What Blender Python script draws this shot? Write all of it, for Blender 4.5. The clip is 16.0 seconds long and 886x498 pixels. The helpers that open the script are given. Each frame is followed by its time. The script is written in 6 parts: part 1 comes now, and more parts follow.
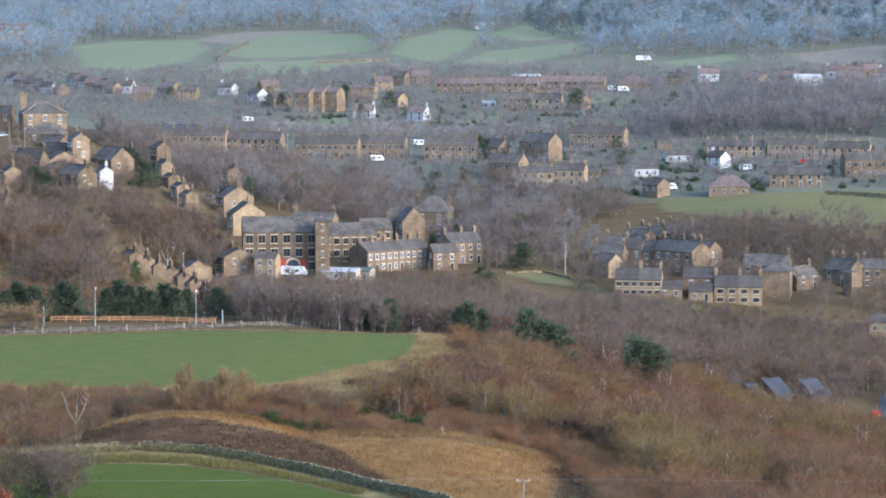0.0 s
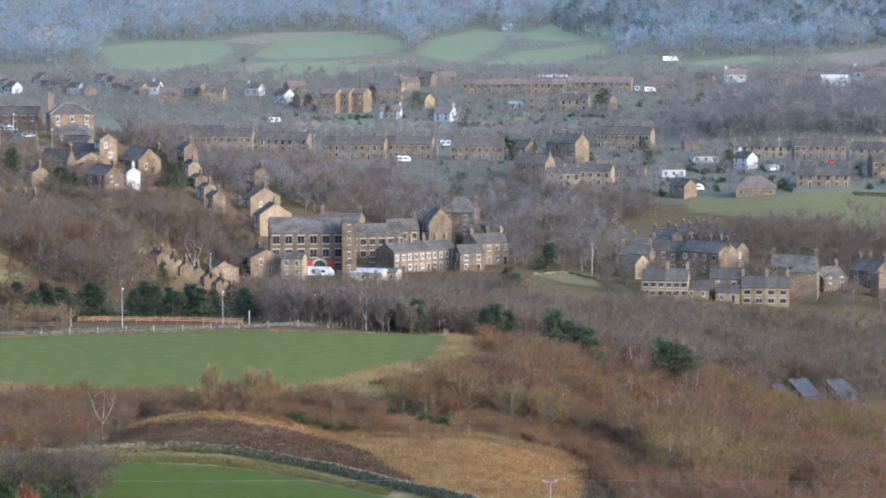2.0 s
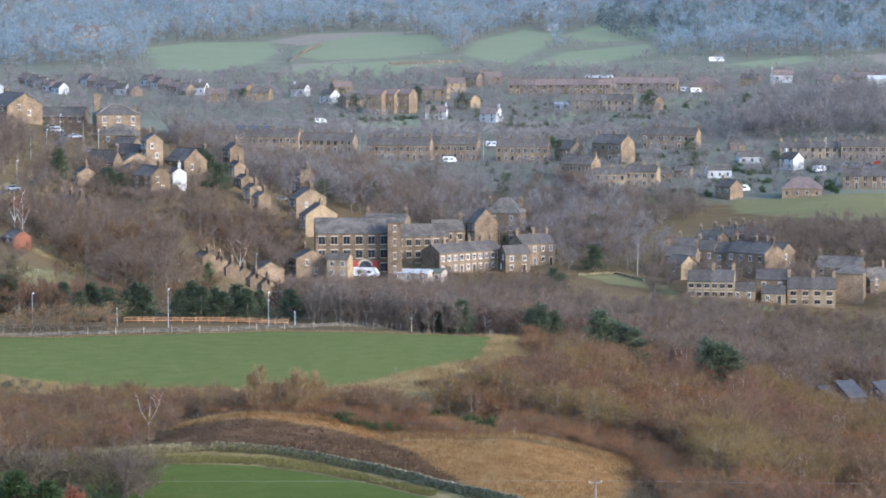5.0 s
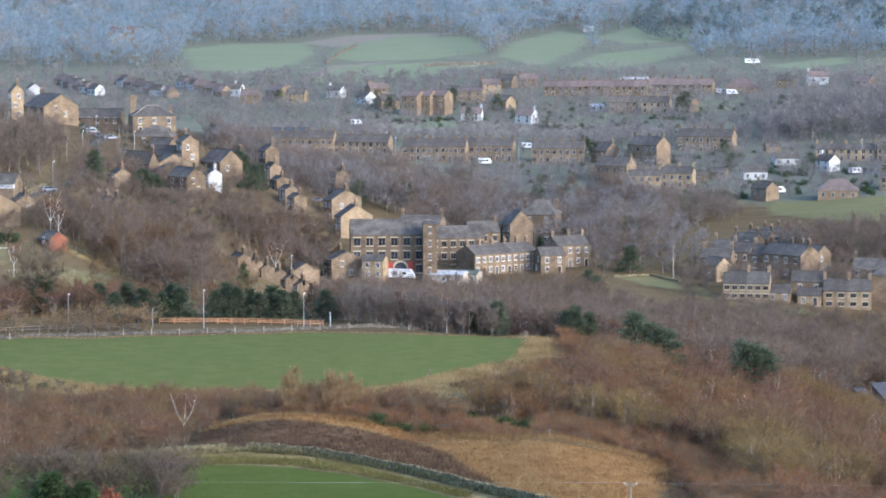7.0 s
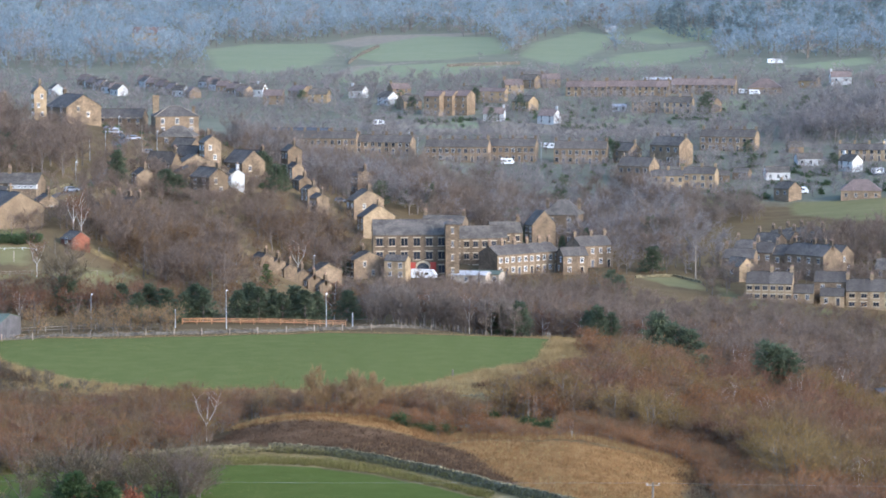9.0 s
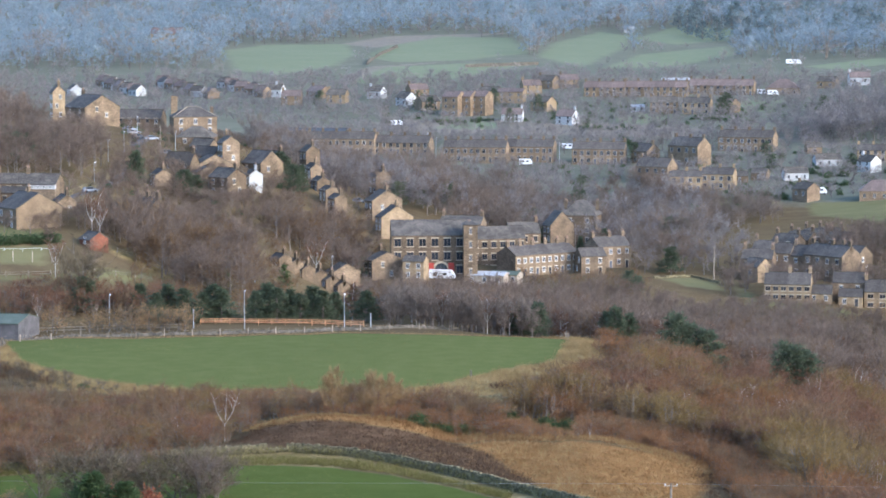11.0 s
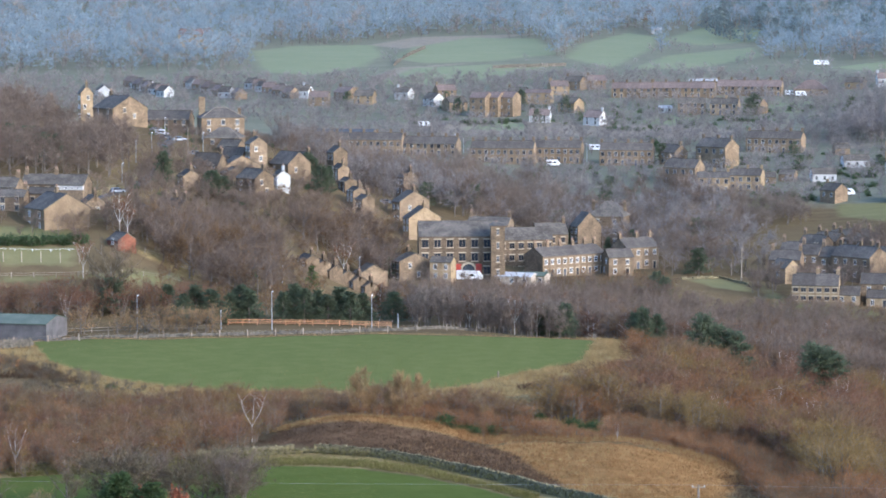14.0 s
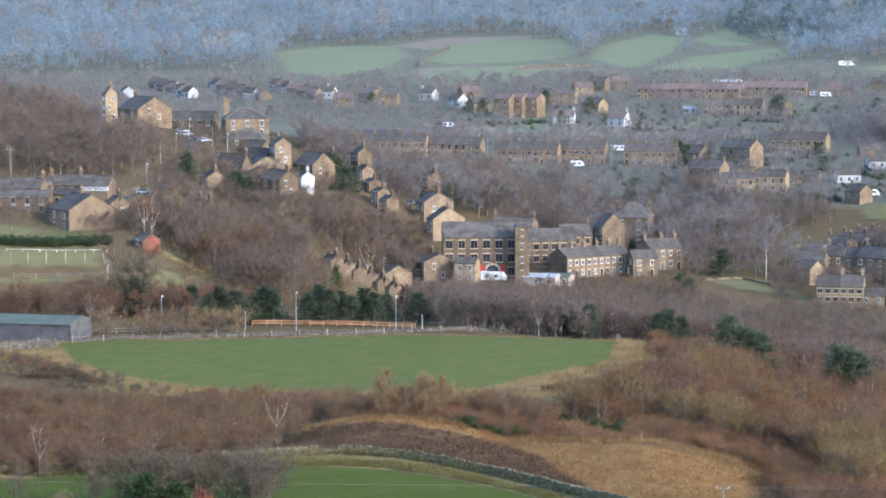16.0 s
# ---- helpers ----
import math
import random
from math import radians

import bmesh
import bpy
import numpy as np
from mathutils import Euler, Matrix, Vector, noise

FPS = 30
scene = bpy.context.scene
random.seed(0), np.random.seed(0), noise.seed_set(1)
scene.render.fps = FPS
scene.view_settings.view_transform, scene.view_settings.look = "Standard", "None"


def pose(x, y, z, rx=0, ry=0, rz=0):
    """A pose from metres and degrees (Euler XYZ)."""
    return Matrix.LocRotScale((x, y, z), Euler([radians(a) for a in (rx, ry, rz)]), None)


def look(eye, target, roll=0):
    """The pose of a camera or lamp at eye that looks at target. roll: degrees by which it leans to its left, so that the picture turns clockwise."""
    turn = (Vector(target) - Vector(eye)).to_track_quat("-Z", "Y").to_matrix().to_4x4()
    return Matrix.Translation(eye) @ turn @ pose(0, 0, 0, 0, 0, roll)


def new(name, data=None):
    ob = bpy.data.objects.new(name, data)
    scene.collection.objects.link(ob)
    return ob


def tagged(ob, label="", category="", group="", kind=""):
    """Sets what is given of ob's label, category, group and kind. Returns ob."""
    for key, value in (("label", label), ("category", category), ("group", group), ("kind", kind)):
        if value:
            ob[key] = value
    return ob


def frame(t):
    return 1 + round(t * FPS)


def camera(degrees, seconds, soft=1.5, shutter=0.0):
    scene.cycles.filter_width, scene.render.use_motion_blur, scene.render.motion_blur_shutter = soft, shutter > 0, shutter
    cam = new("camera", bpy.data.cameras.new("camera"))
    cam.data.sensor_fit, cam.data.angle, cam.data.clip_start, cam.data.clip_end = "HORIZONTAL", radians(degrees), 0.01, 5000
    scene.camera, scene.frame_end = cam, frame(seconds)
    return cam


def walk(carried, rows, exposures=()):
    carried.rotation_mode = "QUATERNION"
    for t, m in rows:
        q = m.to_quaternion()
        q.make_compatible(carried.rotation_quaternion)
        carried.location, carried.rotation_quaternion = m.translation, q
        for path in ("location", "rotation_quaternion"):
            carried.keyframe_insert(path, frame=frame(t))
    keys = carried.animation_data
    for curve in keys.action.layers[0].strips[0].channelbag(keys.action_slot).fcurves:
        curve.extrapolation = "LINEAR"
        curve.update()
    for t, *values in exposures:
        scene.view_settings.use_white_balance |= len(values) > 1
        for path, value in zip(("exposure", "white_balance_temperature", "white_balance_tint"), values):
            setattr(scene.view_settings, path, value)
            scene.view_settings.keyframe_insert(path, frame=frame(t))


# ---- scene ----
cam = camera(18.0, 16.0, soft=1.75)
EYE = 100.0
# seconds, pitch, roll, yaw of a camera that turns where it stands
ROWS = [
    (0.0, -5.660, 0.000, -0.000),
    (0.5, -5.659, 0.007, 0.104),
    (1.0, -5.654, -0.000, 0.218),
    (1.5, -5.654, 0.005, 0.388),
    (2.0, -5.645, 0.030, 0.545),
    (2.5, -5.643, 0.054, 0.685),
    (3.0, -5.640, 0.047, 0.804),
    (3.5, -5.632, 0.016, 1.012),
    (4.0, -5.631, 0.034, 1.204),
    (6.5, -5.612, 0.079, 1.958),
    (7.0, -5.598, 0.074, 2.204),
    (7.5, -5.596, 0.098, 2.401),
    (8.0, -5.592, 0.111, 2.520),
    (8.5, -5.588, 0.086, 2.583),
    (9.0, -5.591, 0.107, 2.662),
    (11.5, -5.573, 0.127, 3.139),
    (12.0, -5.563, 0.146, 3.249),
    (12.5, -5.561, 0.161, 3.354),
    (13.0, -5.559, 0.140, 3.436),
    (13.5, -5.557, 0.136, 3.490),
    (14.0, -5.559, 0.141, 3.595),
    (14.5, -5.547, 0.161, 3.740),
    (15.0, -5.544, 0.160, 3.877),
    (15.5, -5.542, 0.153, 4.002),
    (16.0, -5.539, 0.166, 4.090),
]
walk(cam, [(t, pose(0, 0, EYE, 90 + pitch, roll, yaw)) for t, pitch, roll, yaw in ROWS], [(0, 2.36, 5240, 12.5), (16, 2.36, 5240, 12.5)])

# ---- light: hazy winter afternoon, low sun from the right ----
SUN_BEARING, SUN_HEIGHT = 122.0, 22.0
world = bpy.data.worlds.new("world")
scene.world = world
world.use_nodes = True
sky = world.node_tree.nodes.new("ShaderNodeTexSky")
sky.sky_type, sky.sun_disc = "NISHITA", False
sky.sun_elevation, sky.sun_rotation = radians(SUN_HEIGHT), radians(SUN_BEARING)
sky.dust_density, sky.air_density = 1.5, 1.0
world.node_tree.links.new(sky.outputs[0], world.node_tree.nodes["Background"].inputs[0])
world.node_tree.nodes["Background"].inputs[1].default_value = 0.15
sun = new("sun", bpy.data.lights.new("sun", "SUN"))
sun.data.energy, sun.data.angle, sun.data.color = 0.8, radians(3.0), (1.0, 0.86, 0.70)
sx, sy = math.sin(radians(SUN_BEARING)), math.cos(radians(SUN_BEARING))
sun.matrix_world = look((600 * sx, 600 * sy, 600 * math.tan(radians(SUN_HEIGHT))), (0, 0, 0))

# heights of the ground along rays from the viewpoint: metres at each distance
DIST = [0, 170, 330, 400, 428, 450, 490, 545, 595, 623, 668, 723, 779, 868, 980, 1090, 1225, 1390, 1615, 1890, 2450, 3340, 5000]
BEARING = [-13.6, -10.7, -7.87, -4.44, -0.4, 3.65, 7.1, 10.5]
HEIGHT = {
    -13.6: [98.3, 62, 32, 26, 25.4, 25, 24.5, 24.6, 24.3, 25, 38, 47, 53, 60, 55, 40, 40, 46, 56, 64, 92, 160, 240],
    -10.7: [98.3, 62, 32, 26, 25.6, 25, 22, 24.6, 24, 24.5, 36, 45, 50, 55, 50, 36, 40, 46, 55, 63, 90, 155, 240],
    -7.87: [98.3, 62, 31, 26, 25.8, 26.5, 23.5, 24.2, 23.8, 23.8, 25, 32, 41, 50.5, 41, 30, 37, 46, 54, 62, 88, 150, 240],
    -4.44: [98.3, 62, 31, 25.8, 25.9, 28, 24, 24.2, 23.6, 22.8, 17, 15, 19, 31, 22, 29, 37, 46, 54, 62, 88, 150, 240],
    -0.4: [98.3, 62, 31, 25.5, 25.8, 25, 21.5, 23.5, 23, 17, 11, 12, 16, 16, 12, 26, 37, 46, 54, 62, 88, 150, 240],
    3.65: [98.3, 60, 29, 22.5, 21, 19.5, 17.5, 15, 12, 9, 6, 7, 11, 15, 17, 27, 38, 46, 54, 62, 90, 155, 240],
    7.1: [98.3, 58, 27, 19, 16, 14, 10.5, 6, 1, -1.5, -3, 0, 8, 18, 21, 28, 44, 49, 55, 63, 92, 160, 240],
    10.5: [98.3, 56, 25, 15, 12, 9, 5, 0, -4, -6, -8, -5, 3, 17, 21, 28, 45, 50, 56, 64, 95, 165, 240],
}


def smooth_profile(heights):
    r = np.arange(0, 5001, 4.0)
    z = np.interp(r, DIST, heights)
    k = np.exp(-0.5 * (np.arange(-9, 10) / 2.6) ** 2)
    return np.convolve(np.pad(z, 9, mode="edge"), k / k.sum(), mode="valid")


PROFILES = np.array([smooth_profile(HEIGHT[b]) for b in BEARING])


def mound(x, y, cx, cy, rx, ry):
    return np.exp(-((x - cx) / rx) ** 2 - ((y - cy) / ry) ** 2)


def ground_z(x, y):
    """Height of the ground at plan places x, y (arrays or numbers)."""
    x, y = np.asarray(x, float), np.asarray(y, float)
    r, b = np.hypot(x, y), np.degrees(np.arctan2(x, y))
    c = np.interp(b, BEARING, np.arange(len(BEARING)))
    i = np.clip(c.astype(int), 0, len(BEARING) - 2)
    f = c - i
    f = f * f * (3 - 2 * f)
    k = np.clip(r / 4.0, 0, PROFILES.shape[1] - 1.001)
    j = k.astype(int)
    g = k - j
    low = PROFILES[i, j] * (1 - g) + PROFILES[i, j + 1] * g
    high = PROFILES[i + 1, j] * (1 - g) + PROFILES[i + 1, j + 1] * g
    z = low * (1 - f) + high * f
    away = np.clip((np.abs(b) - 25) / 70, 0, 1)
    away = away * away * (3 - 2 * away)
    z = z * (1 - away) + (98.3 + 0.012 * r) * away
    rough = np.clip((r - 60) / 240, 0, 1)
    z = z + 2.0 * mound(x, y, -44, 448, 11, 11) + 1.0 * mound(x, y, 4, 449, 14, 9) - 1.3 * mound(x, y, -22, 448, 5, 9) - 1.0 * mound(x, y, -61, 446, 5, 12) + 5.5 * mound(x, y, -79, 822, 13, 34)
    return z + rough * (0.09 * np.sin(x * 0.11 + 1.3) * np.sin(y * 0.083) + 0.06 * np.sin(x * 0.29 + y * 0.23) + 0.5 * np.sin(x * 0.021 - y * 0.017))



# ---- materials ----
def material(name, dark, light, scale=1.0, fine=8.0, rough=0.85, bump=0.3, metal=0.0, island=0.0, each=0.0, coord="Object", leafy=0.0):
    """Two scales of noise between two colours, with relief; island and each vary the tone piece by piece."""
    m = bpy.data.materials.new(name)
    m.use_nodes = True
    nt = m.node_tree
    b = nt.nodes["Principled BSDF"]
    tc = nt.nodes.new("ShaderNodeTexCoord")
    n1, n2 = nt.nodes.new("ShaderNodeTexNoise"), nt.nodes.new("ShaderNodeTexNoise")
    n1.inputs["Scale"].default_value, n2.inputs["Scale"].default_value = scale, fine
    n1.inputs["Detail"].default_value, n2.inputs["Detail"].default_value = 4, 3
    out = tc.outputs[coord]
    nt.links.new(out, n1.inputs["Vector"])
    nt.links.new(out, n2.inputs["Vector"])
    add = nt.nodes.new("ShaderNodeMath")
    add.operation = "ADD"
    nt.links.new(n1.outputs[0], add.inputs[0])
    half = nt.nodes.new("ShaderNodeMath")
    half.operation = "MULTIPLY_ADD"
    half.inputs[1].default_value, half.inputs[2].default_value = 0.8, -0.4
    nt.links.new(n2.outputs[0], half.inputs[0])
    nt.links.new(half.outputs[0], add.inputs[1])
    ramp = nt.nodes.new("ShaderNodeValToRGB")
    ramp.color_ramp.elements[0].position, ramp.color_ramp.elements[1].position = 0.28, 0.72
    ramp.color_ramp.elements[0].color, ramp.color_ramp.elements[1].color = (*dark, 1), (*light, 1)
    nt.links.new(add.outputs[0], ramp.inputs[0])
    colour = ramp.outputs[0]
    if island or each:
        hsv = nt.nodes.new("ShaderNodeHueSaturation")
        if island:
            src = nt.nodes.new("ShaderNodeNewGeometry").outputs["Random Per Island"]
        else:
            src = nt.nodes.new("ShaderNodeObjectInfo").outputs["Random"]
        mr = nt.nodes.new("ShaderNodeMapRange")
        mr.inputs["To Min"].default_value, mr.inputs["To Max"].default_value = 1 - (island or each), 1 + (island or each)
        nt.links.new(src, mr.inputs[0])
        nt.links.new(mr.outputs[0], hsv.inputs["Value"])
        nt.links.new(colour, hsv.inputs["Color"])
        colour = hsv.outputs[0]
    nt.links.new(colour, b.inputs["Base Color"])
    b.inputs["Roughness"].default_value, b.inputs["Metallic"].default_value = rough, metal
    b.inputs["Specular IOR Level"].default_value = 0.04
    if leafy:
        tr = nt.nodes.new("ShaderNodeBsdfTranslucent")
        both = nt.nodes.new("ShaderNodeMixShader")
        both.inputs[0].default_value = leafy
        nt.links.new(colour, tr.inputs[0])
        nt.links.new(b.outputs[0], both.inputs[1])
        nt.links.new(tr.outputs[0], both.inputs[2])
        nt.links.new(both.outputs[0], nt.nodes["Material Output"].inputs["Surface"])
    if bump:
        bp = nt.nodes.new("ShaderNodeBump")
        bp.inputs["Strength"].default_value, bp.inputs["Distance"].default_value = bump, 0.05
        nt.links.new(n2.outputs[0], bp.inputs["Height"])
        nt.links.new(bp.outputs[0], b.inputs["Normal"])
    return m


def coursed(name, dark, light, width, height, mortar, rough=0.85, each=0.15):
    """Coursed masonry or slates: blocks with joints, each block toned on its own, weathered in patches."""
    m = material(name, dark, light, 0.35, 3.0, rough, 0.2, each=each)
    nt = m.node_tree
    b = nt.nodes["Principled BSDF"]
    tc = [n for n in nt.nodes if n.type == "TEX_COORD"][0]
    hsv = [n for n in nt.nodes if n.type == "HUE_SAT"][0]
    mp = nt.nodes.new("ShaderNodeCombineXYZ")
    sp = nt.nodes.new("ShaderNodeSeparateXYZ")
    nt.links.new(tc.outputs["Object"], sp.inputs[0])
    plus = nt.nodes.new("ShaderNodeMath")
    plus.operation = "ADD"
    nt.links.new(sp.outputs[0], plus.inputs[0])
    nt.links.new(sp.outputs[1], plus.inputs[1])
    nt.links.new(plus.outputs[0], mp.inputs[0])
    nt.links.new(sp.outputs[2], mp.inputs[1])
    br = nt.nodes.new("ShaderNodeTexBrick")
    br.inputs["Scale"].default_value = 1.0
    br.inputs["Brick Width"].default_value, br.inputs["Row Height"].default_value = width, height
    br.inputs["Mortar Size"].default_value = 0.018
    br.inputs["Color1"].default_value, br.inputs["Color2"].default_value = (0.72, 0.72, 0.72, 1), (1.1, 1.08, 1.04, 1)
    br.inputs["Mortar"].default_value = (mortar, mortar, mortar, 1)
    nt.links.new(mp.outputs[0], br.inputs["Vector"])
    mix = nt.nodes.new("ShaderNodeMix")
    mix.data_type, mix.blend_type = "RGBA", "MULTIPLY"
    mix.inputs[0].default_value = 1.0
    nt.links.new(hsv.outputs[0], mix.inputs[6])
    nt.links.new(br.outputs[0], mix.inputs[7])
    nt.links.new(mix.outputs[2], b.inputs["Base Color"])
    return m


STONE = coursed("gritstone", (0.118, 0.087, 0.0567), (0.228, 0.168, 0.108), 0.55, 0.24, 0.6)
DARK_STONE = coursed("sooty_gritstone", (0.0903, 0.0672, 0.0438), (0.194, 0.142, 0.0905), 0.55, 0.24, 0.6)
PALE_STONE = coursed("pale_stone", (0.177, 0.13, 0.077), (0.296, 0.22, 0.133), 0.5, 0.22, 0.75)
RENDER = material("white_render", (0.26, 0.26, 0.245), (0.383, 0.375, 0.352), 0.25, 4.0, 0.8, 0.1, each=0.06)
BRICK = coursed("red_brick", (0.116, 0.0465, 0.029), (0.184, 0.0775, 0.0464), 0.22, 0.075, 0.9)
BROWN_BRICK = coursed("brown_brick", (0.115, 0.084, 0.0525), (0.178, 0.131, 0.0805), 0.22, 0.075, 0.9)
SLATE = coursed("stone_slate", (0.0578, 0.0504, 0.041), (0.126, 0.109, 0.0886), 0.5, 0.2, 0.55, 0.85)
GREY_SLATE = coursed("blue_slate", (0.0608, 0.0524, 0.0433), (0.111, 0.0963, 0.0806), 0.35, 0.16, 0.6, 0.8)
TILE = coursed("brown_tile", (0.106, 0.081, 0.0686), (0.176, 0.132, 0.11), 0.3, 0.25, 0.6, 0.7)
POT = material("clay_pot", (0.19, 0.125, 0.085), (0.3, 0.205, 0.14), 2, 9, 0.8)
PAINT = material("white_paint", (0.468, 0.468, 0.451), (0.612, 0.612, 0.595), 1, 9, 0.5, 0.05)
DULL_PAINT = material("weathered_paint", (0.2, 0.195, 0.18), (0.42, 0.41, 0.385), 1, 9, 0.6, 0.05, each=0.5)
LINTEL = material("dressed_stone", (0.238, 0.197, 0.136), (0.374, 0.312, 0.218), 1, 9, 0.8, each=0.1)
DOOR_PAINT = material("dark_door_paint", (0.03, 0.04, 0.05), (0.09, 0.08, 0.08), 1, 9, 0.4, 0.05, each=0.7)
GLASS = material("window_glass", (0.012, 0.014, 0.017), (0.03, 0.034, 0.04), 0.8, 3, 0.08, 0.02, each=0.5)
GLASS.node_tree.nodes["Principled BSDF"].inputs["Specular IOR Level"].default_value = 0.5
STEEL = material("galvanised_steel", (0.24, 0.25, 0.25), (0.36, 0.37, 0.37), 2, 20, 0.45, 0.05, metal=0.6)
ROOF_SHEET = material("blue_green_sheet", (0.0625, 0.0744, 0.0553), (0.0955, 0.106, 0.0795), 0.3, 3, 0.85, 0.1)
PALE_SHEET = material("pale_roof_sheet", (0.24, 0.235, 0.225), (0.36, 0.35, 0.335), 0.4, 4, 0.85, 0.1)
TIMBER = material("weathered_timber", (0.14, 0.11, 0.08), (0.30, 0.25, 0.19), 2, 25, 0.85, 0.3, each=0.3)
NEW_TIMBER = material("orange_timber", (0.34, 0.17, 0.08), (0.52, 0.29, 0.15), 2, 25, 0.8, 0.2, each=0.15)
RED_PAINT = material("red_paint", (0.2, 0.035, 0.025), (0.29, 0.055, 0.04), 1, 9, 0.5, 0.05)
CAR_PAINT = material("car_paint", (0.16, 0.17, 0.19), (0.26, 0.27, 0.29), 0.5, 5, 0.25, 0.0, metal=0.2, each=0.8)
RED_CAR = material("red_car_paint", (0.40, 0.03, 0.02), (0.5, 0.05, 0.04), 0.5, 5, 0.25, 0.0)
RUBBER = material("tyre_rubber", (0.015, 0.015, 0.016), (0.03, 0.03, 0.03), 4, 30, 0.9, 0.2)
WALLSTONE = material("drystone", (0.0816, 0.0686, 0.0359), (0.16, 0.134, 0.0742), 1.2, 9, 0.95, 0.5, island=0.4)
BARK = material("bark", (0.085, 0.07, 0.058), (0.19, 0.16, 0.13), 1.0, 9, 0.95, 0.5)
BIRCH = material("birch_bark", (0.22, 0.195, 0.165), (0.48, 0.45, 0.4), 0.8, 5, 0.8, 0.3)
TWIG = material("brown_twigs", (0.113, 0.068, 0.0334), (0.185, 0.117, 0.0592), 0.08, 0.7, 0.9, 0, island=0.18, leafy=0.5)
RUST = material("russet_twigs", (0.143, 0.0658, 0.0262), (0.226, 0.117, 0.0504), 0.08, 0.7, 0.9, 0, island=0.18, leafy=0.5)
OLIVE = material("olive_twigs", (0.133, 0.087, 0.03), (0.216, 0.141, 0.054), 0.08, 0.7, 0.9, 0, island=0.18, leafy=0.5)
GREY_TWIG = material("grey_twigs", (0.111, 0.0799, 0.057), (0.189, 0.138, 0.0988), 0.06, 0.7, 0.9, 0, island=0.18, leafy=0.5)
PURPLE = material("purple_birch_twigs", (0.12, 0.0609, 0.034), (0.19, 0.102, 0.0573), 0.08, 0.7, 0.9, 0, island=0.18, leafy=0.5)
# far twigs and firs carry blue-grey haze in their base colours
HAZE_TWIG = material("far_hazed_twigs", (0.16, 0.2, 0.215), (0.23, 0.262, 0.268), 0.03, 0.3, 0.9, 0, island=0.18, leafy=0.5)
HAZE_FIR = material("hazed_fir_needles", (0.1, 0.125, 0.122), (0.15, 0.172, 0.165), 0.05, 0.5, 0.9, 0, island=0.18, leafy=0.5)
LARCH = material("larch_twigs", (0.196, 0.123, 0.0555), (0.304, 0.198, 0.0962), 0.1, 0.8, 0.9, 0, island=0.18, leafy=0.5)
MOSS = material("olive_grass", (0.0864, 0.0783, 0.0222), (0.157, 0.133, 0.0433), 0.1, 0.8, 0.9, 0, island=0.2, leafy=0.4)
DARK_WALL = material("dark_drystone", (0.054, 0.0468, 0.036), (0.126, 0.11, 0.0855), 1.2, 9, 0.95, 0.5, island=0.3)
GREY_SHEET = material("grey_roof_sheet", (0.039, 0.0396, 0.0408), (0.066, 0.0666, 0.0678), 0.4, 4, 0.8, 0.1)
# larch brown greyed and paled, distance haze put into the colour
HAZE_LARCH = material("hazed_larch_twigs", (0.18, 0.16, 0.14), (0.26, 0.23, 0.2), 0.03, 0.3, 0.9, 0, island=0.18, leafy=0.5)
UMBER = material("umber_twigs", (0.113, 0.0864, 0.0648), (0.189, 0.148, 0.112), 0.06, 0.7, 0.9, 0, island=0.18, leafy=0.5)
# paler, greyer twigs for trees across the valley: haze mixed into the colour
HAZE_GREY = material("hazed_grey_twigs", (0.145, 0.125, 0.112), (0.225, 0.192, 0.17), 0.05, 0.5, 0.9, 0, island=0.18, leafy=0.5)
THORN = material("dark_thorn_twigs", (0.063, 0.0494, 0.0304), (0.131, 0.0997, 0.056), 0.1, 0.8, 0.9, 0, island=0.18, leafy=0.3)
BOARD = material("grey_boards", (0.0525, 0.0495, 0.048), (0.101, 0.0938, 0.09), 0.4, 6, 0.85, 0.3)
NEEDLE = material("pine_needles", (0.056, 0.0686, 0.0389), (0.112, 0.125, 0.0713), 0.2, 1.5, 0.8, 0, island=0.18, leafy=0.5)
GORSE = material("gorse_leaves", (0.035, 0.055, 0.02), (0.10, 0.125, 0.05), 0.2, 1.5, 0.85, 0, island=0.18, leafy=0.5)
HEDGE = material("hedge_leaves", (0.045, 0.065, 0.03), (0.085, 0.115, 0.05), 0.3, 2, 0.8, 0, island=0.18, leafy=0.5)
COPPER = material("copper_leaves", (0.16, 0.0562, 0.0315), (0.272, 0.105, 0.056), 0.3, 2, 0.8, 0, island=0.18, leafy=0.5)
STRAW = material("dead_grass", (0.203, 0.133, 0.0533), (0.318, 0.216, 0.0947), 0.12, 1.2, 0.9, 0, island=0.18, leafy=0.5)
BRACKEN = material("dead_bracken", (0.147, 0.0736, 0.0259), (0.249, 0.139, 0.0547), 0.1, 1.0, 0.9, 0, island=0.18, leafy=0.5)
HEATHER = material("winter_heather", (0.0583, 0.0348, 0.0201), (0.109, 0.0666, 0.0365), 0.2, 1.2, 0.95, 0, island=0.18, leafy=0.5)
GREEN_BLADE = material("pasture_blades", (0.0605, 0.0727, 0.0221), (0.0966, 0.103, 0.0376), 0.05, 0.8, 0.8, 0, island=0.18, leafy=0.5)
WIRE = material("line_wire", (0.22, 0.22, 0.21), (0.3, 0.3, 0.29), 1, 9, 0.5, 0)


# ---- mesh tools ----
def mesh_of(name, verts, faces, mat):
    me = bpy.data.meshes.new(name)
    me.from_pydata([tuple(v) for v in verts], [], [tuple(f) for f in faces])
    for k in (mat if isinstance(mat, (list, tuple)) else [mat]):
        me.materials.append(k)
    me.update()
    return me


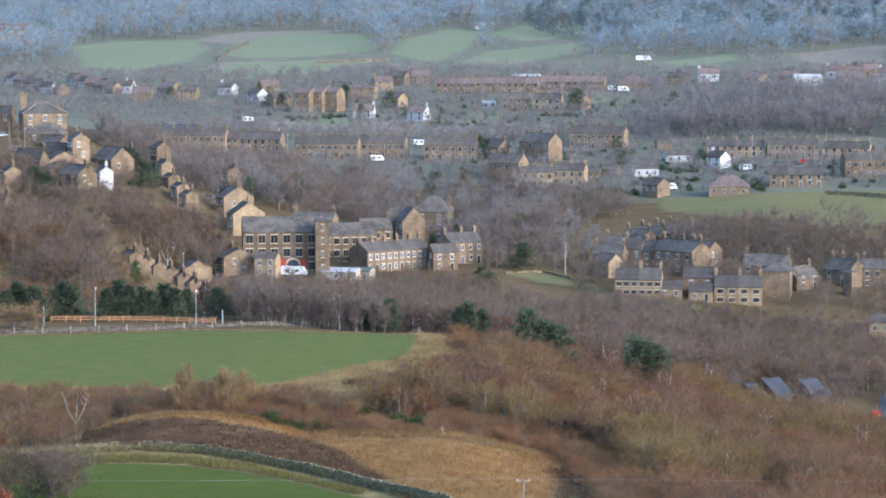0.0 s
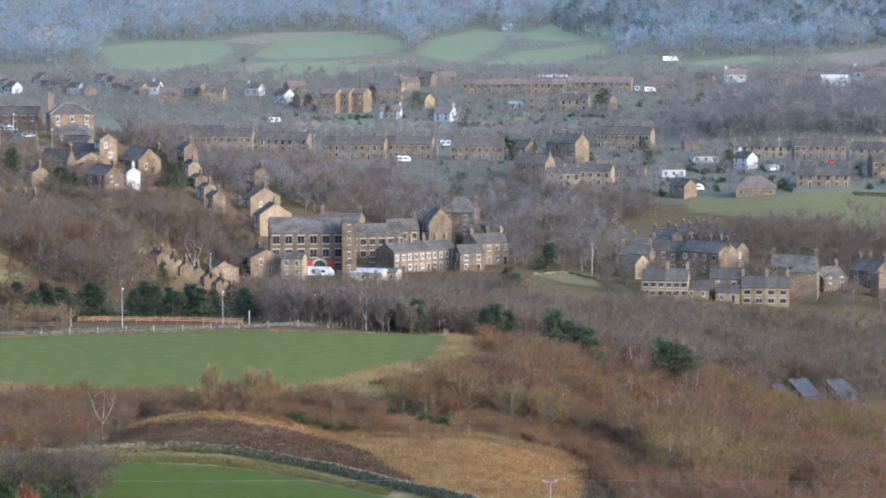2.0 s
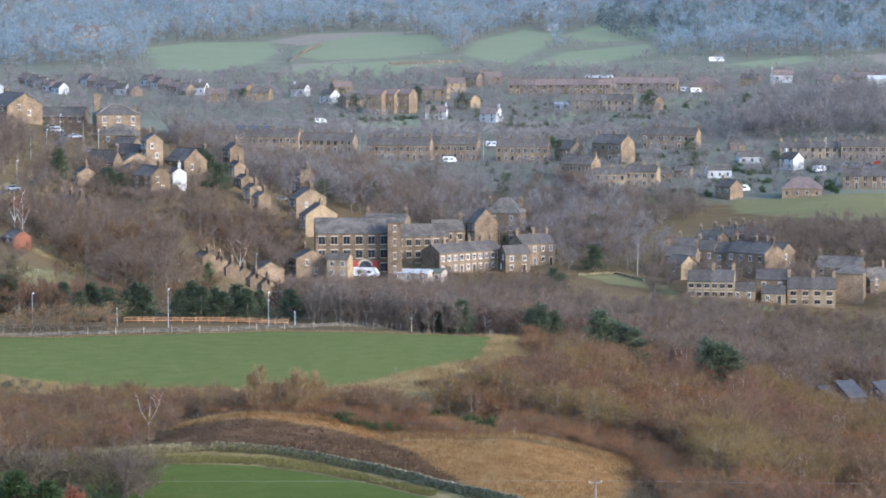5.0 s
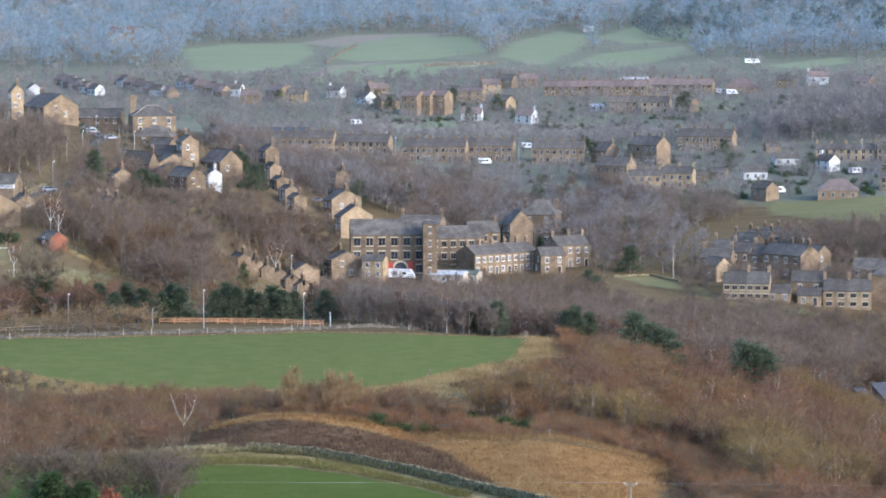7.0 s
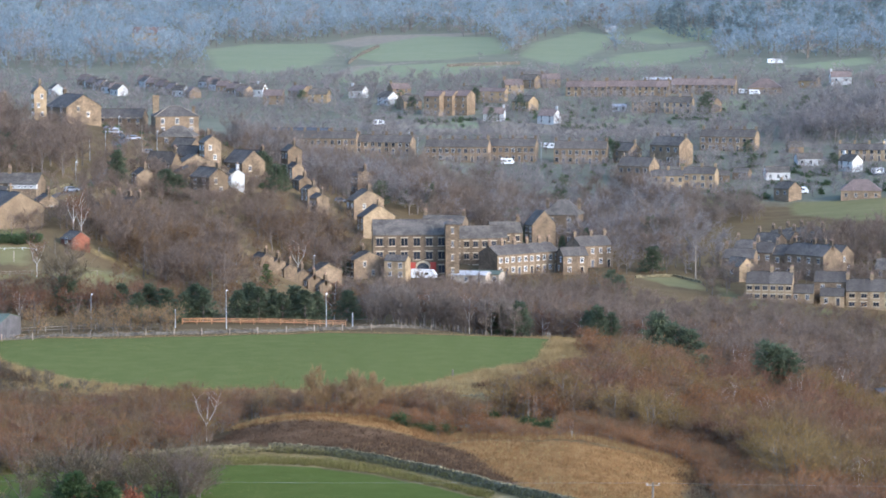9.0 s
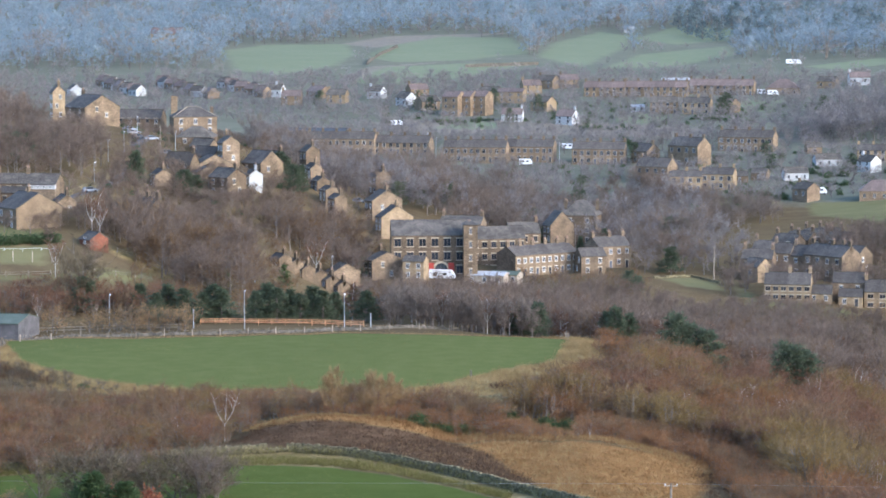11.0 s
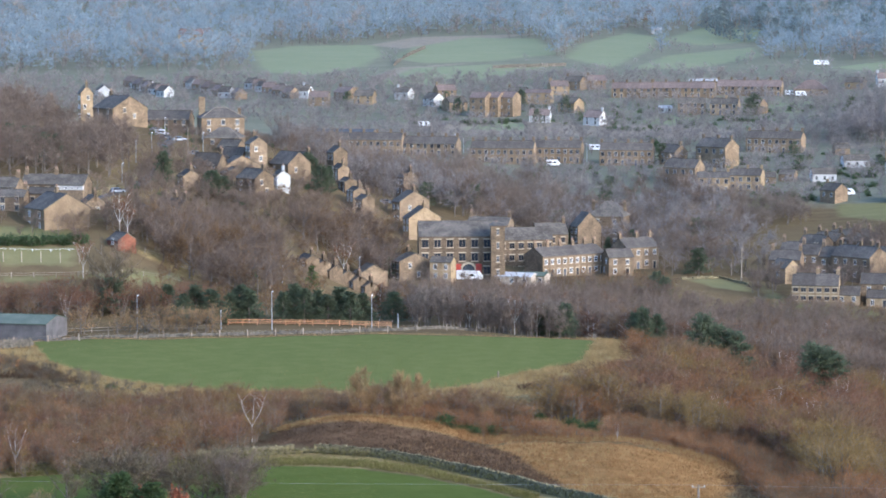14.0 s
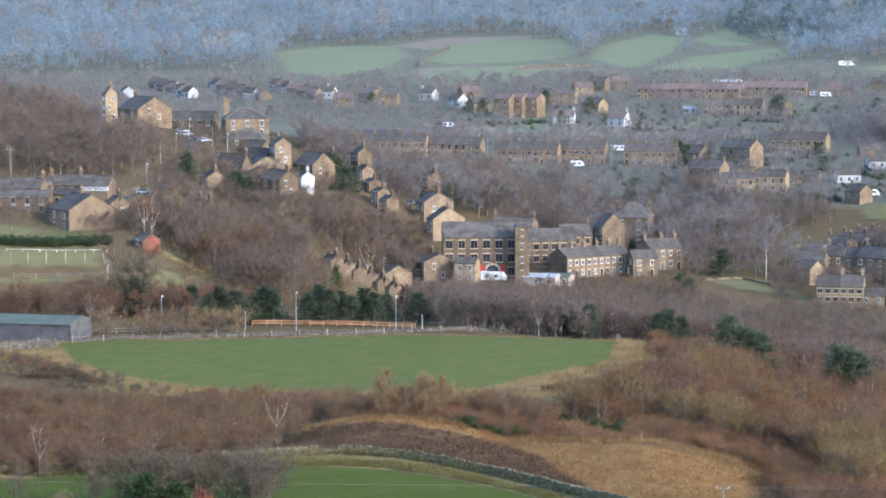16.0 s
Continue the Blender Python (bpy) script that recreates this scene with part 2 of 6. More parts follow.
def tri_mesh(name, verts, tris, mat):
    """A large mesh of triangles from arrays."""
    me = bpy.data.meshes.new(name)
    n, k = len(verts), len(tris)
    me.vertices.add(n)
    me.vertices.foreach_set("co", np.asarray(verts, np.float32).ravel())
    me.loops.add(k * 3)
    me.loops.foreach_set("vertex_index", np.asarray(tris, np.int32).ravel())
    me.polygons.add(k)
    me.polygons.foreach_set("loop_start", np.arange(0, k * 3, 3, dtype=np.int32))
    me.materials.append(mat)
    me.update(calc_edges=True)
    return me


class Shape:
    """Gathers boxes, prisms and tapered tubes into one mesh."""

    def __init__(self):
        self.v, self.f = [], []

    def poly(self, pts, faces):
        k = len(self.v)
        self.v += [tuple(p) for p in pts]
        self.f += [tuple(k + i for i in f) for f in faces]
        return self

    def box(self, x0, x1, y0, y1, z0, z1, top=0.0):
        a = top
        return self.poly([(x0, y0, z0), (x1, y0, z0), (x1, y1, z0), (x0, y1, z0), (x0 + a, y0 + a, z1), (x1 - a, y0 + a, z1), (x1 - a, y1 - a, z1), (x0 + a, y1 - a, z1)],
                         [(3, 2, 1, 0), (4, 5, 6, 7), (0, 1, 5, 4), (1, 2, 6, 5), (2, 3, 7, 6), (3, 0, 4, 7)])

    def tube(self, a, b, ra, rb, n=6):
        a, b = Vector(a), Vector(b)
        d = (b - a).normalized()
        s = d.orthogonal().normalized()
        t = d.cross(s)
        ring = [(math.cos(2 * math.pi * i / n), math.sin(2 * math.pi * i / n)) for i in range(n)]
        pts = [a + ra * (c * s + e * t) for c, e in ring] + [b + rb * (c * s + e * t) for c, e in ring]
        faces = [(i, (i + 1) % n, n + (i + 1) % n, n + i) for i in range(n)] + [tuple(range(n - 1, -1, -1)), tuple(range(n, 2 * n))]
        return self.poly(pts, faces)

    def mesh(self, name, mat):
        return mesh_of(name, self.v, self.f, mat)


def part(name, data, parent, m=None, label=""):
    ob = new(name, data)
    ob.parent = parent
    if m is not None:
        ob.matrix_basis = m
    if label:
        ob["label"] = label
    return ob


def thing(name, m, label, category, group="", kind=""):
    ob = new(name)
    ob.matrix_basis = m
    ob.empty_display_size = 0.5
    return tagged(ob, label, category, group, kind)


def gz(x, y):
    return float(ground_z(x, y))


# ---- ground: one sheet to the horizon ----
def side_of(px, py, poly):
    """Signed distance to a closed outline, positive inside."""
    best = np.full(px.shape, 1e9)
    inside = np.zeros(px.shape, bool)
    for (ax, ay), (bx, by) in zip(poly, poly[1:] + poly[:1]):
        dx, dy = bx - ax, by - ay
        t = np.clip(((px - ax) * dx + (py - ay) * dy) / (dx * dx + dy * dy + 1e-9), 0, 1)
        best = np.minimum(best, np.hypot(px - ax - t * dx, py - ay - t * dy))
        cross = ((ay > py) != (by > py)) & (px < (bx - ax) * (py - ay) / (by - ay + 1e-12) + ax)
        inside ^= cross
    return np.where(inside, best, -best)


def pairs(*n):
    return list(zip(n[::2], n[1::2]))


PASTURE = [
    # the large green field on the spur
    pairs(-121.8, 571.2, -116.1, 578.5, -99.0, 576.6, -75.8, 582.1, -52.6, 590.7, -28.4, 589.3, -16.5, 594.8, -5.0, 592.0, -5.5, 574.0, -7.0, 556.0, -9.7, 548.9, -16.2, 541.8, -22.8, 529.5, -30.1, 515.1, -37.0, 508.7, -55.8, 507.9, -72.4, 506.9, -82.6, 511.4, -93.6, 519.6, -104.1, 528.9, -111.8, 539.5),
    # the low field beside the near wall
    pairs(-91.2, 373.0, -97.8, 400.0, -95.3, 408.0, -83.1, 412.7, -72.2, 418.3, -57.3, 421.6, -45.9, 420.0, -38.9, 418.7, -30.0, 413.9, -20.2, 404.0, -11.5, 389.8, -1.8, 367.3, -32.7, 332.3, -79.3, 324.4),
]
MEADOW = [
    pairs(-153.7, 628.0, -139.5, 633.3, -122.6, 639.3, -107.2, 656.3, -101.0, 658.8, -98.6, 652.1, -103.2, 647.8, -109.7, 639.7, -127.1, 635.4, -153.2, 626.0),
    pairs(-158.6, 648.9, -143.5, 652.4, -130.2, 658.8, -127.7, 645.5, -155.5, 635.8),
    pairs(-111.1, 648.0, -105.5, 662.6, -97.8, 664.8, -94.9, 658.7, -102.9, 645.8),
    pairs(41.3, 792.9, 48.0, 771.0, 64.8, 766.3, 72.1, 760.1, 60.6, 751.6, 42.6, 758.3),
    pairs(-162.9, 666.9, -139.7, 672.6, -130.7, 671.9, -128.2, 662.2, -158.9, 650.4),
    pairs(19.6, 795.3, 28.8, 804.0, 36.5, 795.7, 36.8, 782.6, 26.5, 785.6),
    pairs(77.1, 998.5, 103.7, 992.1, 134.3, 995.5, 158.2, 996.0, 170.6, 983.8, 157.5, 906.9, 144.5, 908.6, 124.3, 880.3, 117.3, 909.5, 94.3, 937.8, 76.0, 971.5),
    pairs(30.1, 1018.6, 60.8, 1013.7, 68.1, 1000.2, 53.4, 990.1, 33.8, 1004.4),
]
FAR_FIELD = [
    pairs(-220.6, 1673.5, -200.6, 1734.4, -152.8, 1747.3, -136.9, 1621.2, -139.6, 1524.6, -163.2, 1459.9, -189.5, 1481.9),
    pairs(-127.8, 1588.9, -126.1, 1719.4, -98.1, 1844.4, -52.9, 1822.2, -37.6, 1635.6, -71.1, 1574.4, -107.9, 1555.3),
    pairs(-123.5, 1410.6, -111.4, 1517.9, -70.1, 1552.4, -29.6, 1563.7, -65.7, 1454.5, -88.0, 1389.2),
    pairs(-30.5, 1607.7, -22.5, 1747.9, 6.1, 1900.0, 24.3, 1829.8, 19.1, 1691.9, -4.3, 1527.0),
    pairs(4.9, 1507.0, 28.3, 1633.8, 81.7, 1718.1, 80.5, 1623.0, 44.8, 1522.3),
    pairs(27.5, 1793.8, 57.3, 1948.2, 98.4, 1908.5, 84.5, 1778.0, 50.9, 1730.3),
    pairs(114.6, 1511.7, 163.5, 1571.5, 161.2, 1519.5, 132.8, 1476.0),
    pairs(8.9, 1227.0, 21.9, 1259.3, 32.9, 1242.1, 23.5, 1211.3),
    pairs(55.2, 1266.3, 73.3, 1315.5, 88.9, 1310.5, 80.0, 1253.4),
    pairs(-68.4, 1192.0, -55.2, 1219.3, -35.4, 1217.5, -39.7, 1197.3),
]
HEATH = [pairs(-58.4, 440.1, -53.8, 447.8, -49.0, 446.3, -37.0, 445.5, -29.7, 445.0, -24.2, 445.3, -19.3, 436.6, -15.5, 430.7, -12.5, 419.8, -8.0, 406.9, -11.2, 402.8, -20.0, 414.5, -29.1, 424.0, -38.4, 430.3, -47.6, 433.4)]
BRACKEN_SLOPE = [pairs(-20.7, 439.5, -16.1, 446.7, -3.3, 446.0, 5.8, 445.0, 18.1, 448.6, 20.0, 439.5, 16.3, 414.7, 12.7, 357.8, -2.5, 342.0, -6.1, 395.0, -8.0, 406.9, -13.0, 420.8, -16.0, 431.7), pairs(-54.0, 447.0, -44.0, 445.0, -30.0, 446.0, -24.0, 446.0, -22.0, 458.0, -45.0, 462.0, -56.0, 455.0)]
ROUGH = [
    pairs(-127.9, 577.0, -121.8, 571.2, -111.8, 539.5, -104.1, 528.9, -93.6, 519.6, -82.6, 511.4, -72.4, 506.9, -55.8, 507.9, -37.0, 508.7, -30.1, 515.1, -22.8, 529.5, -16.2, 541.8, -9.7, 548.9, -7.0, 556.0, -5.0, 592.0, -0.2, 597.0, 0.4, 557.0, 4.8, 544.0, 1.4, 526.0, -8.2, 524.9, -18.4, 510.7, -26.1, 499.3, -33.4, 486.9, -54.5, 496.0, -71.0, 497.0, -81.9, 500.3, -93.0, 504.5, -103.7, 510.6, -116.1, 523.3, -122.8, 523.8, -130.9, 558.9),
    pairs(-100.1, 413.0, -84.3, 418.6, -68.6, 427.5, -59.3, 430.4, -47.2, 432.4, -38.1, 428.8, -30.7, 423.9, -22.5, 416.4, -15.4, 408.2, -6.8, 394.9, 1.2, 380.5, -1.8, 373.5, -11.5, 389.8, -20.2, 404.0, -30.0, 413.9, -38.9, 418.7, -45.9, 420.0, -57.3, 421.6, -72.2, 418.3, -95.3, 408.0),
    pairs(-112.8, 674.1, -104.8, 675.4, -95.0, 663.7, -94.6, 656.2, -108.2, 662.7, -116.6, 664.9),
    pairs(-129.2, 1410.1, -120.6, 1518.2, -83.1, 1561.8, -110.8, 1508.9, -120.1, 1403.9),
    pairs(-156.3, 1747.0, -134.9, 1840.1, -91.8, 1867.7, -54.9, 1891.2, -89.0, 1809.8, -131.5, 1698.9),
    pairs(78.5, 1155.3, 93.8, 1172.3, 103.4, 1133.8, 94.2, 1119.5),
    pairs(194.5, 1566.0, 260.6, 1649.5, 236.8, 1497.4, 193.9, 1465.2),
    pairs(-96.5, 1212.7, -65.4, 1226.3, 13.8, 1215.9, 49.7, 1193.0, 46.2, 1167.1, -20.0, 1180.3, -87.0, 1182.3),
]
ROAD = [
    pairs(-136.8, 709.9, -131.8, 719.0, -129.2, 746.9, -130.0, 775.2, -132.1, 802.2, -136.9, 823.7, -137.5, 850.0, -133.0, 850.0, -133.5, 821.2, -130.4, 807.5, -128.2, 776.4, -127.0, 746.2, -129.4, 716.3, -133.9, 702.3),
    pairs(110.4, 1057.2, 128.5, 1065.3, 167.9, 1058.3, 182.7, 1054.3, 180.8, 1043.0, 166.4, 1048.4, 127.2, 1054.4, 111.6, 1048.1),
    pairs(87.5, 555.2, 99.4, 615.3, 107.4, 681.7, 114.3, 703.1, 103.1, 614.7, 90.8, 554.7),
]

bear = np.concatenate([np.arange(-180, -16, 4.0), np.arange(-16, 14.01, 0.12), np.arange(18, 180, 4.0)])
dist = [0.02, 20, 50, 90, 130, 170, 210, 250, 290, 320]
while dist[-1] < 4990:
    dist.append(dist[-1] + (1.4 if dist[-1] < 700 else 2.6 if dist[-1] < 1150 else 7.0 if dist[-1] < 2300 else 60.0))
dist = np.array(dist)
bb, dd = np.meshgrid(np.radians(bear), dist)
gx, gy = dd * np.sin(bb), dd * np.cos(bb)
gzz = ground_z(gx, gy)
nb, nd = len(bear), len(dist)
idx = np.arange(nb * nd).reshape(nd, nb)
a, b_, c, d_ = idx[:-1, :], np.roll(idx, -1, 1)[:-1, :], np.roll(idx, -1, 1)[1:, :], idx[1:, :]
tris = np.concatenate([np.stack([a, b_, c], -1).reshape(-1, 3), np.stack([a, c, d_], -1).reshape(-1, 3)])
ground_mesh = tri_mesh("ground", np.stack([gx, gy, gzz], -1).reshape(-1, 3), tris, None)
ground_mesh.materials.clear()
fx, fy = gx.ravel(), gy.ravel()
GARDENS = [pairs(-354.6, 1037.4, -104.5, 1063.4, 64.1, 999.6, 216.4, 955.2, 1176.3, 2398.3, 2107.5, 4296.9, -2598.0, 4019.3, -586.5, 1322.7)]
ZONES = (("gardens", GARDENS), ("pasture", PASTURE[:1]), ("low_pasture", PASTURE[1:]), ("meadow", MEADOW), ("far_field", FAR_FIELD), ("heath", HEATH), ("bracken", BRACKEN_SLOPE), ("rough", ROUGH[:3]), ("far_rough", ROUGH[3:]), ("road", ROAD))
for zone, outlines in ZONES:
    s = np.full(fx.shape, -20.0)
    for poly in outlines:
        s = np.maximum(s, np.clip(side_of(fx, fy, poly), -20, 20))
    at = ground_mesh.attributes.new(zone, "FLOAT", "POINT")
    at.data.foreach_set("value", s.astype(np.float32))


def ground_material():
    m = bpy.data.materials.new("ground")
    m.use_nodes = True
    nt = m.node_tree
    bsdf = nt.nodes["Principled BSDF"]
    bsdf.inputs["Roughness"].default_value = 0.95
    bsdf.inputs["Specular IOR Level"].default_value = 0.0
    tc = nt.nodes.new("ShaderNodeTexCoord").outputs["Object"]

    def noise_of(scale, detail=4, stretch=None):
        n = nt.nodes.new("ShaderNodeTexNoise")
        n.inputs["Scale"].default_value, n.inputs["Detail"].default_value = scale, detail
        src = tc
        if stretch:
            mp = nt.nodes.new("ShaderNodeMapping")
            mp.inputs["Scale"].default_value = stretch
            nt.links.new(tc, mp.inputs["Vector"])
            src = mp.outputs[0]
        nt.links.new(src, n.inputs["Vector"])
        return n.outputs[0]

    big, mid, fine = noise_of(0.02), noise_of(0.25), noise_of(1.6)
    streak = noise_of(0.12, 3, (0.35, 1.6, 1.0))

    def calc(op, p, q):
        k = nt.nodes.new("ShaderNodeMath")
        k.operation = op
        for i, s in enumerate((p, q)):
            if isinstance(s, (int, float)):
                k.inputs[i].default_value = s
            else:
                nt.links.new(s, k.inputs[i])
        return k.outputs[0]

    def tones(src, *cols):
        r = nt.nodes.new("ShaderNodeValToRGB")
        el = r.color_ramp.elements
        while len(el) < len(cols):
            el.new(0.5)
        for i, col in enumerate(cols):
            el[i].position, el[i].color = 0.3 + 0.4 * i / (len(cols) - 1), (*col, 1)
        nt.links.new(src, r.inputs[0])
        return r.outputs[0]

    blend = calc("ADD", calc("MULTIPLY", mid, 0.6), calc("MULTIPLY", fine, 0.4))
    wide = calc("ADD", calc("ADD", calc("MULTIPLY", streak, 0.3), calc("MULTIPLY", mid, 0.25)), calc("ADD", calc("MULTIPLY", big, 0.2), calc("MULTIPLY", fine, 0.25)))
    colour = tones(wide, (0.06, 0.044, 0.024), (0.09, 0.065, 0.034), (0.11, 0.088, 0.042))
    layers = (
        # garden green and far ground, lifted and greyed with haze in the tone
        ("gardens", tones(wide, (0.08, 0.085, 0.058), (0.115, 0.112, 0.077), (0.15, 0.138, 0.098)), 8.0, 20.0),
        ("rough", tones(blend, (0.09, 0.068, 0.028), (0.16, 0.118, 0.05), (0.245, 0.188, 0.088)), 1.6, 5.0),
        # distant copy of the rough grass, its tan greyed to imitate haze
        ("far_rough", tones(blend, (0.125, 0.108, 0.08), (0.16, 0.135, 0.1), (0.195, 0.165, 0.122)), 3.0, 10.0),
        ("bracken", tones(blend, (0.125, 0.068, 0.022), (0.185, 0.106, 0.038), (0.25, 0.155, 0.062)), 1.2, 5.0),
        ("heath", tones(blend, (0.045, 0.028, 0.015), (0.078, 0.048, 0.026), (0.12, 0.076, 0.042)), 1.2, 4.0),
        # distant pasture green, paled by haze put into the colour
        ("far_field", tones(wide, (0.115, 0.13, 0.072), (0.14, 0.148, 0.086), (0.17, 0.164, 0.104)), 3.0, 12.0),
        ("meadow", tones(wide, (0.09, 0.085, 0.035), (0.117, 0.106, 0.047), (0.148, 0.126, 0.062)), 1.5, 4.0),
        ("pasture", tones(blend, (0.072, 0.08, 0.024), (0.082, 0.089, 0.028), (0.096, 0.098, 0.034)), 0.5, 2.0),
        ("low_pasture", tones(blend, (0.05, 0.062, 0.014), (0.058, 0.07, 0.017), (0.07, 0.078, 0.022)), 0.5, 2.0),
        ("road", tones(blend, (0.06, 0.06, 0.062), (0.085, 0.085, 0.085), (0.11, 0.11, 0.105)), 0.4, 1.0),
    )
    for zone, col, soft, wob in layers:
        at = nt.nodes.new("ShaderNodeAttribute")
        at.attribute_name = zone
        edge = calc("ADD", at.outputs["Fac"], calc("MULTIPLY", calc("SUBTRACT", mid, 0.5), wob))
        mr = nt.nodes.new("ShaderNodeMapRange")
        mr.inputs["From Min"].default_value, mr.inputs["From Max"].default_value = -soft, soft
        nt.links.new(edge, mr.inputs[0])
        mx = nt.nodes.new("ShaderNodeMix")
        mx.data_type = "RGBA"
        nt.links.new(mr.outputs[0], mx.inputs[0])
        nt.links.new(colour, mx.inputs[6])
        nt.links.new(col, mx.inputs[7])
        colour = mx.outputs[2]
    nt.links.new(colour, bsdf.inputs["Base Color"])
    bp = nt.nodes.new("ShaderNodeBump")
    bp.inputs["Strength"].default_value, bp.inputs["Distance"].default_value = 0.6, 0.25
    nt.links.new(blend, bp.inputs["Height"])
    nt.links.new(bp.outputs[0], bsdf.inputs["Normal"])
    return m


ground_mesh.materials.append(ground_material())
ground_mesh.polygons.foreach_set("use_smooth", np.ones(len(ground_mesh.polygons), bool))
tagged(new("ground", ground_mesh), "rolling valley ground of pasture, heath, bracken and rough grass", "ground", kind="structure")



# ---- houses ----
CACHE = {}


def cached(key, make):
    if key not in CACHE:
        CACHE[key] = make()
    return CACHE[key]


def wall_mesh(w, depth, eaves, rise, hip, mat):
    def make():
        s, h, foot = Shape(), w / 2, -3.5
        if hip:
            s.box(-h, h, 0, depth, foot, eaves)
        else:
            m = depth / 2
            p = [(0, foot), (depth, foot), (depth, eaves), (m, eaves + rise), (0, eaves)]
            s.poly([(-h, y, z) for y, z in p] + [(h, y, z) for y, z in p],
                   [(4, 3, 2, 1, 0), (5, 6, 7, 8, 9), (0, 1, 6, 5), (1, 2, 7, 6), (2, 3, 8, 7), (3, 4, 9, 8), (4, 0, 5, 9)])
        return s.mesh("wall", mat)
    return cached(("wall", w, depth, eaves, rise, hip, mat.name), make)


def roof_mesh(w, depth, eaves, rise, hip, mat, over):
    def make():
        s, h, m, t = Shape(), w / 2 + over, depth / 2, 0.16
        k = rise / m
        e = 0.3
        if hip:
            inset = min(m, h * 0.75)
            z0, z1 = eaves + 0.02, eaves + rise + 0.02
            s.poly([(-h - e, -e, z0), (h + e, -e, z0), (h + e, depth + e, z0), (-h - e, depth + e, z0), (-h + inset, m, z1), (h - inset, m, z1)],
                   [(0, 1, 5, 4), (1, 2, 5), (2, 3, 4, 5), (3, 0, 4), (3, 2, 1, 0)])
        else:
            for sgn, y0 in ((1, -e), (-1, depth + e)):
                z0, z1 = eaves - e * k + 0.02, eaves + rise + 0.02
                pts = [(-h, y0, z0), (h, y0, z0), (h, m, z1), (-h, m, z1)]
                pts += [(x, y, z + t) for x, y, z in pts]
                faces = [(3, 2, 1, 0), (4, 5, 6, 7), (0, 1, 5, 4), (1, 2, 6, 5), (2, 3, 7, 6), (3, 0, 4, 7)]
                s.poly(pts, faces if sgn > 0 else [f[::-1] for f in faces])
            s.box(-h, h, m - 0.14, m + 0.14, eaves + rise + t - 0.06, eaves + rise + t + 0.1)
        return s.mesh("roof", mat)
    return cached(("roof", w, depth, eaves, rise, hip, mat.name, over), make)


def window_parts(parent, m, w, h, far=False, frame_mat=None):
    """A window: stone lintel and sill, painted frame with a glazing bar, and its pane set back in the frame."""
    fm = frame_mat or (DULL_PAINT if far else PAINT)
    def frame_make():
        s, b, o = Shape(), 0.07, 0.1
        s.box(-w / 2, -w / 2 + b, -o, 0.02, 0, h).box(w / 2 - b, w / 2, -o, 0.02, 0, h)
        s.box(-w / 2 + b, w / 2 - b, -o, 0.02, 0, b).box(-w / 2 + b, w / 2 - b, -o, 0.02, h - b, h)
        s.box(-0.04, 0.04, -o + 0.02, 0.02, b, h - b)
        return s.mesh("window", fm)
    def lintel_make():
        return Shape().box(-w / 2 - 0.16, w / 2 + 0.16, -0.07, 0.03, h + 0.005, h + 0.27).mesh("lintel", LINTEL)
    def sill_make():
        return Shape().box(-w / 2 - 0.16, w / 2 + 0.16, -0.16, 0.03, -0.2, -0.005).mesh("sill", LINTEL)
    def pane_make():
        return Shape().box(-w / 2 + 0.08, w / 2 - 0.08, -0.05, 0.01, 0.08, h - 0.08).mesh("pane", GLASS)
    win = part("window", cached(("win", w, h, fm.name), frame_make), parent, m)
    part("pane", cached(("pane", w, h), pane_make), win)
    if not far:
        part("lintel", cached(("lin", w, h), lintel_make), win)
        part("sill", cached(("sill", w, h), sill_make), win)
    return win


def chimney_mesh(tall, mat, wide=0.9):
    def make():
        s = Shape().box(-wide / 2, wide / 2, -0.35, 0.35, -1.4, tall)
        s.box(-wide / 2 - 0.09, wide / 2 + 0.09, -0.44, 0.44, tall, tall + 0.16)
        return s.mesh("chimney", mat)
    return cached(("chim", tall, mat.name, wide), make)


def pot_mesh():
    return cached("pot", lambda: Shape().tube((0, 0, 0), (0, 0, 0.62), 0.16, 0.13, 8).tube((0, 0, 0.6), (0, 0, 0.7), 0.17, 0.17, 8).mesh("chimney_pot", POT))


def door_parts(parent, m, h=2.1):
    def leaf():
        s = Shape().box(-0.45, 0.45, -0.06, 0.02, 0, h)
        for z0 in (0.2, 1.1):
            s.box(-0.33, 0.33, -0.08, -0.055, z0, z0 + 0.75)
        return s.mesh("door", DOOR_PAINT)
    def surround():
        return Shape().box(-0.62, -0.46, -0.1, 0.03, 0, h).box(0.46, 0.62, -0.1, 0.03, 0, h).box(-0.66, 0.66, -0.12, 0.03, h + 0.005, h + 0.25).mesh("door_surround", LINTEL)
    d = part("door", cached(("door", h), leaf), parent, m)
    part("door_surround", cached(("dsur", h), surround), d)


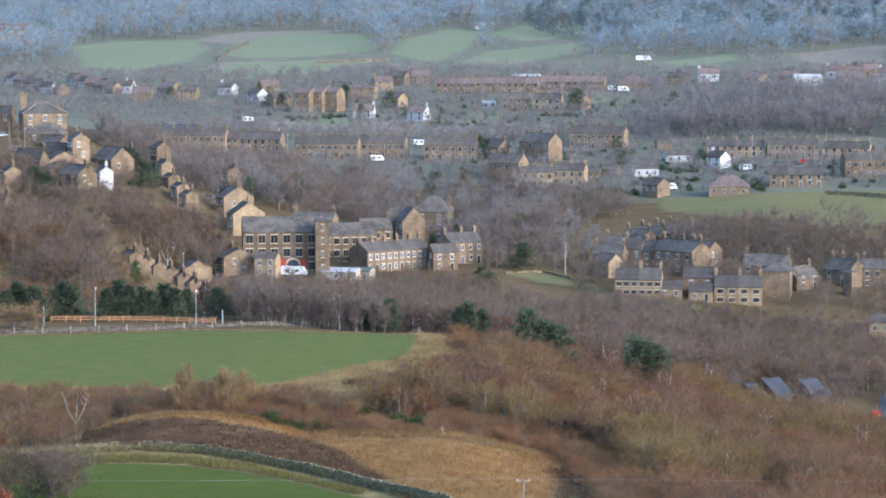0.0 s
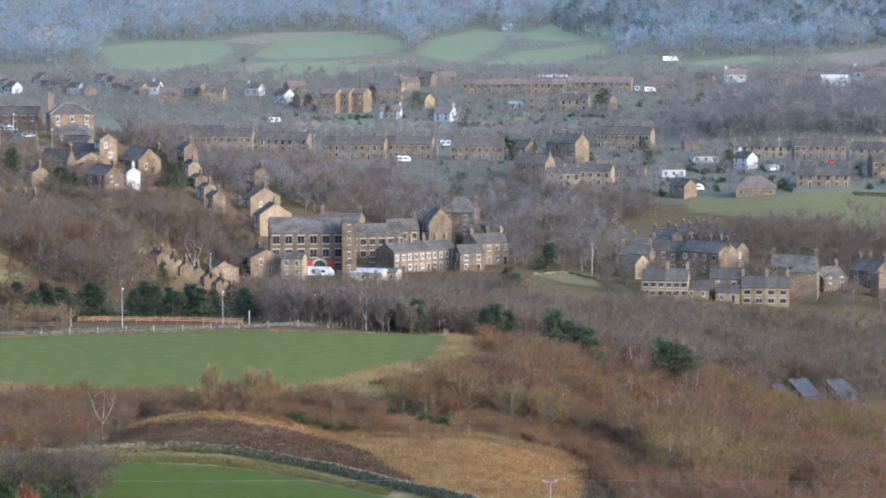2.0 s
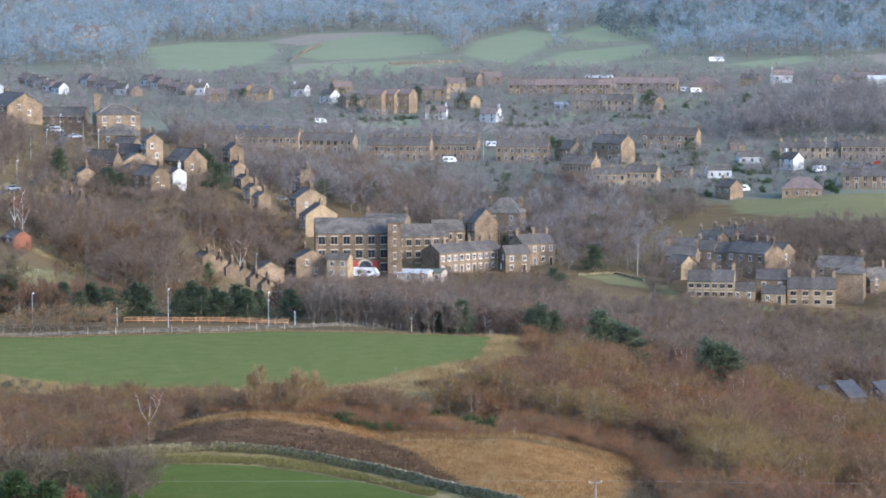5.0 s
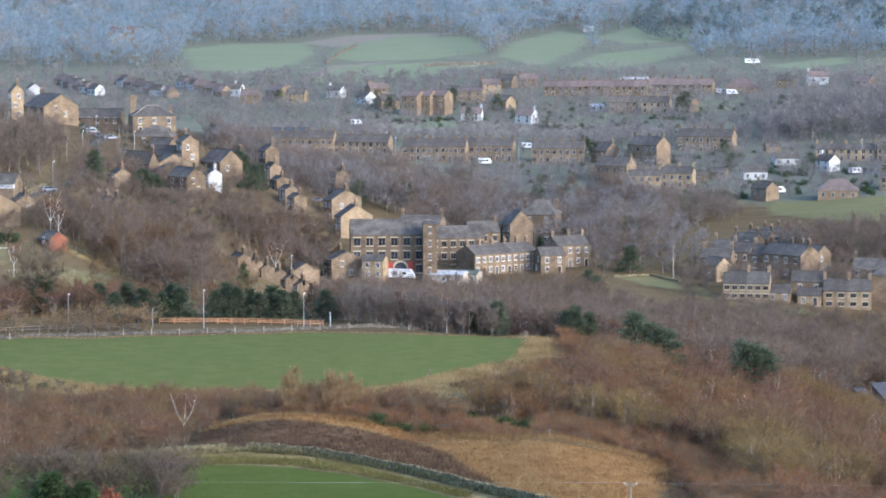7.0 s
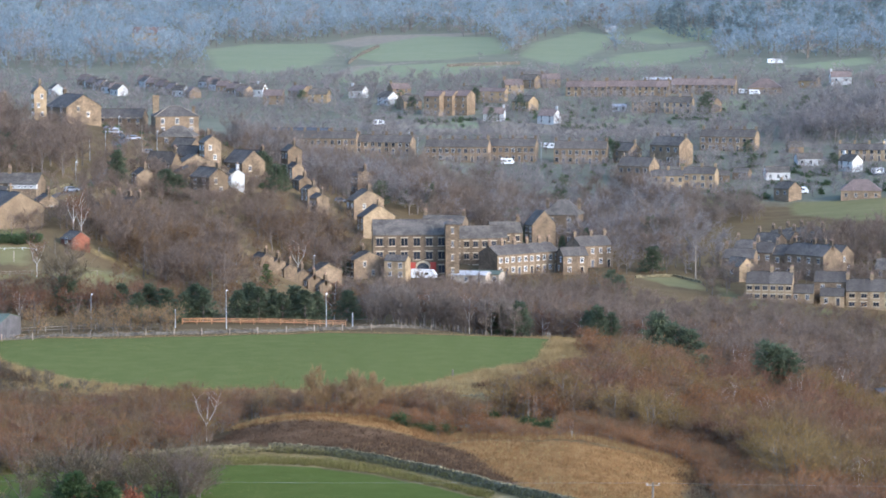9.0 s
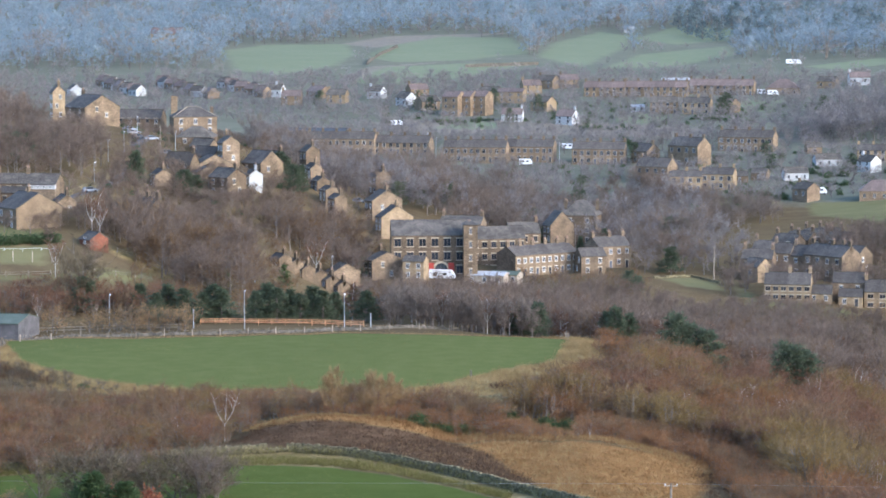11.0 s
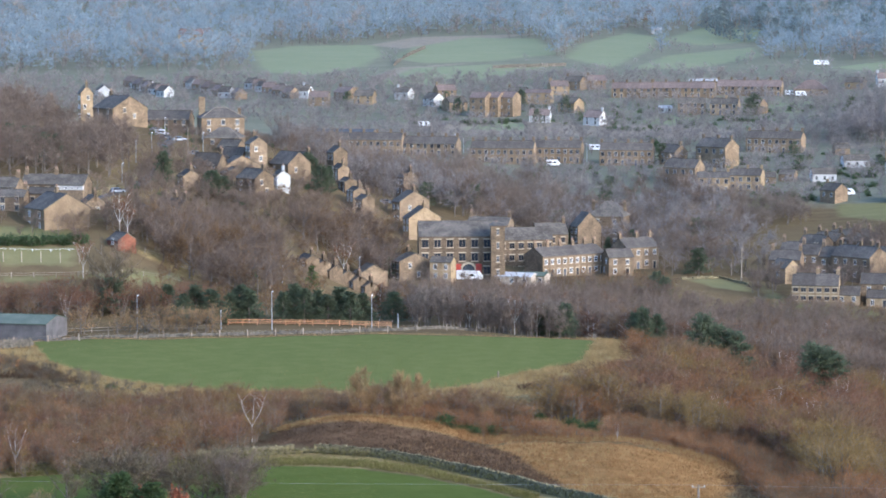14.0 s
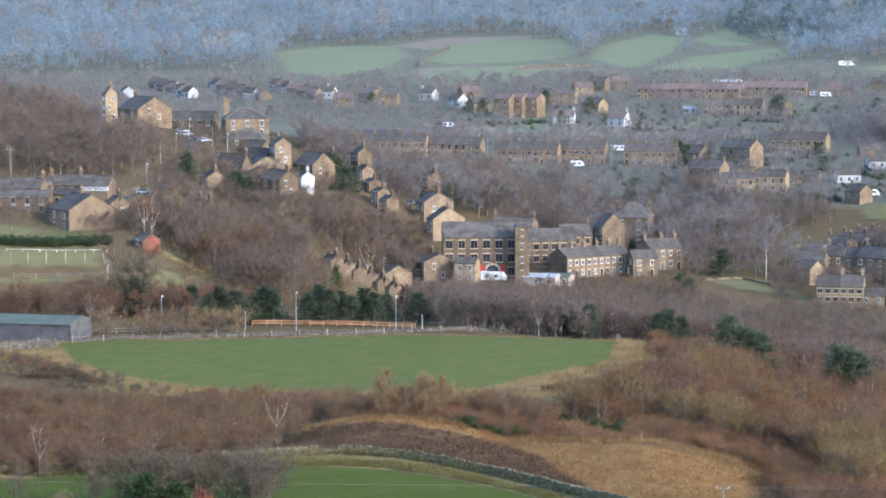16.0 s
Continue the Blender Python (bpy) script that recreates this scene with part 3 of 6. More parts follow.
def house(x, y, yaw, w, depth, eaves, rise, cols=2, floors=2, wall=None, roof=None, stacks="lr", door=True, gable="", hip=False,
          label="", z=None, over=0.12, far=False, group="", name="house", category="house", win=(1.0, 1.4), frames=None):
    """A house: its front stands at x, y and looks along -y before it is turned by yaw."""
    wall, roof = wall or STONE, roof or SLATE
    if wall is DARK_STONE:
        frames = frames or DULL_PAINT
    ob = thing(name, pose(x, y, gz(x, y) if z is None else z, 0, 0, yaw), label or "two-storey gritstone house with a stone slate roof", category, group)
    wl = part("wall", wall_mesh(w, depth, eaves, rise, hip, wall), ob)
    rf = part("roof", roof_mesh(w, depth, eaves, rise, hip, roof, over), ob)
    ww, wh = win
    step = (eaves - 0.3) / max(floors, 1)
    for f in range(floors):
        for c in range(cols):
            xx = -w / 2 + (c + 0.5) * w / cols
            if f == 0 and door and c == cols - 1 and cols > 1:
                door_parts(ob, pose(xx, 0, 0.05))
                continue
            window_parts(ob, pose(xx, 0, f * step + max(0.75, step - wh - 0.55)), ww, wh, far, frames)
    for side in gable:
        sx_, turn = (w / 2, 90) if side == "r" else (-w / 2, -90)
        for f in range(floors):
            window_parts(ob, pose(sx_, depth * (0.34 if f % 2 else 0.62), f * step + 0.95, 0, 0, turn), ww * 0.9, wh, far, frames)
    for k in stacks:
        xx = {"l": -w / 2 + 0.45, "r": w / 2 - 0.45, "m": 0.0}[k]
        ch = part("chimney", chimney_mesh(1.3, wall), ob, pose(xx, depth / 2, eaves + rise))
        if hip:
            ch.location.z -= rise * 0.35
        for px in (() if far else (-0.24, 0.24)):
            part("chimney_pot", pot_mesh(), ch, pose(px, 0, 1.44))
    return ob


def terrace(x, y, yaw, n, unit, depth, eaves, rise, label, group, step=0.0, **kw):
    """A row of n joined houses, centred on x, y."""
    ca, sa = math.cos(radians(yaw)), math.sin(radians(yaw))
    base = gz(x, y)
    for i in range(n):
        t = (i - (n - 1) / 2) * unit
        house(x + ca * t, y + sa * t, yaw, unit, depth, eaves, rise, label=label, group=group, z=base + step * (i - (n - 1) / 2), stacks="lr" if i == n - 1 else "l",
              over=0.0, **kw)


# mill and the houses round it
G1 = "houses by the mill"
MILL = "large sooty stone textile mill with rows of windows"
mill = house(-44.7, 766.2, 6, 20.5, 13, 11.6, 3.6, 6, 3, DARK_STONE, SLATE, "", False, label=MILL, name="mill", category="mill", win=(1.9, 2.2), frames=TIMBER)
arch = Shape()
ring = [(r * math.cos(math.pi * i / 12), yy, 2 + r * math.sin(math.pi * i / 12)) for i in range(13) for r, yy in ((2.3, -0.12), (1.7, -0.12), (1.7, 0.05), (2.3, 0.05))]
arch.poly(ring, [(4 * i + k, 4 * i + (k + 1) % 4, 4 * i + 4 + (k + 1) % 4, 4 * i + 4 + k) for i in range(12) for k in range(4)])
part("arch", arch.mesh("arch", LINTEL), mill, pose(3.4, -0.1, 0.2), "round stone arch")
# solid dark disc stands in for the shade inside the archway
part("arch_opening", Shape().tube((0, 0.1, 2), (0, -0.05, 2), 1.68, 1.68, 24).mesh("arch_opening", GLASS), mill, pose(3.4, -0.1, 0.2), "dark disc for the shaded inside of the arch")
for xx in (0.6, 6.2):
    part("red_door", Shape().box(-0.8, 0.8, -0.2, 0.02, 0, 3.9).box(-0.6, 0.6, -0.26, -0.19, 0.3, 1.8).box(-0.6, 0.6, -0.26, -0.19, 2.1, 3.6).mesh("red_door", RED_PAINT), mill, pose(xx, -0.05, 0.1), "open red timber door leaf")
house(-33.0, 762.8, 6, 3.8, 5, 15.2, 0.9, 1, 4, DARK_STONE, SLATE, "", False, label="square sooty stone stair tower joined to the mill", name="tower", category="tower", win=(0.7, 1.6), hip=True, z=gz(-44.7, 766.2) - 0.4)
house(-26.5, 796.5, 14, 16, 10, 10.6, 3.0, 6, 3, DARK_STONE, SLATE, "l", False, label="three-storey stone mill wing with dark windows", name="mill_wing", category="mill", frames=TIMBER, win=(1.5, 1.7), group=G1, z=14.5)
house(-18.9, 803.4, 14, 9, 9, 11.5, 2.8, 3, 3, DARK_STONE, SLATE, "r", False, label="stone end block of the mill wing", name="mill_wing", category="mill", win=(1.2, 1.6), group=G1, z=14.5, frames=TIMBER)
terrace(-12.5, 788.4, 38, 5, 4.4, 9, 5.9, 2.2, "two-storey stone terraced house with pale window surrounds", G1, cols=2, wall=STONE, roof=GREY_SLATE)
house(0.8, 790.0, 20, 7.5, 6, 5.4, 2.0, 2, 2, STONE, GREY_SLATE, "", True, label="small gabled stone house beside the terrace", group=G1, gable="l")
terrace(6.9, 813.0, 32, 2, 5.6, 8, 6.4, 2.4, "tall stone house with chimney stacks at the terrace end", G1, cols=2, wall=STONE, roof=GREY_SLATE)
house(-66.4, 829.3, -55, 4.5, 10.4, 6.8, 3.0, 2, 2, STONE, SLATE, "r", False, label="stone house with a small attic window", group=G1, gable="r", z=26.5)
house(-62.1, 811.7, -62, 4.5, 10.2, 4.5, 3.2, 2, 2, PALE_STONE, SLATE, "r", False, label="stone house with a broad sunlit gable", group=G1, gable="", z=25.4)
house(-13.4, 839.8, -58, 4.5, 8.2, 8.1, 4.0, 2, 3, DARK_STONE, SLATE, "", False, label="sooty stone house with a blank gable behind the mill wing", group=G1, gable="", z=17.1)
house(-3.9, 866.1, -12, 10.9, 9.0, 9.3, 4.5, 2, 3, DARK_STONE, SLATE, "lr", False, label="stone house with tall chimney stacks", group=G1, gable="", z=16.5, hip=True)
house(-38.4, 815.4, -10, 12.4, 8.0, 6.3, 1.9, 3, 2, STONE, SLATE, "lr", False, label="tall stone house behind the mill", group=G1, gable="", z=21.4)
house(-60.9, 759.6, -58, 4.5, 9.6, 5.3, 2.1, 2, 2, DARK_STONE, SLATE, "l", False, label="stone workshop house with a long stone slate roof", group=G1, gable="r", z=17.2)
house(-48.4, 756.1, -10, 5.9, 6.0, 5.1, 1.2, 2, 2, PALE_STONE, SLATE, "", False, label="narrow ochre stone house beside the mill", group=G1, gable="", z=17.5)
house(-69.8, 740.7, -58, 4.5, 8.1, 2.6, 2.1, 2, 1, STONE, SLATE, "", False, label="low stone outbuilding in the valley bottom", group=G1, gable="", z=18.7)
house(-66.0, 773.4, -12, 8.6, 6.0, 2.3, 1.3, 3, 1, DARK_STONE, SLATE, "l", False, label="long dark stone outbuilding", group=G1, gable="", z=19.4)
house(-82.0, 717.2, -52, 4.5, 4.1, 2.3, 1.2, 2, 1, DARK_STONE, SLATE, "r", False, label="stone terraced house on a stepped street", group="stepped street", gable="", z=24.9)
house(-79.2, 719.6, -52, 4.5, 4.1, 2.4, 1.2, 2, 1, DARK_STONE, SLATE, "r", False, label="stone terraced house on a stepped street", group="stepped street", gable="", z=23.3)
house(-76.3, 720.9, -52, 4.5, 4.1, 2.4, 1.2, 2, 1, DARK_STONE, SLATE, "r", False, label="stone terraced house on a stepped street", group="stepped street", gable="", z=21.7)
house(-73.4, 723.2, -52, 4.5, 4.1, 2.4, 1.2, 2, 1, DARK_STONE, SLATE, "r", False, label="stone terraced house on a stepped street", group="stepped street", gable="", z=20.1)
house(-70.3, 723.5, -52, 4.5, 4.1, 2.4, 1.2, 2, 1, DARK_STONE, SLATE, "r", False, label="stone terraced house on a stepped street", group="stepped street", gable="", z=18.7)
house(-67.3, 723.8, -52, 4.5, 4.1, 2.4, 1.2, 2, 1, DARK_STONE, SLATE, "r", False, label="stone terraced house on a stepped street", group="stepped street", gable="", z=17.2)
for u_, w_, mt in ((0, 11, PALE_SHEET), (1, 8, ROOF_SHEET)):
    px, py = pairs(-29.2, 761.8, -24.2, 765.4)[u_]
    house(px, py, -14, w_, 6, 2.6, 0.7, 3, 1, TIMBER, mt, "", False, label="low timber shed with a sheet roof", name="shed", category="shed", group="sheds by the mill")

# houses on the right bank
G2 = "houses on the valley side"
NEWER = "modern pale stone house with brown slate roof"
terrace(53.9, 768.1, -8, 2, 6.4, 8, 4.9, 2.8, NEWER, G2, cols=3, wall=PALE_STONE, roof=GREY_SLATE, win=(1.4, 1.2), frames=TIMBER, door=False)
house(62.9, 768.9, -8, 6.4, 6, 2.6, 2.0, 2, 1, PALE_STONE, GREY_SLATE, "", False, label="single-storey pale stone extension", group=G2)
house(71.3, 773.6, -8, 9, 8, 5.6, 2.4, 2, 2, STONE, GREY_SLATE, "", False, label="stone house with plain grey roof", group=G2)
house(71.2, 768.2, -8, 6.5, 5, 2.8, 1.8, 2, 1, PALE_STONE, GREY_SLATE, "", True, label="low pale stone annexe", group=G2)
terrace(81.7, 769.2, -6, 2, 6.6, 8, 5.0, 2.8, NEWER, G2, cols=2, wall=PALE_STONE, roof=GREY_SLATE, win=(1.6, 1.2), frames=TIMBER, door=False)
house(92.8, 775.0, -12, 7.6, 9, 8.4, 1.9, 0, 1, STONE, SLATE, "", False, label="tall blank-walled stone building with a low roof", group=G2, hip=True)
house(92.5, 798.2, -14, 13, 9, 4.8, 2.8, 4, 2, DARK_STONE, SLATE, "lr", False, label="large stone house behind newer houses", group=G2)
terrace(47.9, 808.8, -12, 1, 9, 8, 6.0, 2.4, "stone house with grey slate roof and tall stacks", G2, cols=3, roof=GREY_SLATE)
terrace(55.3, 816.2, -20, 3, 6.0, 8, 6.6, 2.6, "stone terraced house with grey slate roof and tall stacks", G2, step=-0.5, cols=2, roof=GREY_SLATE)
terrace(66.6, 807.5, -42, 2, 7, 9, 7.2, 2.8, "dark stone house with a sunlit gable", G2, cols=2, wall=DARK_STONE, roof=GREY_SLATE)
house(74.4, 818.0, -38, 8, 8, 5.4, 2.6, 2, 2, STONE, GREY_SLATE, "l", False, label="stone house with bright gable", group=G2, gable="r")
house(45.7, 803.7, -48, 6, 6, 4.4, 2.2, 1, 1, PALE_STONE, SLATE, "", False, label="small pale stone house with a plain gable", group=G2)
for i in range(5):
    px, py = pairs(58.7, 860.6, 63.6, 868.0, 68.3, 871.0, 72.6, 870.7, 75.2, 859.3)[i]
    house(px, py, -30, 8, 8, 3.6, 2.4, 2, 2, DARK_STONE, SLATE, "lr", False, label="sooty stone house in the tight village centre", group=G2)
house(103.8, 789.0, 35, 9, 9, 3.4, 3.0, 2, 2, DARK_STONE, SLATE, "r", True, label="dark stone house with steep gable", group=G2, gable="l")
house(112.4, 795.7, -40, 9, 9, 4.6, 2.8, 2, 2, DARK_STONE, SLATE, "lr", True, label="dark stone house with wide chimney stack", group=G2)
house(114.0, 784.2, -40, 3, 3, 6.8, 0.6, 0, 1, DARK_STONE, SLATE, "", False, label="square stone stack tower beside a house", group=G2, hip=True, name="tower", category="tower")
terrace(123.2, 797.5, -10, 3, 6, 8, 5.6, 2.4, "stone terraced house with dark roof", G2, cols=2, wall=DARK_STONE, roof=GREY_SLATE)
house(119.3, 747.4, -10, 9, 7, 4.0, 1.8, 3, 1, PALE_STONE, SLATE, "", False, label="low pale stone house among trees", group=G2)

# hill village
G3 = "hill village houses"
chapel = house(-124.8, 877.0, 15, 13.6, 12.5, 5.8, 3.0, 3, 2, STONE, GREY_SLATE, "", False, label="large square stone chapel with a hipped slate roof", name="chapel", category="chapel", hip=True, win=(1.1, 1.7), z=50.0)
for ex, rx in ((-7.2, -1.73), (7.2, 1.73)):
    part("hip_flashing", Shape().tube((ex, -0.28, 5.86), (rx, 6.25, 8.88), 0.07, 0.07, 6).mesh("hip_flashing", LINTEL), chapel, None, "pale lead hip flashing")
part("ridge_flashing", Shape().tube((-1.73, 6.25, 8.88), (1.73, 6.25, 8.88), 0.07, 0.07, 6).mesh("ridge_flashing", LINTEL), chapel, None, "pale lead ridge flashing")
part("chimney", chimney_mesh(4.6, STONE, 2.0), chapel, pose(-5.6, 9.5, 7.4), "tall stone stack")
part("chimney", chimney_mesh(1.2, DARK_STONE, 0.9), chapel, pose(5.8, 5, 7.4))
house(-144.5, 886.9, -4, 14.2, 9.0, 4.0, 2.7, 5, 2, DARK_STONE, GREY_SLATE, "", False, label="long low stone schoolroom with dark roof", group=G3, gable="", z=50.7)
house(-160.4, 862.6, -50, 12.3, 12.4, 4.0, 3.7, 2, 2, DARK_STONE, GREY_SLATE, "l", False, label="large stone house with slate roof and brick stack", group=G3, gable="r", z=55.5)
house(-173.2, 890.5, -68, 4.5, 4.0, 8.8, 2.2, 2, 3, PALE_STONE, SLATE, "r", False, label="tall house with a pale gable among trees", group=G3, gable="r", z=54.3)
house(-178.7, 850.7, -8, 7.8, 8.0, 3.3, 2.9, 2, 1, DARK_STONE, SLATE, "lr", False, label="dark stone house with tall stacks among trees", group=G3, gable="", z=56.4)
house(-120.4, 841.6, -4, 11.0, 9.0, 2.6, 3.2, 2, 1, DARK_STONE, SLATE, "", False, label="stone cottage with hipped slate roof below the chapel", group=G3, gable="", z=48.8, hip=True)
house(-117.0, 830.1, -30, 7.4, 4.7, 2.3, 2.1, 2, 1, STONE, SLATE, "", False, label="stone cottage with a tan stone roof", group=G3, gable="", z=47.1)
house(-109.2, 817.9, -62, 4.5, 5.3, 6.0, 1.9, 2, 2, STONE, SLATE, "l", False, label="tall narrow stone house with a sunlit gable", group=G3, gable="r", z=45.2)
house(-114.5, 820.3, -28, 7.6, 5.0, 2.3, 2.6, 2, 1, DARK_STONE, GREY_SLATE, "", False, label="stone cottage with rooflights in dark slate", group=G3, gable="", z=44.9)
house(-115.4, 805.8, -58, 4.5, 11.6, 2.5, 2.9, 2, 1, STONE, SLATE, "", False, label="broad stone cottage with a blank sunlit gable", group=G3, gable="", z=42.9)
house(-112.6, 789.1, -64, 4.5, 7.1, 3.1, 1.5, 2, 1, STONE, SLATE, "", False, label="low stone lean-to cottage with a sunlit gable", group=G3, gable="", z=41.5)
house(-118.4, 793.7, -25, 8.9, 5.0, 4.2, 3.2, 3, 2, DARK_STONE, GREY_SLATE, "r", False, label="stone house with a green-grey roof and gabled dormer", group=G3, gable="", z=42.4)
house(-120.3, 760.6, -60, 4.5, 5.0, 3.7, 1.6, 2, 2, STONE, SLATE, "r", False, label="narrow stone cottage with a rounded sunlit gable", group=G3, gable="", z=42.0)
house(-103.6, 771.1, -42, 8.0, 7.0, 5.3, 2.4, 2, 2, DARK_STONE, SLATE, "r", False, label="tall stone cottage on the slope with a plain gable", group=G3, gable="r", z=39.1)
house(-98.3, 793.1, -64, 4.5, 4.1, 4.0, 1.4, 2, 2, RENDER, SLATE, "r", False, label="narrow white-rendered house with a bright gable", group=G3, gable="", z=39.6)
house(-100.2, 819.4, -45, 8.9, 8.5, 6.5, 3.4, 2, 2, DARK_STONE, GREY_SLATE, "", False, label="dark stone house standing behind the white gable", group=G3, gable="r", z=38.7)
house(-97.1, 842.4, -50, 4.8, 4.9, 3.4, 3.0, 2, 1, DARK_STONE, SLATE, "r", False, label="dark stone cottage at the lane head", group=G3, gable="", z=40.7)
house(-87.8, 847.5, -58, 4.5, 4.7, 7.0, 1.7, 2, 2, DARK_STONE, SLATE, "r", False, label="stone cottage stepping down a steep lane", group=G3, gable="", z=39.9)
house(-85.3, 835.7, -58, 4.5, 4.0, 3.7, 1.5, 2, 2, STONE, SLATE, "r", False, label="stone cottage stepping down a steep lane", group=G3, gable="", z=38.8)
house(-82.0, 822.9, -58, 4.5, 4.1, 3.7, 1.2, 2, 2, DARK_STONE, SLATE, "r", False, label="stone cottage stepping down a steep lane", group=G3, gable="", z=35.9)
house(-78.3, 810.2, -58, 4.5, 4.3, 3.6, 1.2, 2, 2, STONE, SLATE, "r", False, label="stone cottage stepping down a steep lane", group=G3, gable="", z=34.2)
house(-74.6, 798.5, -58, 4.5, 4.0, 6.9, 1.2, 2, 2, DARK_STONE, SLATE, "r", False, label="stone cottage stepping down a steep lane", group=G3, gable="", z=29.5)
house(-68.9, 877.2, -55, 4.5, 5.6, 5.8, 1.9, 2, 2, STONE, SLATE, "r", False, label="stone house among valley trees with a lit gable", group=G3, gable="", z=31.4)
G4 = "cottages above the paddock"
house(-144.1, 703.6, -4, 16.5, 8.0, 2.5, 2.2, 6, 1, DARK_STONE, SLATE, "lm", False, label="long low cottage with white front and stone roof", group=G4, gable="", z=45.1, win=(1.0, 1.0))
house(-157.7, 696.0, -4, 11.8, 8.0, 2.3, 2.2, 4, 1, DARK_STONE, SLATE, "r", False, label="low stone cottage with a long stone slate roof", group=G4, gable="", z=45.1)
house(-154.6, 684.7, -3, 14.4, 7.0, 4.1, 1.6, 4, 2, DARK_STONE, SLATE, "lr", False, label="stone house with white porch and paired windows", group=G4, gable="", z=41.7)
house(-144.5, 688.5, -15, 6.8, 4.4, 3.0, 1.3, 2, 1, DARK_STONE, GREY_SLATE, "", False, label="stone cottage tucked between taller houses", group=G4, gable="", z=43.4)
house(-142.5, 673.5, -50, 10.1, 12.6, 5.5, 3.5, 2, 2, BROWN_BRICK, GREY_SLATE, "m", False, label="brown brick house with a broad plain gable", group=G4, gable="", z=38.4)
house(-134.7, 695.2, -58, 4.5, 5.0, 3.6, 1.6, 2, 1, DARK_STONE, SLATE, "r", False, label="stone cottage with a white gable window", group=G4, gable="r", z=40.1)
house(-118.2, 724.8, -40, 8.9, 6.2, 2.5, 2.4, 2, 1, DARK_STONE, SLATE, "lmr", False, label="stone cottage with clustered chimney stacks", group=G4, gable="", z=37.4)
house(-124.6, 706.2, -62, 4.5, 7.7, 2.3, 2.3, 2, 1, DARK_STONE, SLATE, "", False, label="stone cottage with a shallow tan gable among trees", group=G4, gable="", z=37.6)
porch = thing("porch", pose(-139.5, 701.5, 45.9, 0, 0, -4), "low white porch along a cottage front", "porch")
part("wall", Shape().box(-3.6, 3.6, 0, 1.5, 0.4, 1.5).mesh("wall", RENDER), porch)
part("plinth", Shape().box(-3.65, 3.65, -0.05, 1.5, -3.5, 0.4).mesh("plinth", DARK_STONE), porch, None, "sooty stone plinth")
part("roof", Shape().poly([(-3.8, -0.3, 1.5), (3.8, -0.3, 1.5), (3.8, 1.6, 2.1), (-3.8, 1.6, 2.1), (-3.8, -0.3, 1.62), (3.8, -0.3, 1.62), (3.8, 1.6, 2.22), (-3.8, 1.6, 2.22)], [(3, 2, 1, 0), (4, 5, 6, 7), (0, 1, 5, 4), (1, 2, 6, 5), (2, 3, 7, 6), (3, 0, 4, 7)]).mesh("roof", SLATE), porch)
for xx in (-2.4, -0.8, 0.8, 2.4):
    window_parts(porch, pose(xx, 0, 0.6), 0.7, 0.7, True, PAINT)
house(-121.1, 661.5, -48, 5, 5.0, 1.8, 1.6, 1, 1, BRICK, GREY_SLATE, "", False, label="small red brick building with grey roof", name="shed", category="shed")
# long barn beside the field
house(-129.2, 575.7, -10, 20, 12, 3.4, 1.2, 0, 1, BOARD, ROOF_SHEET, "", False, label="long grey barn with a blue-green sheet roof", name="barn", category="barn")
# workshops in the valley bottom with sloping saw-tooth roofs
for i in range(3):
    px, py = pairs(75.0, 650.1, 80.4, 651.7, 89.0, 650.6)[i]
    w, lo, hi = (2.6, 4.0, 5.8) if i == 0 else (4.6, 4.0, 6.8)
    saw = thing("workshop", pose(px, py, -3.0, 0, 0, 26), "workshop with a steep grey single-slope roof among trees", "workshop", "valley workshops")
    part("wall", Shape().poly([(-w / 2, 0, -3), (w / 2, 0, -3), (w / 2, 6, -3), (-w / 2, 6, -3), (-w / 2, 0, lo), (w / 2, 0, lo), (w / 2, 6, hi), (-w / 2, 6, hi)],
                              [(3, 2, 1, 0), (4, 5, 6, 7), (0, 1, 5, 4), (1, 2, 6, 5), (2, 3, 7, 6), (3, 0, 4, 7)]).mesh("wall", BOARD), saw)
    e = w / 2 + 0.25
    part("roof", Shape().poly([(-e, -0.5, lo - 0.2), (e, -0.5, lo - 0.2), (e, 6.3, hi + 0.18), (-e, 6.3, hi + 0.18), (-e, -0.5, lo), (e, -0.5, lo), (e, 6.3, hi + 0.38), (-e, 6.3, hi + 0.38)],
                              [(3, 2, 1, 0), (4, 5, 6, 7), (0, 1, 5, 4), (1, 2, 6, 5), (2, 3, 7, 6), (3, 0, 4, 7)]).mesh("roof", GREY_SHEET), saw)

# terraces across the valley
G5 = "terraces across the valley"
TER = "stone terraced house with regular windows and chimney stacks"
def far_row(x, y, yaw, n, unit=5.6, eaves=6.0, rise=2.6, wall=None, roof=None, label=TER, cols=2, depth=9, group=G5, floors=2):
    terrace(x, y, yaw, n, unit, depth, eaves, rise, label, group, cols=cols, wall=wall or STONE, roof=roof or GREY_SLATE, floors=floors, far=True, win=(1.3, 1.7))
far_row(-104.7, 1103.5, -4, 7, 5.4)
house(-111.0, 1120.9, -4, 24, 12, 6.8, 0.8, 0, 1, DARK_STONE, GREY_SHEET, "", False, label="large flat-roofed pale works building", name="works_building", category="factory", far=True)
far_row(-75.3, 1104.4, -10, 4, 5.6, 4.8)
far_row(-45.7, 1091.5, -6, 5, 5.0)
far_row(-24.9, 1099.7, -8, 4, 5.0)
far_row(2.7, 1093.5, -6, 4, 5.2)
house(18.6, 1093.3, -40, 8, 8, 5.0, 2.8, 2, 2, STONE, GREY_SLATE, "r", False, label="stone house with a sunlit gable end", group=G5, far=True)
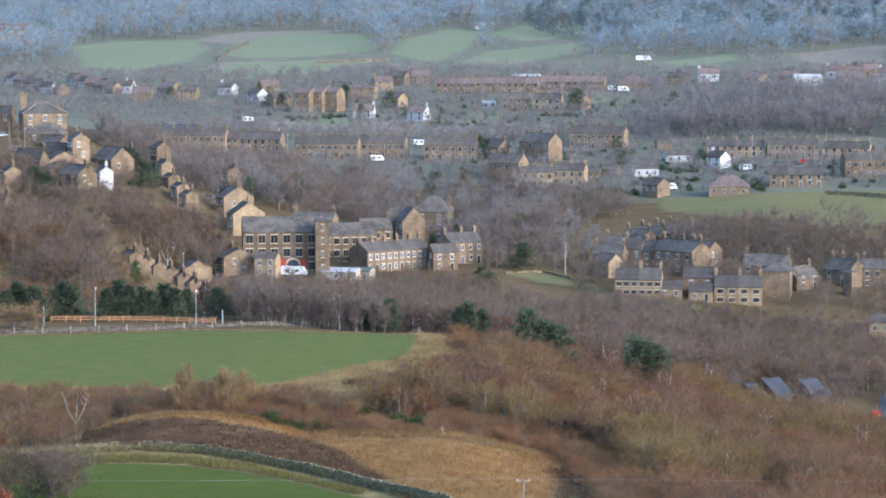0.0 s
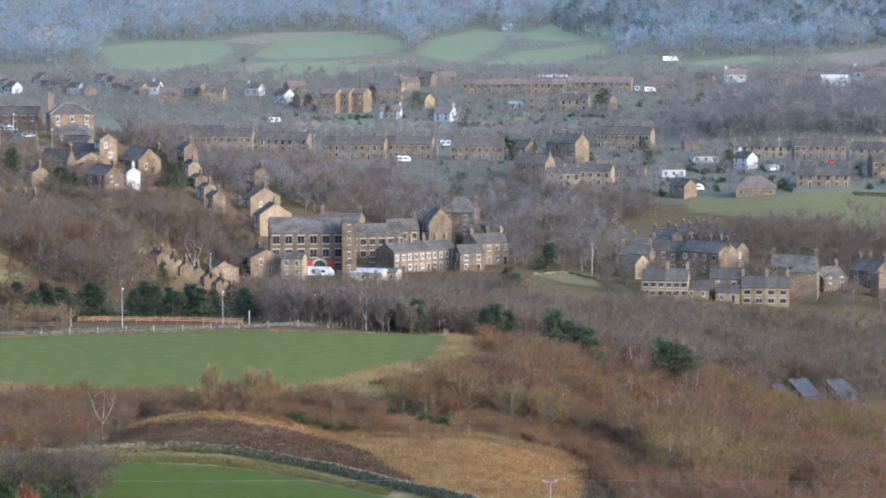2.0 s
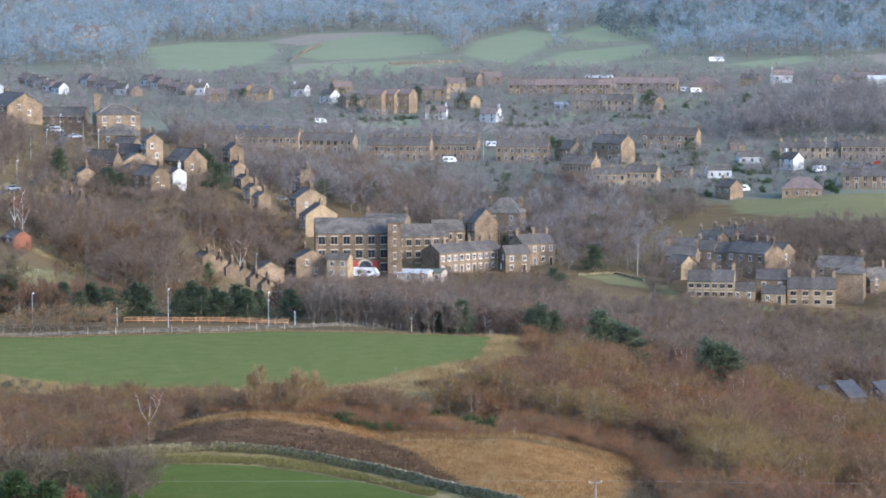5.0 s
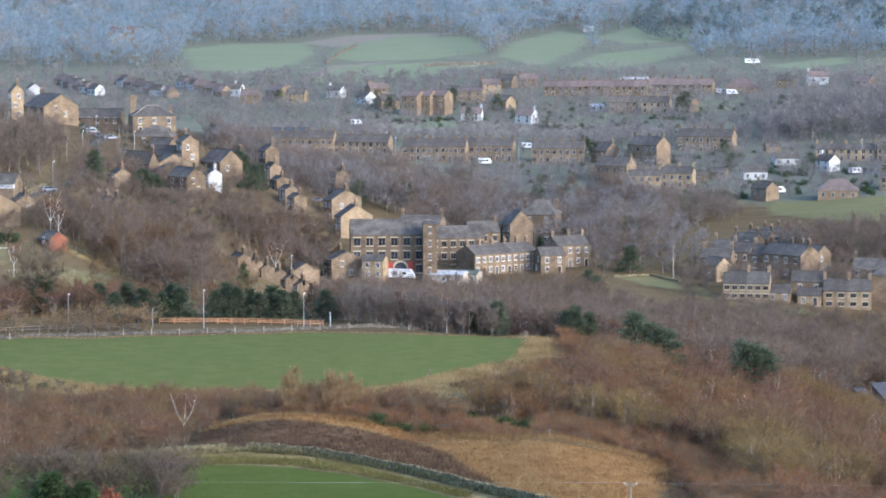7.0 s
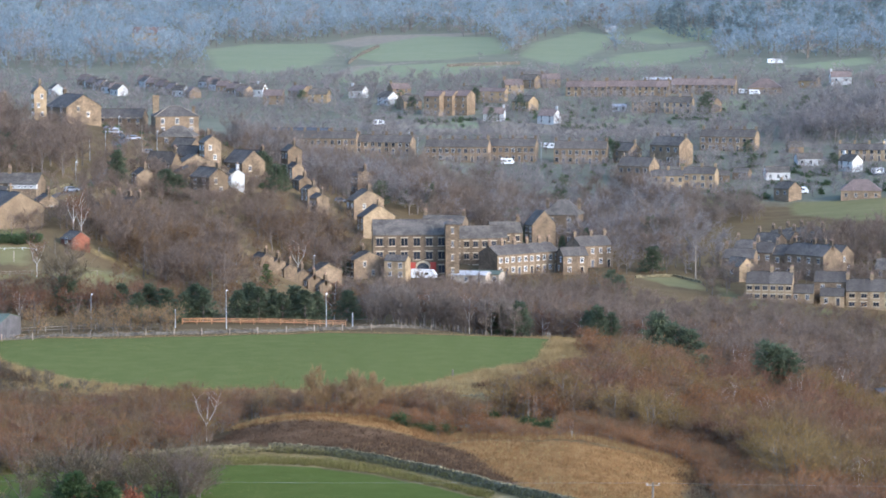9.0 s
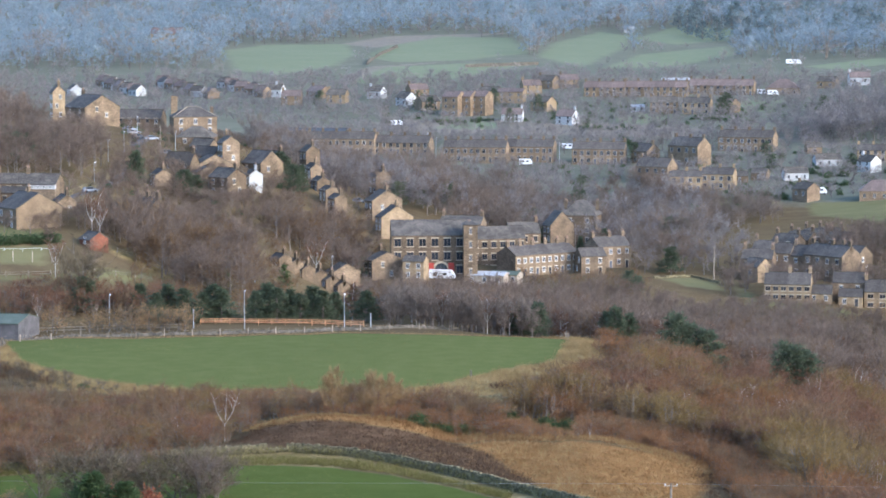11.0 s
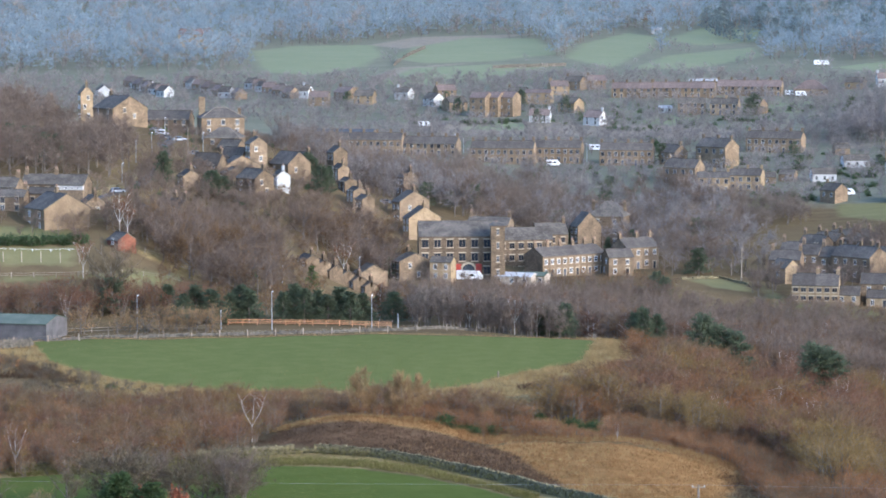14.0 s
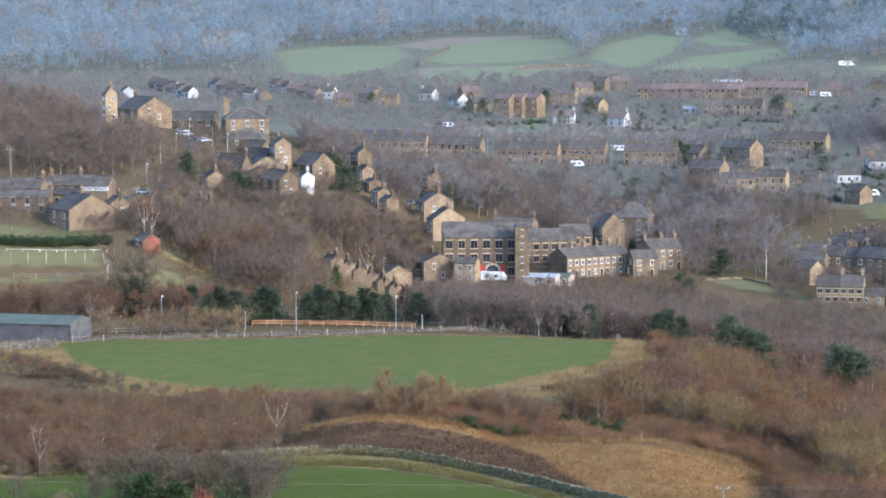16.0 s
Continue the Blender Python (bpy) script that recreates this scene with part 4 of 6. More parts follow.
far_row(22.5, 1050.3, -26, 2, 6.6, 6.2, 3.0, label="pair of stone houses with a bright gable")
far_row(35.3, 1083.9, -38, 2, 7, 8.0, 3.0, label="tall stone house with a bright gable")
far_row(34.8, 1028.4, 2, 2, 6, 5.6, 1.9, PALE_STONE, label="pale stone house with a wide slate roof")
far_row(46.1, 1029.5, -12, 2, 6, 5.8, 2.2, PALE_STONE, label="pale stone house with arched windows")
far_row(61.4, 1119.8, -16, 4, 5.6, 5.8, 2.6)
far_row(113.7, 1084.6, -6, 4, 5.6, 4.4, 2.0, PALE_STONE)
far_row(135.6, 1081.0, -4, 4, 5.0, 5.4, 2.2)
far_row(155.5, 1077.8, -14, 3, 6, 4.4, 2.4, PALE_STONE)
far_row(158.6, 1029.3, 4, 4, 5.2, 6.6, 2.6, DARK_STONE)
far_row(127.4, 1006.0, -6, 3, 6.4, 4.6, 2.2, STONE, label="stone terraced house above the meadow")
house(91.2, 1078.1, 8, 10, 7, 2.8, 1.8, 3, 1, RENDER, SLATE, "", False, label="white-rendered bungalow with a slate roof", group=G5, far=True)
house(76.5, 1046.2, 6, 9, 7, 3.0, 1.8, 3, 1, RENDER, SLATE, "", False, label="white bungalow with a dark slate roof", group=G5, far=True)
house(102.6, 1060.5, -48, 7, 6, 4.2, 2.2, 2, 2, RENDER, SLATE, "l", False, label="white-rendered gable house beside the road", group=G5, far=True)
house(74.3, 1001.2, -45, 7, 7, 4.6, 2.2, 2, 1, STONE, SLATE, "l", False, label="stone cottage at the meadow edge", group=G5, far=True)
house(101.8, 993.3, -5, 14, 9, 3.0, 3.8, 4, 1, STONE, TILE, "", False, label="brown bungalow with a broad hipped roof", group=G5, hip=True, far=True)
for i in range(3):
    px, py = pairs(62.4, 1048.1, 55.2, 1043.5, 88.1, 1109.5)[i]
    house(px, py, -20 + 15 * i, 6, 5, 2.6, 1.6, 1, 1, STONE, SLATE, "", False, label="small stone outhouse in a garden", name="outhouse", category="shed", group="outhouses", far=True)

# far side of the valley
G6 = "houses on the far side"
for i in range(3):
    px, py = pairs(-62.7, 1237.4, -57.1, 1240.2, -50.6, 1241.0)[i]
    house(px, py, -22, 7.6, 9, 8.6, 2.2, 2, 3, STONE, TILE, "", False, label="three-storey block of flats with a gable", name="flats", category="flats", group="flats", far=True)
house(-34.8, 1220.5, -6, 9, 7, 3.4, 2.4, 2, 2, RENDER, TILE, "r", False, label="white-gabled house with a brown roof", group=G6, far=True)
house(-12.0, 1213.4, -28, 8, 7, 3.8, 2.6, 2, 2, RENDER, TILE, "r", False, label="white-rendered house with timbered gable", group=G6, far=True, gable="r")
house(-37.7, 1295.5, -10, 12, 8, 5.2, 1.4, 3, 2, PALE_STONE, TILE, "", False, label="pale house with shallow roof", group=G6, far=True)
house(-87.4, 1280.5, -42, 7, 7, 3.8, 2.4, 2, 2, RENDER, SLATE, "", False, label="white-rendered house with a bright gable", group=G6, far=True)
house(-102.4, 1313.5, -20, 7, 7, 3.6, 2.0, 2, 1, RENDER, SLATE, "l", False, label="small white-rendered house with slate roof", group=G6, far=True)
house(-150.9, 1324.9, -15, 7, 7, 3.6, 2.4, 2, 1, RENDER, SLATE, "m", False, label="white house with a tall white stack", group=G6, far=True)
MODERN = "brown-roofed modern terraced house with pale panels"
far_row(5.9, 1326.0, -6, 3, 6.4, 4.6, 2.6, BROWN_BRICK, TILE, MODERN, 2, 9, G6)
far_row(30.0, 1327.7, -8, 5, 6.0, 4.6, 2.6, BROWN_BRICK, TILE, MODERN, 2, 9, G6)
far_row(61.6, 1338.1, -10, 5, 6.2, 4.6, 2.8, BROWN_BRICK, TILE, MODERN, 2, 9, G6)
house(41.3, 1384.4, -5, 14, 9, 2.6, 0.8, 5, 1, DARK_STONE, PALE_SHEET, "", False, label="long pale flat-roofed building", name="works_building", category="factory", far=True)
far_row(32.4, 1253.1, 0, 2, 6.2, 5, 2.4, STONE, SLATE, "stone semi-detached house with slate roof", 2, 8, G6)
far_row(46.4, 1249.1, -12, 2, 6.2, 5, 2.4, PALE_STONE, SLATE, "pale stone semi-detached house with slate roof", 2, 8, G6)
house(59.2, 1253.1, -40, 7, 7, 4, 2.4, 2, 1, STONE, TILE, "", False, label="small house with a bright gable", group=G6, far=True)
house(20.9, 1259.8, 5, 6, 5, 2.4, 0.8, 2, 1, RENDER, PALE_SHEET, "", False, label="pale timber garden cabin on the bank", name="shed", category="shed", far=True)
house(90.7, 1336.9, -6, 16, 12, 3.2, 4.2, 3, 1, STONE, TILE, "", False, label="broad house with a large hipped brown roof", group=G6, hip=True, far=True)
house(113.1, 1363.3, -20, 9, 8, 3.4, 2.2, 2, 1, PALE_STONE, SLATE, "", False, label="pale bungalow beside a wood", group=G6, far=True)
house(145.3, 1323.5, -38, 9, 9, 3.6, 2.8, 2, 1, STONE, TILE, "", False, label="stone house with a brown roof above the wood", group=G6, far=True)
house(171.0, 1307.4, 4, 13, 8, 3.8, 1.4, 3, 1, RENDER, PALE_SHEET, "", False, label="white-rendered flat-fronted house above the wood", group=G6, far=True)
for i in range(8):
    px, py = pairs(163.0, 1321.5, 189.8, 1351.7, 196.1, 1338.7, 207.5, 1351.2, 209.6, 1321.5, 220.3, 1338.0, 189.7, 1312.9, 130.1, 1368.3)[i]
    house(px, py, -25 + 9 * (i % 4), 10, 8, 4, 2.4, 2, 1, (STONE, RENDER, PALE_STONE)[i % 3], TILE, "l", False, label="house in a far village with brown roof", group=G6, far=True)
for i in range(26):
    px, py = -248 + 3.6 * i + (i * 37 % 5), 1318 + (i * 53 % 60)
    house(px, py, -65 + (i * 29 % 70), 6.0, 6, 3.0, 2.2, 2, 1, (RENDER, STONE, RENDER, BROWN_BRICK)[i % 4], (GREY_SLATE, TILE)[i % 2], "", False, label="small rendered house on a distant estate", group="distant estate", far=True)
for i in range(10):
    px, py = pairs(-130.5, 1308.5, -118.2, 1289.6, -80.8, 1317.0, -48.4, 1303.1, -28.1, 1337.2, -23.1, 1362.3, -10.8, 1367.0, -23.9, 1261.3, -138.4, 1283.6, -72.3, 1259.9)[i]
    house(px, py, -40 + (i * 31 % 70), 9, 8, 4.2, 2.4, 2, 2, (STONE, PALE_STONE, BROWN_BRICK)[i % 3], (TILE, SLATE)[i % 2], "l", False, label="house among trees on the far side", group=G6, far=True)
house(-7.7, 2019.5, 0, 14, 9, 4, 2, 3, 1, RENDER, SLATE, "", False, label="pale farm building below the wood", name="farm_building", category="farm", far=True)
house(17.2, 2029.9, -20, 14, 14, 5, 6, 3, 2, STONE, TILE, "", False, label="farmhouse with a tall pyramid roof", name="farmhouse", category="house", hip=True, far=True)
house(25.0, 1883.3, 0, 7, 5, 3, 0.8, 1, 1, RENDER, PALE_SHEET, "", False, label="small white building in a field", name="shed", category="shed", far=True)
house(-336.8, 1935.9, -5, 8, 6, 5, 1.2, 1, 1, RENDER, PALE_SHEET, "", False, label="white building in a woodland clearing", name="shed", category="shed", far=True)
house(-256.9, 1686.0, 0, 20, 12, 9, 3.5, 5, 2, PALE_STONE, TILE, "", False, label="large old building among far woods", name="hall", category="hall", far=True)
house(-240.8, 1697.0, -30, 12, 9, 5, 3, 2, 2, STONE, TILE, "", False, label="stone house at the edge of far woods", group=G6, far=True)


# ---- trees ----
rng = np.random.default_rng(5)


def tubes(segs, n=4):
    """Tapered tubes from rows of (start, end, radius, radius): vertices and triangles."""
    v, t = [], []
    for a, b, ra, rb in segs:
        d = b - a
        d = d / (np.linalg.norm(d) + 1e-9)
        s = np.cross(d, (0.3, 0.9, 0.1))
        s = s / (np.linalg.norm(s) + 1e-9)
        w = np.cross(d, s)
        k = len(v)
        for c, r in ((a, ra), (b, rb)):
            for i in range(n):
                an = 2 * math.pi * i / n
                v.append(c + r * (math.cos(an) * s + math.sin(an) * w))
        for i in range(n):
            j = (i + 1) % n
            t += [(k + i, k + j, k + n + j), (k + i, k + n + j, k + n + i)]
    return np.array(v), np.array(t)


def blades(base, way, width, length):
    """One thin tapering blade for each base and direction."""
    n = len(base)
    side = np.cross(way, rng.normal(size=(n, 3)))
    side /= np.linalg.norm(side, axis=1, keepdims=True) + 1e-9
    w = (width * rng.uniform(0.6, 1.3, n) / 2)[:, None]
    tip = base + way * (length * rng.uniform(0.5, 1.3, n))[:, None]
    v = np.stack([base - side * w, base + side * w, tip], 1).reshape(-1, 3)
    return v, np.arange(3 * n).reshape(-1, 3)


def bare_tree(h=1.0, spread=0.4, n=600, bw=0.012, bl=0.11, limbs=9, low=0.22, stems=1, trunk=0.022, boughs=5):
    """A leafless tree one unit tall: trunk and limbs, and a cloud of fine twigs along the boughs."""
    segs, thin, base, way = [], [], [], []
    for st in range(stems):
        lean = rng.normal(0, 0.10 if stems > 1 else 0.03, 2)
        off = rng.normal(0, 0.07, 2) if stems > 1 else np.zeros(2)
        top = rng.uniform(0.82, 1.0)
        axis = lambda f: np.array([off[0] + lean[0] * f, off[1] + lean[1] * f, f * top])
        for i in range(4):
            segs.append((axis(i / 4), axis((i + 1) / 4), trunk * (1 - i * 0.22), trunk * (1 - (i + 1) * 0.22) + 0.002))
        for i in range(limbs):
            f = low + (0.95 - low) * (i + rng.random()) / limbs
            a = axis(f * 0.9)
            an = rng.uniform(0, 2 * math.pi)
            reach = spread * (0.35 + 0.75 * math.sin(math.pi * min(0.98, (f - low * 0.6) / (1.02 - low * 0.6)) ** 0.8)) * rng.uniform(0.7, 1.15)
            b = a + np.array([math.cos(an) * reach, math.sin(an) * reach, reach * rng.uniform(0.35, 1.0)])
            b[2] = min(b[2], 1.04)
            segs.append((a, b, trunk * 0.45 * (1.1 - f), 0.0025))
            for k in range(boughs):
                g = rng.uniform(0.25, 1)
                c = a + (b - a) * g
                e = c + (b - a) * 0.35 + rng.normal(0, 0.10 * spread / 0.4, 3) + np.array([0, 0, 0.05])
                thin.append((c - np.array([0.004, 0, 0]), c + np.array([0.004, 0, 0]), e))
                m = max(2, int(n / stems / limbs / boughs))
                q = rng.random(m)[:, None]
                base.append(c + (e - c) * q + rng.normal(0, 0.022, (m, 3)))
                d = (e - c) / (np.linalg.norm(e - c) + 1e-9) * 0.7 + rng.normal(0, 0.55, (m, 3)) + np.array([0, 0, 0.35])
                way.append(d / np.linalg.norm(d, axis=1, keepdims=True))
    base, way = np.concatenate(base), np.concatenate(way)
    v, t = tubes(segs, 3)
    v = np.concatenate([v, np.array(thin).reshape(-1, 3)])
    t = np.concatenate([t, len(v) - 3 * len(thin) + np.arange(3 * len(thin)).reshape(-1, 3)])
    return (v, t), blades(base, way, bw, bl)


def conifer(n=700, spread=0.3, bw=0.03, bl=0.10, low=0.08, ragged=0.25, crown=0.8):
    """A pine one unit tall: dense sprays of needles in uneven whorls."""
    segs = [(np.zeros(3), np.array([0, 0, 0.95]), 0.022, 0.004)]
    base, way = [], []
    whorls = 22
    for i in range(whorls):
        f = low + (1 - low) * i / whorls
        reach = spread * ((1 - f) ** crown) * (1 + ragged * rng.normal()) + 0.03
        for k in range(5):
            an = rng.uniform(0, 2 * math.pi)
            out = np.array([math.cos(an), math.sin(an), rng.uniform(-0.1, 0.35)])
            a = np.array([0, 0, f])
            b = a + out * reach
            if k < 2:
                segs.append((a, b, 0.005, 0.0015))
            m = int(n / whorls / 5) + 1
            q = rng.uniform(0.25, 1.05, m)[:, None]
            base.append(a + (b - a) * q + rng.normal(0, 0.018, (m, 3)))
            d = out * 0.6 + rng.normal(0, 0.6, (m, 3)) + np.array([0, 0, 0.3])
            way.append(d / np.linalg.norm(d, axis=1, keepdims=True))
    return tubes(segs, 3), blades(np.concatenate(base), np.concatenate(way), bw, bl)


def bush(n=500, bw=0.05, bl=0.14, flat=0.7):
    """A leafy mound one unit tall."""
    d = rng.normal(size=(n, 3))
    d[:, 2] = np.abs(d[:, 2])
    d /= np.linalg.norm(d, axis=1, keepdims=True)
    lump = 0.7 + 0.3 * np.sin(d[:, 0] * 5 + 1) * np.sin(d[:, 1] * 6) + rng.normal(0, 0.07, n)
    base = d * (rng.uniform(0.5, 0.9, n) * lump)[:, None] * np.array([flat, flat, 0.9])
    way = d + rng.normal(0, 0.6, (n, 3)) + np.array([0, 0, 0.25])
    way /= np.linalg.norm(way, axis=1, keepdims=True)
    stems = [(np.zeros(3), v * 0.6, 0.02, 0.006) for v in d[:6]]
    return tubes(stems, 3), blades(base, way, bw, bl)


def scatter(outline, space, jitter=0.48, patch=None, cut=-0.08):
    """Plan places inside an outline on a jittered grid; with patch, only where a slow noise of that seed is high."""
    p = np.array(outline)
    xs, ys = np.arange(p[:, 0].min(), p[:, 0].max(), space), np.arange(p[:, 1].min(), p[:, 1].max(), space)
    X, Y = [q.ravel() for q in np.meshgrid(xs, ys)]
    X = X + rng.uniform(-jitter, jitter, X.shape) * space
    Y = Y + rng.uniform(-jitter, jitter, Y.shape) * space
    keep = side_of(X, Y, outline) > 0
    if patch is not None:
        keep &= np.array([noise.noise((x * 0.035, y * 0.022, patch)) > cut for x, y in zip(X, Y)])
    return np.stack([X[keep], Y[keep]], 1)


CLEAR = pairs(103.3, 659.8, 102.0, 643.1, 98.7, 626.7, 104.3, 670.9, 105.9, 659.4, 98.2, 615.5, 76.0, 638.8, 81.1, 638.2, 86.2, 637.5, 90.3, 639.2)
HOUSES = np.array(CLEAR + [(o.matrix_basis.translation.x, o.matrix_basis.translation.y) for o in scene.objects if o.parent is None and o.type == "EMPTY"])


def away_from_houses(pts, gap):
    d = np.min(np.hypot(pts[:, None, 0] - HOUSES[None, :, 0], pts[:, None, 1] - HOUSES[None, :, 1]), 1) if len(pts) else np.zeros(0)
    return pts[d > gap]


def grove(name, pts, kinds, low, high, twig, bark, label, category="woodland", sink=0.1):
    """Many trees that nobody could count, as one thing of trunks and twigs."""
    if not len(pts):
        return None
    tv, tt, cv, ct, a, c = [], [], [], [], 0, 0
    zs = ground_z(pts[:, 0], pts[:, 1])
    for (x, y), z in zip(pts, zs):
        (v1, t1), (v2, t2) = kinds[rng.integers(len(kinds))]
        an, h = rng.uniform(0, 2 * math.pi), rng.uniform(low, high)
        wide = h * rng.uniform(0.85, 1.25)
        m = np.array([[math.cos(an) * wide, -math.sin(an) * wide, 0], [math.sin(an) * wide, math.cos(an) * wide, 0], [0, 0, h]])
        o = np.array([x, y, z - sink])
        tv.append(v1 @ m.T + o)
        tt.append(t1 + a)
        a += len(v1)
        cv.append(v2 @ m.T + o)
        ct.append(t2 + c)
        c += len(v2)
    ob = tagged(new(name, tri_mesh(name, np.concatenate(cv), np.concatenate(ct), twig)), label, category, kind="stuff")
    part("trunks", tri_mesh("trunks", np.concatenate(tv), np.concatenate(tt), bark), ob)
    return ob


def single(name, kind, x, y, h, crown_mat, trunk_mat, label, wide=1.0, category="tree", group="", turn=0.0, crown="crown"):
    """One tree as a thing with a trunk and a crown."""
    (v1, t1), (v2, t2) = kind
    ob = thing(name, pose(x, y, gz(x, y) - 0.15, 0, 0, turn), label, category, group)
    m = np.array([h * wide, h * wide, h])
    part("trunk", tri_mesh("trunk", v1 * m, t1, trunk_mat), ob)
    part(crown, tri_mesh(crown, v2 * m, t2, crown_mat), ob)
    return ob


NEAR = [bare_tree(spread=0.42, n=1000, bw=0.010, bl=0.13, limbs=10, low=0.12, stems=2) for _ in range(5)]
SHRUB = [bare_tree(spread=0.5, n=900, bw=0.013, bl=0.17, limbs=8, low=0.05, stems=3) for _ in range(5)]
MID = [bare_tree(spread=0.42, n=860, bw=0.0105, bl=0.13, limbs=10, low=0.2) for _ in range(5)]
SLIM = [bare_tree(spread=0.2, n=500, bw=0.013, bl=0.12, limbs=12, low=0.16, trunk=0.011) for _ in range(4)]
FAR = [bare_tree(spread=0.42, n=320, bw=0.024, bl=0.13, limbs=8, low=0.15) for _ in range(6)]
PINES = [conifer(900, 0.34, 0.022, 0.08), conifer(900, 0.28, 0.022, 0.08), conifer(1000, 0.42, 0.022, 0.08, 0.15, 0.35, 0.5)]
FIRS = [conifer(330, 0.28, 0.045, 0.11), conifer(330, 0.34, 0.045, 0.11)]

SCRUB = pairs(-17.9, 480.5, -2.4, 483.0, 26.7, 476.7, 31.1, 448.6, 33.7, 419.4, 33.5, 374.7, 68.6, 360.8, 113.2, 595.9, 64.9, 619.9, 26.1, 594.9, 11.3, 578.7, 7.2, 534.2, -2.5, 503.1, -14.3, 489.5)
for k, (nm, mt, sp, lo, hi, kd) in enumerate((("russet_scrub", RUST, 5.0, 3.0, 6.5, SHRUB), ("brown_scrub", TWIG, 4.6, 4.0, 8.5, NEAR), ("olive_willow_scrub", OLIVE, 4.6, 4.5, 8.0, NEAR), ("purple_birch_scrub", PURPLE, 5.6, 4.0, 7.5, SHRUB))):
    grove(nm, scatter(SCRUB, sp, 0.48, k * 7.3, 0.0), kd, lo, hi, mt, BARK, "dense leafless " + nm.replace("_", " ") + " covering the slope")
grove("grey_scrub", scatter(SCRUB, 9), NEAR, 3.5, 7.0, TWIG, BARK, "scattered bare grey-brown scrub on the slope")
LEFT_SCRUB = pairs(-100.9, 406.1, -82.4, 412.6, -67.2, 422.1, -58.1, 431.3, -54.8, 462.0, -43.3, 469.9, -15.7, 471.7, -14.2, 487.3, -48.0, 488.5, -78.2, 491.3, -120.0, 482.8)
for nm, mt, sp, lo, hi, kd in (("purple_scrub", PURPLE, 6.5, 2.4, 4.6, SHRUB), ("brown_thicket", TWIG, 4.4, 2.2, 4.8, NEAR), ("russet_thicket", RUST, 5.4, 2.0, 4.0, SHRUB), ("olive_thicket", OLIVE, 7.5, 2.4, 4.6, NEAR)):
    grove(nm, scatter(LEFT_SCRUB, sp), kd, lo, hi, mt, BARK, "leafless " + nm.replace("_", " ") + " below the field bank")
grove("birch_belt", scatter(pairs(-46.0, 606.0, -27.5, 604.8, -9.7, 602.1, -9.9, 618.7, -48.4, 621.4), 3.3), SLIM, 7.0, 10.0, UMBER, BARK, "belt of slender bare trees behind the field")
VALLEY = pairs(-8.1, 623.2, 9.4, 606.5, 26.6, 606.0, 66.1, 631.0, 115.5, 607.9, 130.9, 688.9, 93.2, 689.4, 41.7, 694.4, 30.6, 698.3, 16.5, 701.0, -32.0, 702.7, -47.7, 682.8, -60.3, 653.9, -45.2, 628.3)
grove("valley_wood", away_from_houses(scatter(VALLEY, 7.2), 9), MID, 7.0, 11.0, GREY_TWIG, BARK, "grey leafless valley woodland")
grove("purple_birch_wood", away_from_houses(scatter(VALLEY, 10), 9), SLIM, 7.0, 10.0, PURPLE, BIRCH, "purple-brown birch woodland")
grove("brown_valley_trees", away_from_houses(scatter(VALLEY, 10), 9), MID, 6.0, 9.5, TWIG, BARK, "brown leafless trees in the valley")
VALLEY_EDGE = pairs(130.9, 688.9, 143.4, 754.5, 101.1, 747.8, 45.1, 751.0, 32.6, 742.8, 17.8, 756.6, -28.1, 751.9, -32.9, 722.7, 16.8, 712.1, 41.7, 694.4, 93.2, 689.4)
grove("village_edge_thicket", away_from_houses(scatter(VALLEY_EDGE, 4.6), 7.5), MID, 3.0, 6.0, GREY_TWIG, BARK, "low bare thicket below the houses")
SLOPE = pairs(-95.5, 649.7, -74.3, 654.7, -77.1, 691.3, -75.7, 725.1, -57.8, 741.2, -61.8, 782.2, -73.5, 798.0, -88.1, 742.7, -94.5, 711.6, -113.3, 694.2, -117.7, 670.9, -99.7, 660.3)
for nm, mt, gap in (("hillside_wood", GREY_TWIG, 5.6), ("hillside_brown_wood", TWIG, 8.5)):
    slope_pts = away_from_houses(scatter(SLOPE, gap), 6)
    by_street = (np.degrees(np.arctan2(slope_pts[:, 0], slope_pts[:, 1])) > -7.1) & (slope_pts[:, 1] < 740)
    grove(nm, slope_pts[~by_street], MID, 7.5, 10.5, mt, BARK, "leafless hillside woodland below the village")
    grove("street_thicket", slope_pts[by_street], MID, 2.5, 4.6, mt, BARK, "low bare thicket below the stepped street")
HILL = pairs(-177.7, 715.1, -141.5, 723.1, -133.9, 731.3, -132.4, 756.5, -134.8, 780.9, -147.5, 812.6, -162.4, 821.1, -180.6, 860.5, -214.7, 864.1)
grove("hilltop_wood", away_from_houses(scatter(HILL, 7.0), 8), MID, 7.0, 10.5, GREY_TWIG, BARK, "leafless hilltop woodland")
VILLAGE = pairs(-127.2, 700.9, -118.4, 691.1, -106.0, 721.3, -85.8, 763.2, -81.6, 797.2, -93.0, 874.3, -117.9, 916.2, -156.0, 910.5, -135.9, 812.3, -130.8, 745.5)
village_pts = away_from_houses(scatter(VILLAGE, 4.6), 5.2)
upper = village_pts[:, 1] > 796
grove("village_trees", village_pts[~upper], MID, 3.0, 6.0, GREY_TWIG, BARK, "bare trees among the hill village houses")
grove("village_garden_trees", village_pts[upper], MID, 1.6, 3.2, GREY_TWIG, BARK, "low bare garden trees below the chapel")
grove("lane_thicket", away_from_houses(scatter(pairs(-97.0, 800.0, -90.0, 850.0, -70.0, 850.0, -60.0, 805.0, -66.0, 765.0, -92.0, 765.0), 4.4), 4.4), MID, 1.8, 3.6, GREY_TWIG, BARK, "low bare thicket beside the steep lane")
